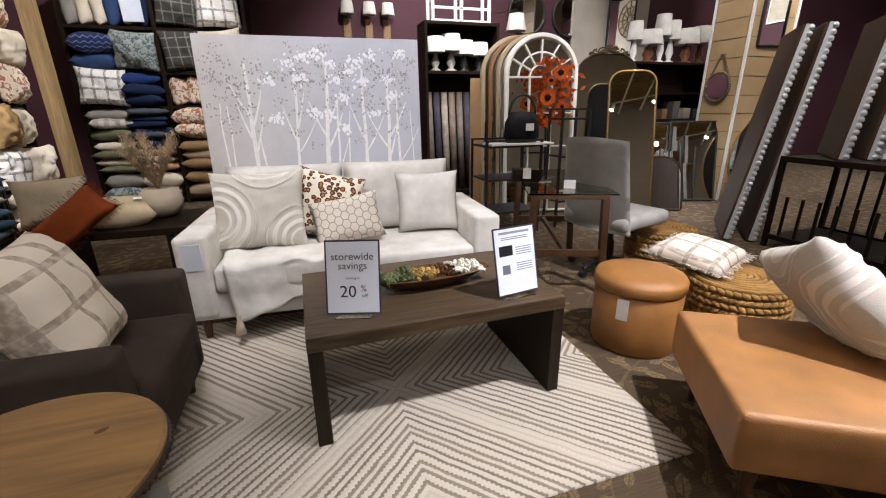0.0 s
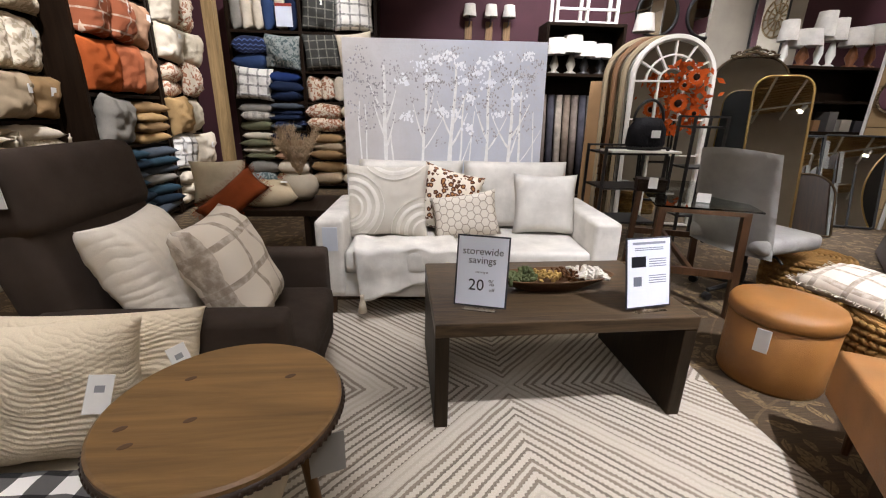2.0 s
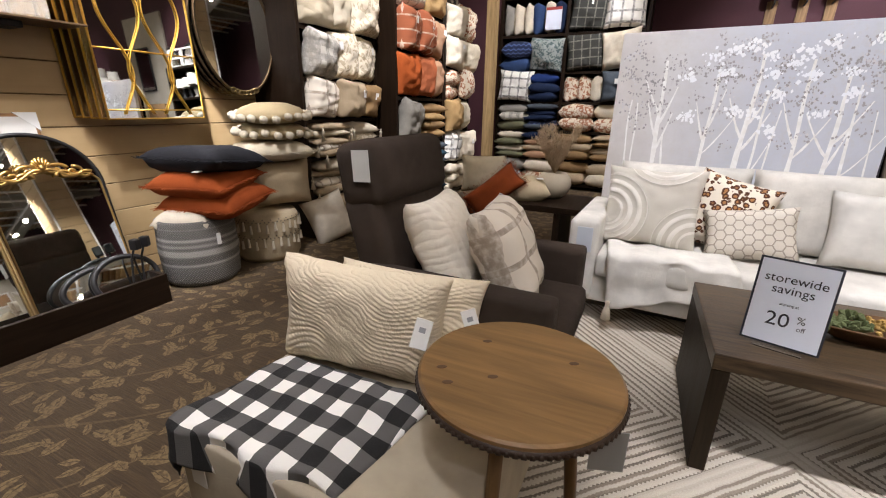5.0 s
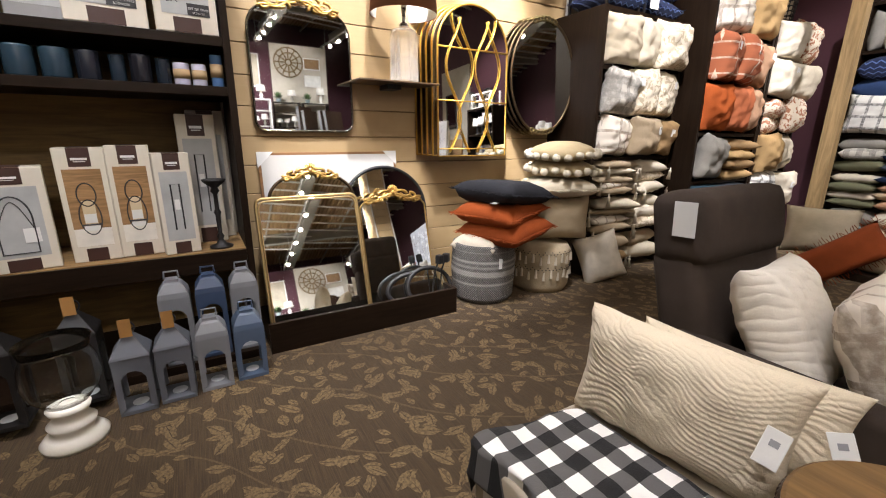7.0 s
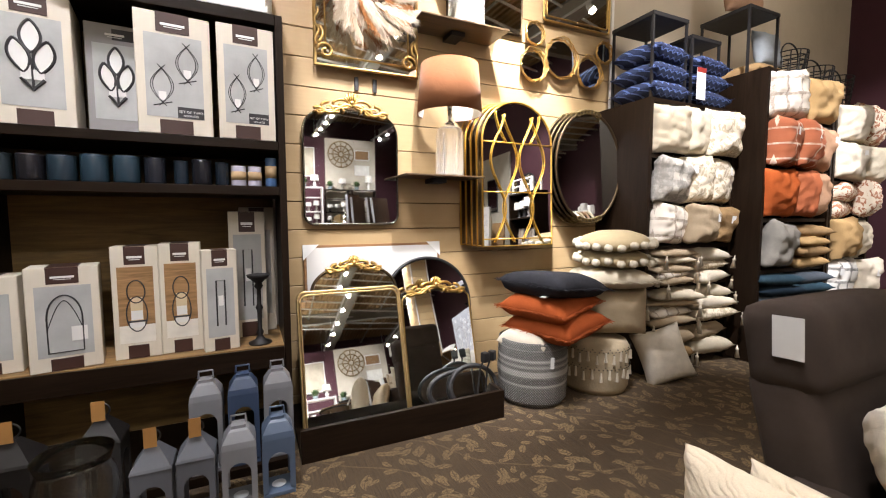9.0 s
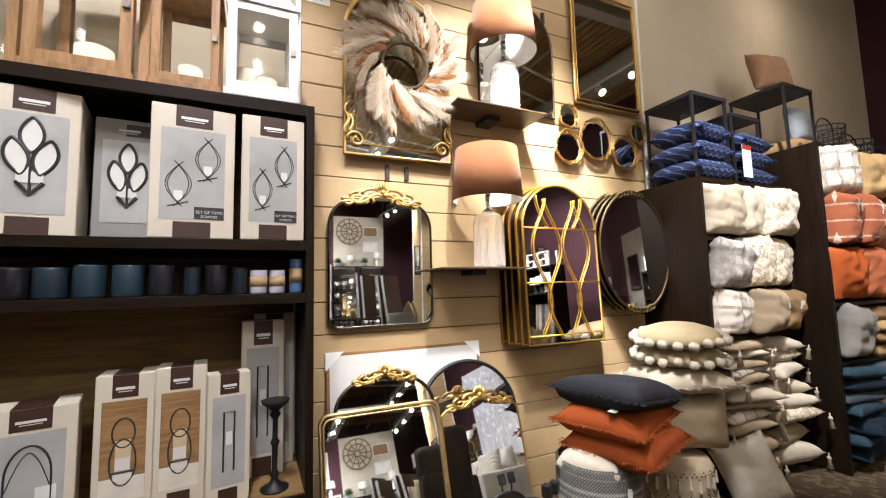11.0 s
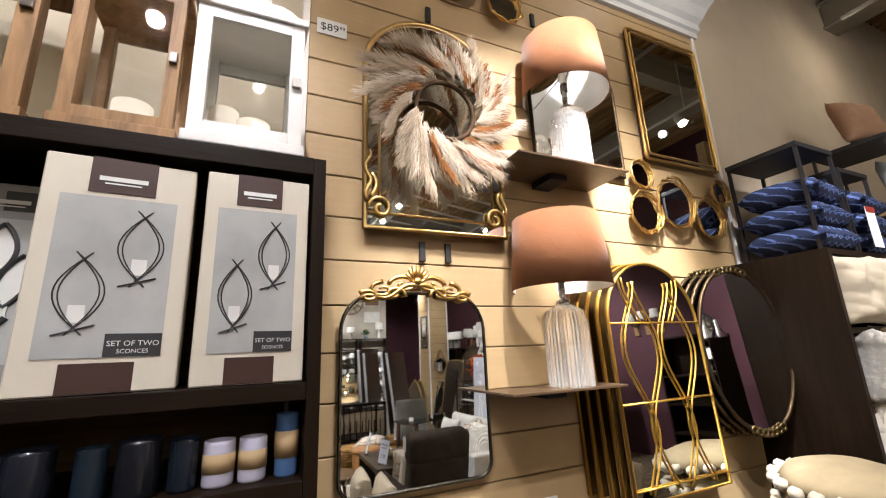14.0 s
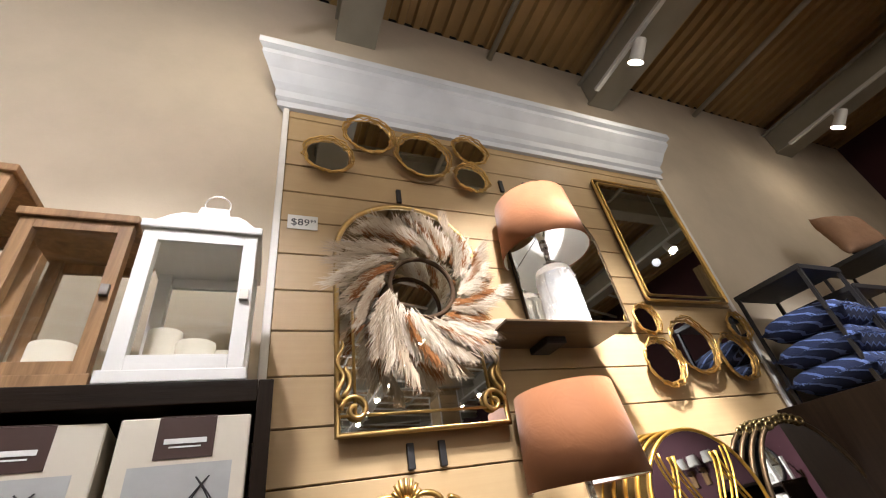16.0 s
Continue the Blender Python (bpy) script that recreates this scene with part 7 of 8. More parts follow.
# ---- far displays ----
def etagere(x0, y0, w, d, h, shelves, label):
    t = thing("metal_rack", label, "rack", pose(x0, y0, 0), "black metal racks")
    for x in (0, w):
        for y in (0, d):
            part("post", box(x - 0.012, y - 0.012, 0, x + 0.012, y + 0.012, h), BLACK, t)
    for z in shelves:
        part("shelf", box(0.013, 0.0, z - 0.02, w - 0.013, d, z, 0.002), BLACK, t)
    for y in (0, d):
        part("top_bar", box(0.013, y - 0.01, h - 0.02, w - 0.013, y + 0.01, h), BLACK, t)


etagere(2.02, 4.42, 0.62, 0.42, 1.0, (0.25, 0.6, 0.94), "black metal display rack holding bags")
etagere(2.92, 4.5, 0.34, 0.26, 1.3, (0.3, 0.8, 1.2), "narrow black metal ladder rack")
alone("white_board", box(2.05, 4.36, 0.945, 2.75, 4.62, 0.965, 0.003), WHITE, "white painted board lying on the rack", "board")
bag = thing("handbag", "black quilted handbag with a white tag on the rack", "bag", pose(2.45, 4.52, 0.966))
part("body", lathe([(0, 0), (0.17, 0), (0.2, 0.06), (0.19, 0.2), (0.13, 0.3), (0, 0.31)], 20, squash=0.5), fabric("17161a", 60, 0.6, 0.4, 0.8), bag, smooth=True)
part("strap", tube([(0.15 * math.cos(a), 0, 0.27 + 0.2 * math.sin(a)) for a in (math.pi * i / 14 for i in range(15))], 0.014, 6), BLACK, bag, smooth=True)
part("tag", box(-0.01, -0.115, 0.12, 0.08, -0.111, 0.19), PAPER, bag, "white price tag")


def window_arch(m, hexa, full):
    t = thing("arched_window_mirror", "tall arched window-pane mirror leaning in a stack", "mirror", m, "arched window mirrors")
    w, h = 0.86, 2.1
    mat = paint(hexa, 0.5, 0.1)
    pts = arch_points(w, h, 0.43, 28)
    part("frame", tube([(x, 0, z + 0.03) for x, z in pts], 0.034, 6, True), mat, t)
    part("glass", outline_solid(pts, 0.004), mirror_mat(), t).matrix_basis = pose(0, 0.02, 0.02)
    if full:
        bm = bmesh.new()
        for x in (-0.14, 0.14):
            tube([(x, 0, 0.02), (x, 0, 1.67)], 0.013, 4, bm=bm)
        for z in (0.45, 0.85, 1.25, 1.67):
            tube([(-0.42, 0, z), (0.42, 0, z)], 0.013, 4, bm=bm)
        for a in (30, 60, 90, 120, 150):
            tube([(0.14 * math.cos(radians(a)), 0, 1.67 + 0.14 * math.sin(radians(a))), (0.42 * math.cos(radians(a)), 0, 1.67 + 0.42 * math.sin(radians(a)))], 0.013, 4, bm=bm)
        for r in (0.14, 0.28):
            tube([(r * math.cos(a), 0, 1.67 + r * math.sin(a)) for a in (math.pi * i / 14 for i in range(15))], 0.013, 4, bm=bm)
        part("muntins", bm, mat, t)


for i, hexa in enumerate(("8a7a60", "6b4c30", "8a7a60", "cfcac0")):
    window_arch(pose(2.86 + 0.07 * i, 5.44 - 0.08 * i, 0.0, -4, 0, -12), hexa, i == 3)


def sunflowers():
    t = thing("flower_garland", "orange artificial sunflower garland with autumn leaves hung on a mirror", "flowers", pose(3.02, 4.98, 1.2, 0, 0, -20))
    rng = random.Random(8)
    bm = bmesh.new()
    leaf = bmesh.new()
    for k in range(150):
        z, x = rng.uniform(-0.1, 0.62), rng.gauss(0, 0.1) + (0.08 if rng.random() > 0.5 else -0.06)
        p = Vector((x + 0.1 * math.sin(z * 5), rng.uniform(-0.06, 0.03), z))
        a, s = rng.uniform(0, 6.28), rng.uniform(0.025, 0.06)
        d, e = Vector((math.cos(a), rng.uniform(-0.6, 0.2), math.sin(a))) * s, Vector((-math.sin(a), 0, math.cos(a))) * s * 0.45
        leaf.faces.new([leaf.verts.new(v) for v in (p - d, p + e, p + d, p - e)])
    for cx, cz, r in ((-0.03, 0.22, 0.1), (0.1, 0.48, 0.09), (0.14, 0.12, 0.06), (0.0, 0.4, 0.06)):
        for i in range(18):
            a = 2 * math.pi * i / 18
            d, e = Vector((math.cos(a), -0.15, math.sin(a))), Vector((-math.sin(a), 0, math.cos(a))) * r * 0.16
            o = Vector((cx, -0.08, cz))
            bm.faces.new([bm.verts.new(v) for v in (o + d * r * 0.3, o + d * r * 0.7 + e, o + d * r, o + d * r * 0.7 - e)])
        part("flower_centre", lathe([(0, 0), (r * 0.36, 0), (r * 0.25, 0.02), (0, 0.025)], 14, m=pose(cx, -0.085, cz, 90)), fabric("2a160c", 200), t, "dark brown centre")
    tagged(part("leaf", leaf, fabric("b04a18", 200), t, "rust and orange leaves"), kind="stuff")
    tagged(part("petal", bm, fabric("c9561c", 200), t, "orange petals"), kind="stuff")


sunflowers()


def floor_mirror(m, w, h, r, mat, label, top=None):
    t = thing("floor_mirror", label, "mirror", m, "floor mirrors")
    pts = round_rect(w, h, r, 8, 0.03) if top is None else top
    part("frame", ring_of(pts, 0.013), mat, t, smooth=True)
    part("back_board", outline_solid(pts, 0.01), BLACK, t).matrix_basis = pose(0, 0.006, 0)
    part("glass", outline_solid(pts, 0.003), mirror_mat(), t).matrix_basis = pose(0, 0.0, 0)
    return t


floor_mirror(pose(3.94, 4.55, 0.02, -13, 0, -24), 0.54, 1.74, 0.16, metal("94794c", 0.4), "tall gold framed floor mirror with rounded top leaning back")
mm = floor_mirror(pose(4.02, 5.2, 0.02, -7, 0, -20), 0.8, 1.95, 0.3, DKBRONZE, "tall dark floor mirror with a carved crest leaning back")
crest(0.5, 0.14, 1.93, mm, DKBRONZE)
floor_mirror(pose(4.60, 4.75, 0.02, -20, 0, -25), 0.6, 0.7, 0.25, DKBRONZE, "low dark framed mirror leaning on the floor display")
for k, (x, y) in enumerate(((5.05, 5.25), (5.25, 5.2), (5.5, 5.1))):
    floor_mirror(pose(x, y, 0.02, -22 + 3 * k, 0, -28), 0.62, 1.12, 0.02, BLACK, "black framed mirror leaning in a row on the floor")
leafpts = [(0.24 * math.sin(math.pi * f) ** 0.8, 1.2 * f) for f in (i / 14 for i in range(15))] + [(-0.24 * math.sin(math.pi * f) ** 0.8, 1.2 * f) for f in (1 - i / 14 for i in range(1, 14))]
for k in range(2):
    floor_mirror(pose(5.88 - 0.10 * k, 4.40 + 0.1 * k, 0.02, -10, 0, -38), 0, 0, 0, BRASS, "leaf shaped floor mirror in a thin gold frame", leafpts)


def column():
    x0, y0, w, d, h = 5.91, 5.0, 0.76, 0.56, HIGH - 0.6
    t = structure("column", box(x0, y0, 0, x0 + w, y0 + d, h), paint("7d6a4c", 0.6), "square column clad in tan boards")
    mat = slat_wall_mat()
    for k in range(int(h / 0.24)):
        part("plank", box(x0 - 0.015, y0 + 0.03, k * 0.24 + 0.006, x0 - 0.001, y0 + d - 0.03, k * 0.24 + 0.234), mat, t)
        part("plank", box(x0 + 0.03, y0 - 0.015, k * 0.24 + 0.006, x0 + w - 0.03, y0 - 0.001, k * 0.24 + 0.234), mat, t)
    for x, y in ((x0 - 0.02, y0 - 0.02), (x0 + w - 0.01, y0 - 0.02), (x0 - 0.02, y0 + d - 0.01)):
        part("corner_trim", box(x, y, 0, x + 0.03, y + 0.03, h), WHITE, t, "white corner trim")


column()
rm = thing("round_rope_mirror", "round mirror in a beaded frame hung by a rope loop", "mirror", pose(5.89, 5.3, 1.56, 0, 0, -90))
part("glass", lathe([(0, 0), (0.17, 0), (0.17, 0.005), (0, 0.005)], 32, m=pose(0, -0.01, 0, 90)), mirror_mat(), rm)
bm = bmesh.new()
for i in range(36):
    a = 2 * math.pi * i / 36
    bmesh.ops.create_icosphere(bm, subdivisions=1, radius=0.018, matrix=pose(0.19 * math.cos(a), -0.015, 0.19 * math.sin(a)))
part("bead_frame", bm, wood("7d6a50", 0.6, "x"), rm, "wooden bead frame", smooth=True)
part("rope", tube([(-0.15, -0.012, 0.12), (-0.02, -0.012, 0.42), (0.02, -0.012, 0.42), (0.15, -0.012, 0.12)], 0.014, 6), wood("7d6a50", 0.6, "x"), rm)
mirror(pose(6.26, 4.975, 2.05, 0, 0, 0), round_rect(0.42, 0.9, 0.01, 3), BLACK, "black framed rectangular mirror hung on the column", 0.02)


def slat_rack():
    t = thing("display_rack", "long dark wooden rack with upright slats holding framed mirrors", "rack", pose(4.45, 1.5, 0))
    w, d, h = 0.8, 1.75, 0.86
    for x in (0, w - 0.04):
        for y in (0, d - 0.04):
            part("post", box(x, y, 0, x + 0.04, y + 0.04, h, 0.003), DARKZ, t)
        part("rail", box(x, 0.041, 0.08, x + 0.04, d - 0.041, 0.13, 0.003), DARK, t)
        part("rail", box(x, 0.041, h - 0.05, x + 0.04, d - 0.041, h, 0.003), DARK, t)
        for k in range(12):
            y = 0.12 + k * 0.135
            part("slat", box(x + 0.012, y, 0.131, x + 0.028, y + 0.022, h - 0.051 if x else 0.5), DARKZ, t)
    part("deck", box(0.041, 0.0, 0.09, w - 0.041, d, 0.11), DARK, t)
    part("top", box(0.041, 0.0, h - 0.03, w - 0.041, d, h - 0.005), DARK, t)


slat_rack()


def beaded_frame(m, h, w, label):
    """A deep white frame with a scalloped beaded edge, seen edge on."""
    t = thing("framed_mirror", label, "mirror", m, "white beaded frames")
    part("back_board", box(-w / 2, 0.0, 0, w / 2, 0.05, h, 0.003), wood("4a3424", 0.6, "z"), t, "brown back board")
    part("glass", box(-w / 2 + 0.05, -0.012, 0.05, w / 2 - 0.05, -0.008, h - 0.05), mirror_mat(), t)
    for x in (-w / 2, w / 2 - 0.05):
        part("frame_side", box(x, -0.02, 0, x + 0.05, -0.001, h, 0.004), paint("b9bcc0", 0.5), t)
    for z in (0, h - 0.05):
        part("frame_end", box(-w / 2 + 0.051, -0.02, z, w / 2 - 0.051, -0.001, z + 0.05, 0.004), paint("b9bcc0", 0.5), t)
    for x in (-w / 2 - 0.014, w / 2 + 0.001):
        part("edge_strip", box(x, -0.018, 0.0, x + 0.013, 0.03, h, 0.003), paint("c6c8ca", 0.5), t, "white painted edge")
    n = int(h / 0.05)
    for x in (-w / 2, w / 2):
        bm = bmesh.new()
        for i in range(n):
            bmesh.ops.create_icosphere(bm, subdivisions=1, radius=0.03, matrix=pose(x, -0.012, (i + 0.5) * h / n))
        part("beading", bm, paint("c6c8ca", 0.5), t, "white beaded edge", smooth=True)


beaded_frame(pose(4.55, 3.75, 0.02, 0, 0, 46) @ pose(0, 0, 0, 8), 1.95, 0.8, "tall white beaded mirror frame leaning steeply")
beaded_frame(pose(4.72, 3.62, 0.02, 0, 0, 46) @ pose(0, 0, 0, 6.5), 1.95, 0.8, "tall white beaded mirror frame leaning steeply")
beaded_frame(pose(4.80, 3.05, 0.862, 0, 0, 44) @ pose(0, 0, 0, 5), 1.1, 0.6, "white beaded mirror frame standing on the rack")
beaded_frame(pose(4.98, 2.95, 0.862, 0, 0, 44) @ pose(0, 0, 0, 4), 1.2, 0.6, "white beaded mirror frame standing on the rack")
floor_mirror(pose(4.82, 2.55, 0.861, -8, 0, -85), 0.5, 0.66, 0.24, SILVER, "silver oval mirror standing on the rack")


def small_lamp(x, y, z, r, h, base, label, shade="cfcac0"):
    t = thing("table_lamp", label, "lamp", pose(x, y, z), "shelf lamps")
    part("base", lathe([(0, 0), (r * 0.5, 0), (r * 0.52, 0.02), (r * 0.2, 0.05), (r * 0.42, h * 0.25), (r * 0.2, h * 0.5), (0.012, h * 0.55), (0, h * 0.6)], 18), base, t, smooth=True)
    part("shade", lathe([(r, h * 0.55), (r * 0.82, h), (r * 0.8, h), (r * 0.98, h * 0.55), (r, h * 0.55)], 28), fabric(shade, 500), t, "white drum shade", smooth=True)


def back_shelf(x0, x1, y0, top, levels, label, depth=0.42):
    t = thing("display_shelf", label, "shelf", pose(0, 0, 0), "back display shelves")
    part("side_panel", box(x0, y0, 0, x0 + 0.04, y0 + depth, top, 0.003), DARKZ, t)
    part("side_panel", box(x1 - 0.04, y0, 0, x1, y0 + depth, top, 0.003), DARKZ, t)
    part("back_panel", box(x0 + 0.041, y0 + depth - 0.02, 0, x1 - 0.041, y0 + depth, top), DARKZ, t)
    for z in levels:
        part("shelf", box(x0 + 0.041, y0, z - 0.04, x1 - 0.041, y0 + depth - 0.021, z, 0.003), DARK, t)


back_shelf(1.98, 3.1, 6.6, 2.47, (0.1, 1.83, 2.469), "dark wooden shelf with lamps above rolled rugs")
LB = paint("8a8478", 0.4)
for x, r, h in ((2.18, 0.15, 0.46), (2.42, 0.16, 0.5), (2.62, 0.16, 0.42), (2.86, 0.15, 0.4)):
    small_lamp(x, 6.78, 1.831, r, h, LB if x < 2.5 else BLACK, "small table lamp with a white shade on the back shelf")
for k in range(8):
    alone("rolled_rug", tube([(2.1 + 0.12 * k, 6.72, 0.101), (2.08 + 0.12 * k, 6.84, 1.55)], 0.05, 12), fabric(("6b6058", "3c3a40", "8c8276", "77695c")[k % 4], 120, 0.95, 0.5), "rolled grey rug standing upright in the shelf", "rug", group="rolled rugs", smooth=True)
crate = thing("white_crate", "white slatted display crate with a white candle on the shelf", "crate", pose(2.1, 6.65, 2.47))
for x in (0, 0.42, 0.84):
    part("post", box(x, 0, 0, x + 0.04, 0.04, 0.36), WHITE, crate)
    part("post", box(x, 0.26, 0, x + 0.04, 0.3, 0.36), WHITE, crate)
for z in (0.0, 0.16, 0.33):
    part("rail", box(0.041, 0.0, z, 0.839, 0.03, z + 0.03), WHITE, crate)
cb = alone("cardboard_sheet", box(0, 0, 0, 0.42, 0.05, 1.7, 0.003), paint("8a6a45", 0.8, 0.12), "tall sheet of brown cardboard leaning behind the desk", "cardboard", pose(2.38, 5.86, 0, -5, 0, -20))
back_shelf(5.05, 7.3, 6.7, 2.03, (0.1, 0.6, 1.1, 1.55, 2.029), "dark wooden shelf with plants, lamps and boxes")
for x, r, h, tall in ((5.7, 0.13, 0.62, 1), (6.0, 0.22, 0.5, 0), (6.25, 0.14, 0.75, 1), (6.45, 0.15, 0.66, 1), (6.8, 0.2, 0.55, 0), (7.1, 0.17, 0.6, 0)):
    small_lamp(x, 6.88, 2.03, r, h, WHITE if tall else wood("7a4a2a", 0.5, "z"), "table lamp with a white drum shade on the back shelf")
rng = random.Random(31)
for z in (0.101, 0.601, 1.101):
    for k in range(9):
        x = 5.2 + k * 0.23
        w, h = rng.uniform(0.1, 0.2), rng.uniform(0.12, 0.34)
        alone("boxed_item", box(x, 6.74, z, x + w, 6.98, z + h, 0.004), paint(rng.choice(("b9b2a4", "3a3a40", "7a5a3a", "8d8a84", "54504c")), 0.6, 0.2), "small boxed item standing on the back shelf", "box", group="boxed items")


def plant(x, y, z):
    t = thing("potted_plant", "artificial green plant with white blooms in a pot", "plant", pose(x, y, z))
    part("pot", lathe([(0, 0), (0.07, 0), (0.09, 0.12), (0.08, 0.12), (0, 0.11)], 20), paint("7d8a8a", 0.4), t, smooth=True)
    bm, rg = bmesh.new(), random.Random(4)
    for k in range(160):
        a, e = rg.uniform(0, 6.28), rg.uniform(0.2, 1.5)
        l = rg.uniform(0.1, 0.26)
        o = Vector((0, 0, 0.12))
        d = Vector((math.cos(a) * math.cos(e), math.sin(a) * math.cos(e), math.sin(e)))
        s = Vector((-math.sin(a), math.cos(a), 0)) * l * 0.13
        bm.faces.new([bm.verts.new(v) for v in (o + d * l * 0.4, o + d * l * 0.7 + s, o + d * l, o + d * l * 0.7 - s)])
    tagged(part("leaf", bm, paint("4c6638", 0.6, 0.3), t, "green leaves"), kind="stuff")


plant(5.75, 6.82, 1.551)
back_shelf(7.7, 8.95, 6.7, 2.03, (0.1, 0.6, 1.1, 1.55, 2.029), "dark wooden shelf with lamps along the back wall")
for x in (7.85, 8.1, 8.4, 8.7):
    small_lamp(x, 6.88, 2.03, 0.2, 0.55, paint("6a665e", 0.4), "table lamp with a pale drum shade on the back shelf")
structure("wall_panel", box(5.3, Y1 - 0.06, 0, 7.0, Y1 - 0.005, 4.2), paint("a39a8c", 0.8), "pale painted panel on the back wall")
for x, z, r in ((4.35, 2.95, 0.36), (5.25, 2.95, 0.36)):
    mirror(pose(x, Y1 - 0.02, z - r, 0, 0, 0), [(r * math.cos(a), r + r * math.sin(a)) for a in (2 * math.pi * i / 36 for i in range(36))], BLACK, "round black framed mirror hung on the back wall", 0.03)
mirror(pose(6.35, 8.1, 2.3), round_rect(0.6, 1.1, 0.02, 3), BLACK, "black window-pane mirror hung on the pale wall panel", 0.02)
for x in (1.1, 1.45, 1.75):
    w = thing("wall_sconce", "wooden wall sconce with a small white shade", "lamp", pose(x, Y1 - 0.005, 2.45), "wall sconces")
    part("back_plate", box(-0.06, -0.03, 0, 0.06, 0, 0.28, 0.004), wood("8a6a45", 0.5, "z"), w)
    part("arm", tube([(0, -0.03, 0.2), (0, -0.16, 0.22), (0, -0.16, 0.34)], 0.01, 6), BLACK, w)
    part("shade", lathe([(0.11, 0.32), (0.085, 0.5), (0.083, 0.5), (0.107, 0.32), (0.11, 0.32)], 20, m=pose(0, -0.16, 0)), fabric("cfcac0", 500), w, smooth=True)
arm = thing("swing_arm_lamp", "long jointed brown wall lamp with a white shade", "lamp", pose(3.6, Y1 - 0.005, 2.6))
part("back_plate", box(-0.05, -0.03, -0.1, 0.05, 0, 0.1, 0.004), DKBRONZE, arm)
part("arm", tube([(0, -0.03, 0), (-0.15, -0.25, 0.25), (0.3, -0.5, 0.3)], 0.012, 6), DKBRONZE, arm)
part("shade", lathe([(0.17, 0.02), (0.13, 0.28), (0.128, 0.28), (0.167, 0.02), (0.17, 0.02)], 24, m=pose(0.3, -0.5, -0.05)), fabric("cfcac0", 500), arm, smooth=True)
pillow(lying(-0.15, 7.86, 3.06, 8) @ pose(0, 0, -0.2), IVORY, "small ivory cushion lying on top of the cubby", 0.5, 0.34, 0.16, 2)
back_shelf(-0.36, 0.9, 7.6, 2.3, (0.1, 0.6, 1.1, 1.6, 2.299), "dark wooden shelf along the burgundy back wall")


# ---- track lights ----
def track_head(x, y, z, tx, ty):
    t = thing("track_light", "white track spotlight hanging from the ceiling track", "spotlight", pose(x, y, z), "track spotlights")
    turn = look((0, 0, -0.12), (tx - x, ty - y, 0.8 - z))
    part("stem", tube([(0, 0, 0), (0, 0, -0.06)], 0.012, 8), paint("c9c6c0", 0.4), t)
    can = part("can", lathe([(0.0, 0.1), (0.045, 0.1), (0.05, 0.08), (0.055, -0.08), (0.06, -0.085), (0.052, -0.08), (0.0, -0.07)], 18), paint("c9c6c0", 0.4), t, smooth=True)
    can.matrix_basis = turn
    part("lens", lathe([(0, -0.082), (0.058, -0.087)], 18), glow("fff2e0", 120.0), t).matrix_basis = turn


for y in (0.2, 3.0, 5.8, -3.0):
    tr = alone("light_track", box(X0 + 0.3, y - 0.02, 5.18, X1 - 0.3, y + 0.02, 5.21), paint("c9c6c0", 0.4), "long white ceiling light track", "track", group="light tracks")
    for x in (-2.0, 2.0, 6.0, 10.0, 13.0):
        part("hanger", tube([(x, y, 5.2), (x, y, HIGH + 0.03)], 0.006, 6), paint("c9c6c0", 0.4), tr)
    for x in (-2.9, -1.9, -0.9, 0.3, 1.5, 2.7, 3.9, 5.1, 6.3, 7.5, 8.7, 9.9, 11.1, 12.3, 13.3):
        track_head(x, y, 5.181, x - 3.2 + 0.9 * math.sin(x * 3), y + 0.9 * math.cos(x * 5))
for k in range(18):
    x = -3.0 + k * 0.7
    alone("roof_brace", tube([(x, Y0, HIGH - 0.24), (x + 4.0, Y1, HIGH - 0.24)], 0.03, 6), paint("d8d3c6", 0.5), "thin pale diagonal roof brace", "brace", group="roof braces")


# ---- east side, seen in the mirrors ----
structure("partition_1", box(10.2, Y0, 0, 10.35, 3.0, 4.5), BURGUNDY, "dark burgundy painted partition wall")
structure("partition_2", box(10.2, 3.002, 0, 10.35, 5.0, 4.5), paint("b3aa9a", 0.8), "cream painted partition wall")


def white_shelf(x0, y0, mat, words):
    t = thing("white_bookcase" if mat == WHITE else "dark_bookcase", words + " open bookcase with decor by the far wall", "bookcase", pose(x0, y0, 0), "white bookcases")
    for y in (0.0, 0.92):
        part("side_panel", box(0, y, 0, 0.36, y + 0.04, 2.5), mat, t)
    for z in (0.1, 0.6, 1.1, 1.6, 2.1, 2.46):
        part("shelf", box(0, 0.041, z, 0.36, 0.919, z + 0.035), mat, t)


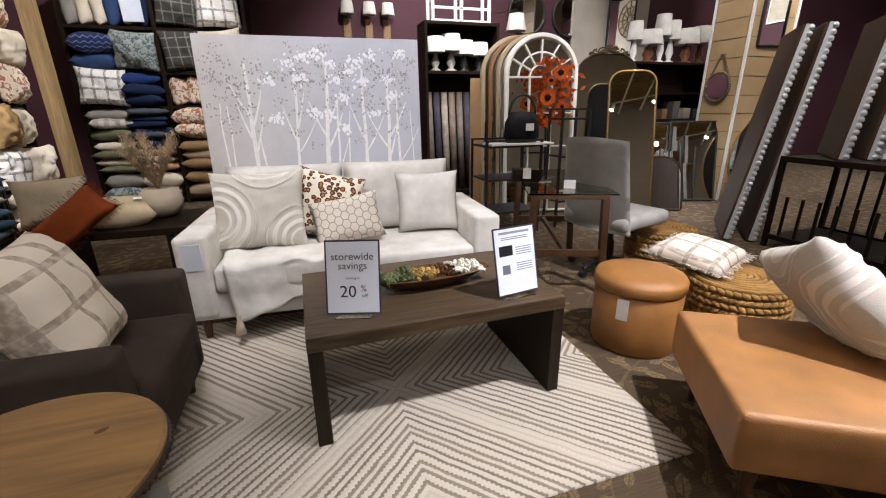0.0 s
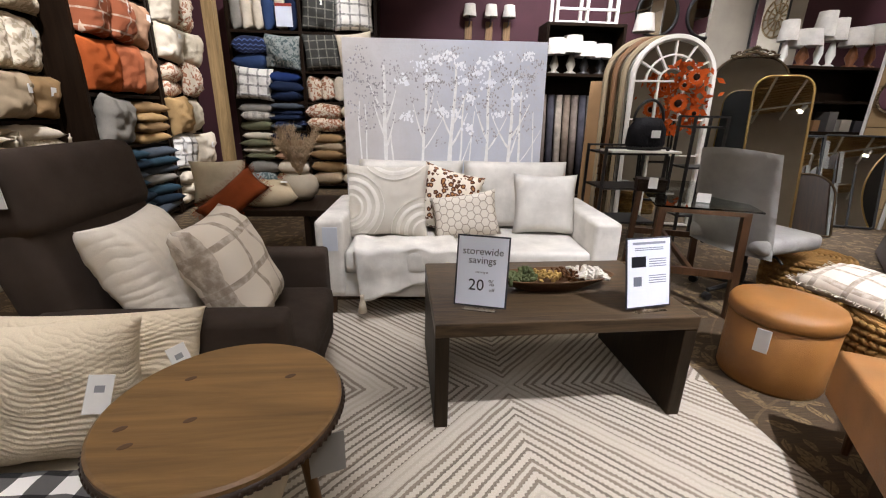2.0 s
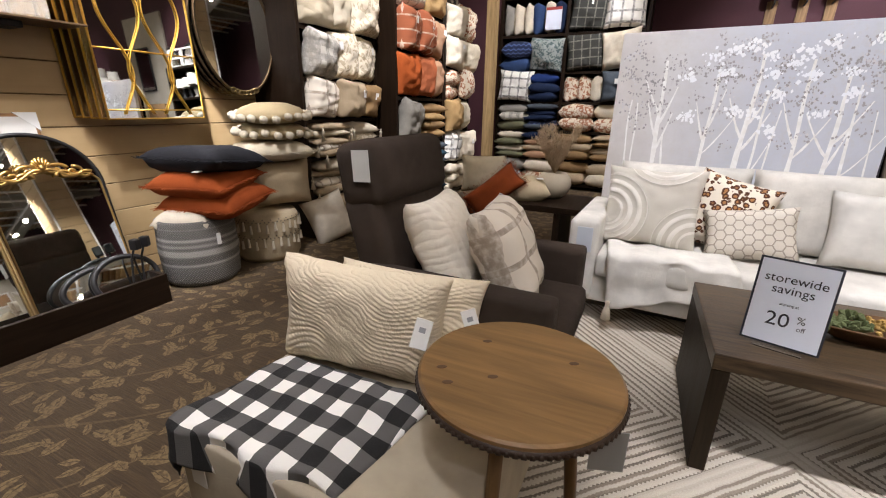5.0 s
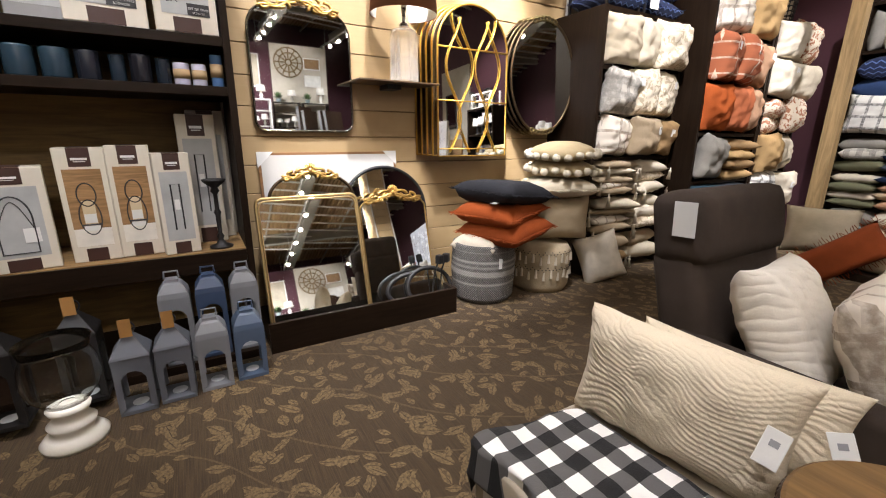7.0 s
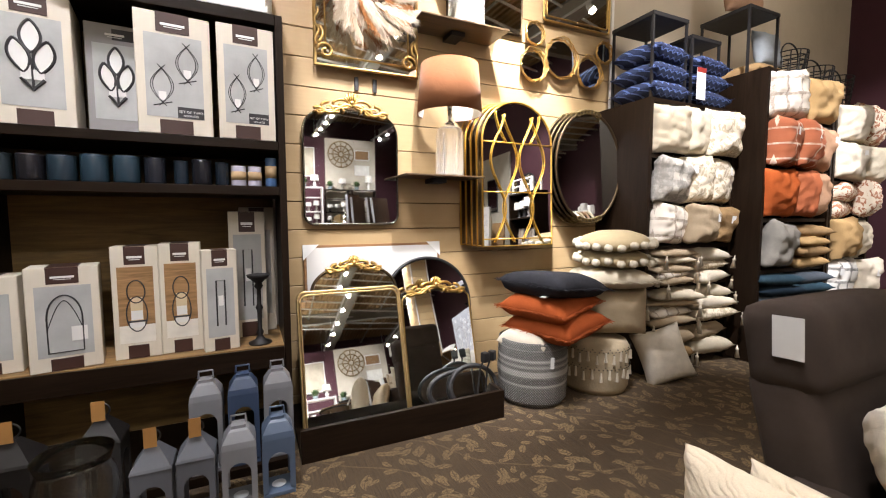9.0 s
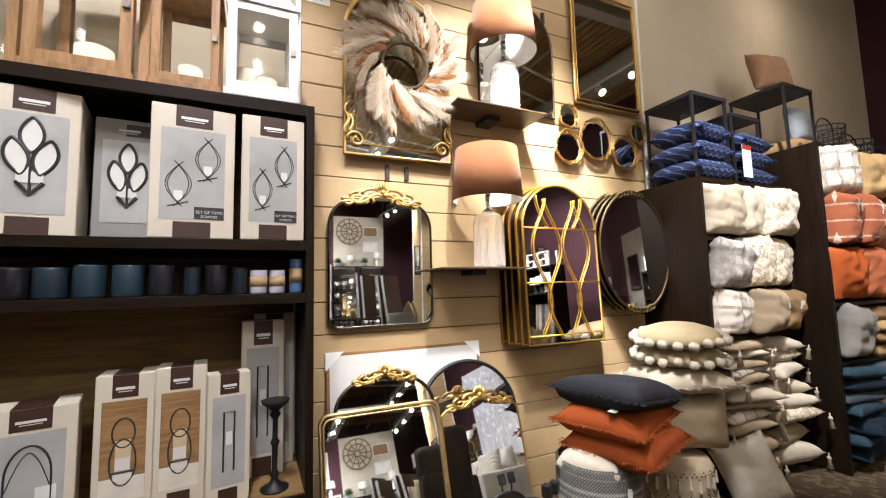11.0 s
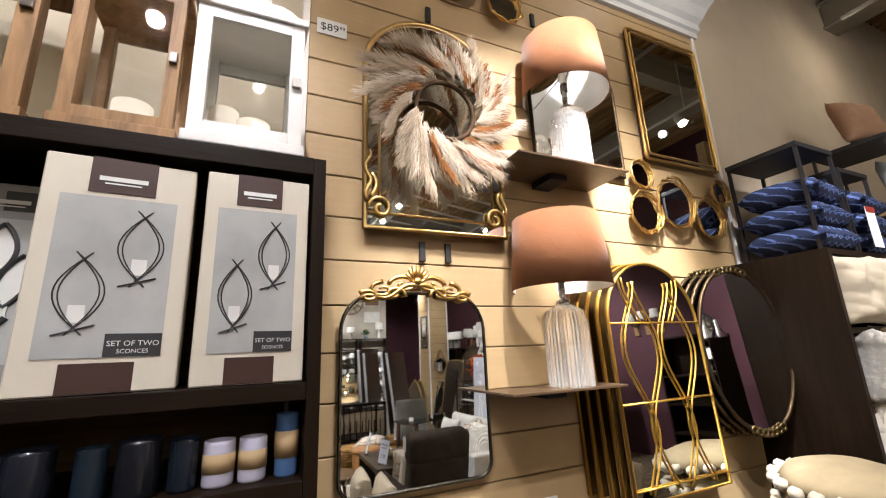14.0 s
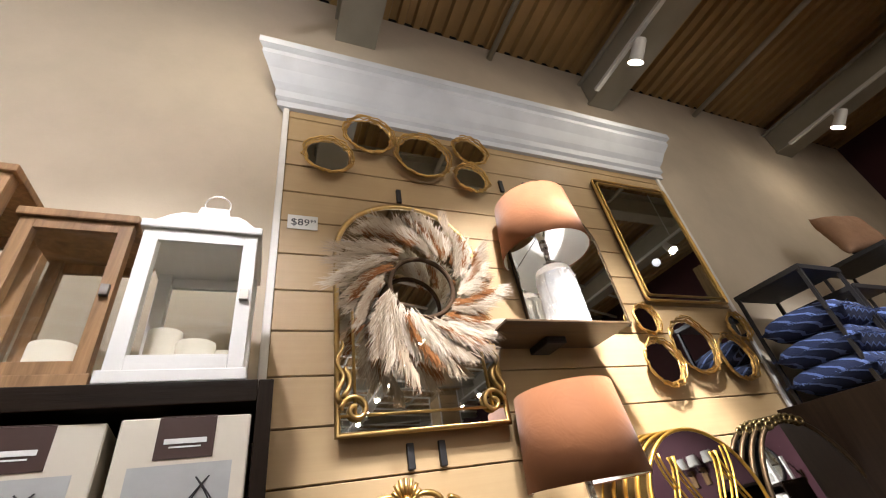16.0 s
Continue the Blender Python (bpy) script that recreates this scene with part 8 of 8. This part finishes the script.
BOOKCASES = [(8.62, y) for y in (-2.2, -1.1, 0.6, 1.7)] + [(9.75, y) for y in (2.9, 3.95)]
for k, (x0, y0) in enumerate(BOOKCASES):
    white_shelf(x0, y0, WHITE if k % 3 == 0 else DARKZ, "white painted" if k % 3 == 0 else "dark wooden")
rng = random.Random(77)
for x0, y0 in BOOKCASES:
    plant(x0 + 0.2, y0 + rng.uniform(0.2, 0.4), 2.496)
    small_lamp(x0 + 0.18, y0 + 0.7, 2.496, 0.15, rng.uniform(0.4, 0.6), rng.choice((LB, BLACK, WHITE)), "table lamp with a pale shade on top of a white bookcase")
    for z in (0.136, 0.636, 1.136, 1.636):
        for k in range(3):
            small_lamp(x0 + 0.16, y0 + 0.2 + 0.27 * k, z, 0.11, rng.uniform(0.28, 0.42), rng.choice((LB, BLACK, WHITE)), "small decor lamp on a white bookcase")
for y, z, w, h, hexa in ((-2.6, 3.0, 0.9, 1.2, "c9c4b8"), (-1.2, 3.1, 0.7, 0.9, "8d98a0"), (0.9, 3.2, 1.0, 0.8, "d4cfc4"), (2.2, 3.0, 0.8, 1.1, "a59a86"), (4.45, 3.7, 0.6, 0.4, "8a6a45"), (4.45, 3.1, 0.6, 0.4, "e0ddd6")):
    pic = thing("framed_print", "framed pale abstract print hung on the partition wall", "picture", pose(10.196, y, z, 0, 0, -90), "framed prints")
    part("print", box(-w / 2 + 0.03, -0.02, 0.03, w / 2 - 0.03, -0.001, h - 0.03), paint(hexa, 0.7, 0.25), pic)
    for s in (-w / 2, w / 2 - 0.03):
        part("frame_side", box(s, -0.035, 0, s + 0.03, -0.001, h), WHITE, pic)
    for s in (0.0, h - 0.03):
        part("frame_rail", box(-w / 2 + 0.031, -0.035, s, w / 2 - 0.031, -0.001, s + 0.03), WHITE, pic)
for y, z, r in ((-0.1, 3.3, 0.42), (3.62, 3.9, 0.5)):
    bm = bmesh.new()
    for a in range(12):
        c, s = math.cos(radians(30 * a)), math.sin(radians(30 * a))
        tube([(10.15, y + 0.2 * r * c, z + 0.2 * r * s), (10.15, y + r * c, z + r * s)], 0.02, 6, bm=bm)
    for q in (0.2, 0.65, 1.0):
        tube([(10.15, y + q * r * math.cos(a), z + q * r * math.sin(a)) for a in (2 * math.pi * i / 32 for i in range(32))], 0.022, 6, True, bm)
    alone("wall_medallion", bm, wood("8a7350", 0.6, "z"), "round wooden wheel decoration hung on the partition wall", "wall decor", group="wall medallions")
for dy in (0.0, 0.07):
    hk = thing("display_hook", "black metal display hook lying among the mirrors", "hook", pose(-2.99, 1.70 + dy, 0.20, 0, 0, 20 + 200 * dy))
    part("stem", tube([(0, 0, -0.14), (0, 0.04, 0.12), (0.02, 0.06, 0.2)], 0.007, 6), BLACK, hk)
    part("tip", box(0.0, 0.04, 0.18, 0.05, 0.09, 0.25, 0.01), BLACK, hk)
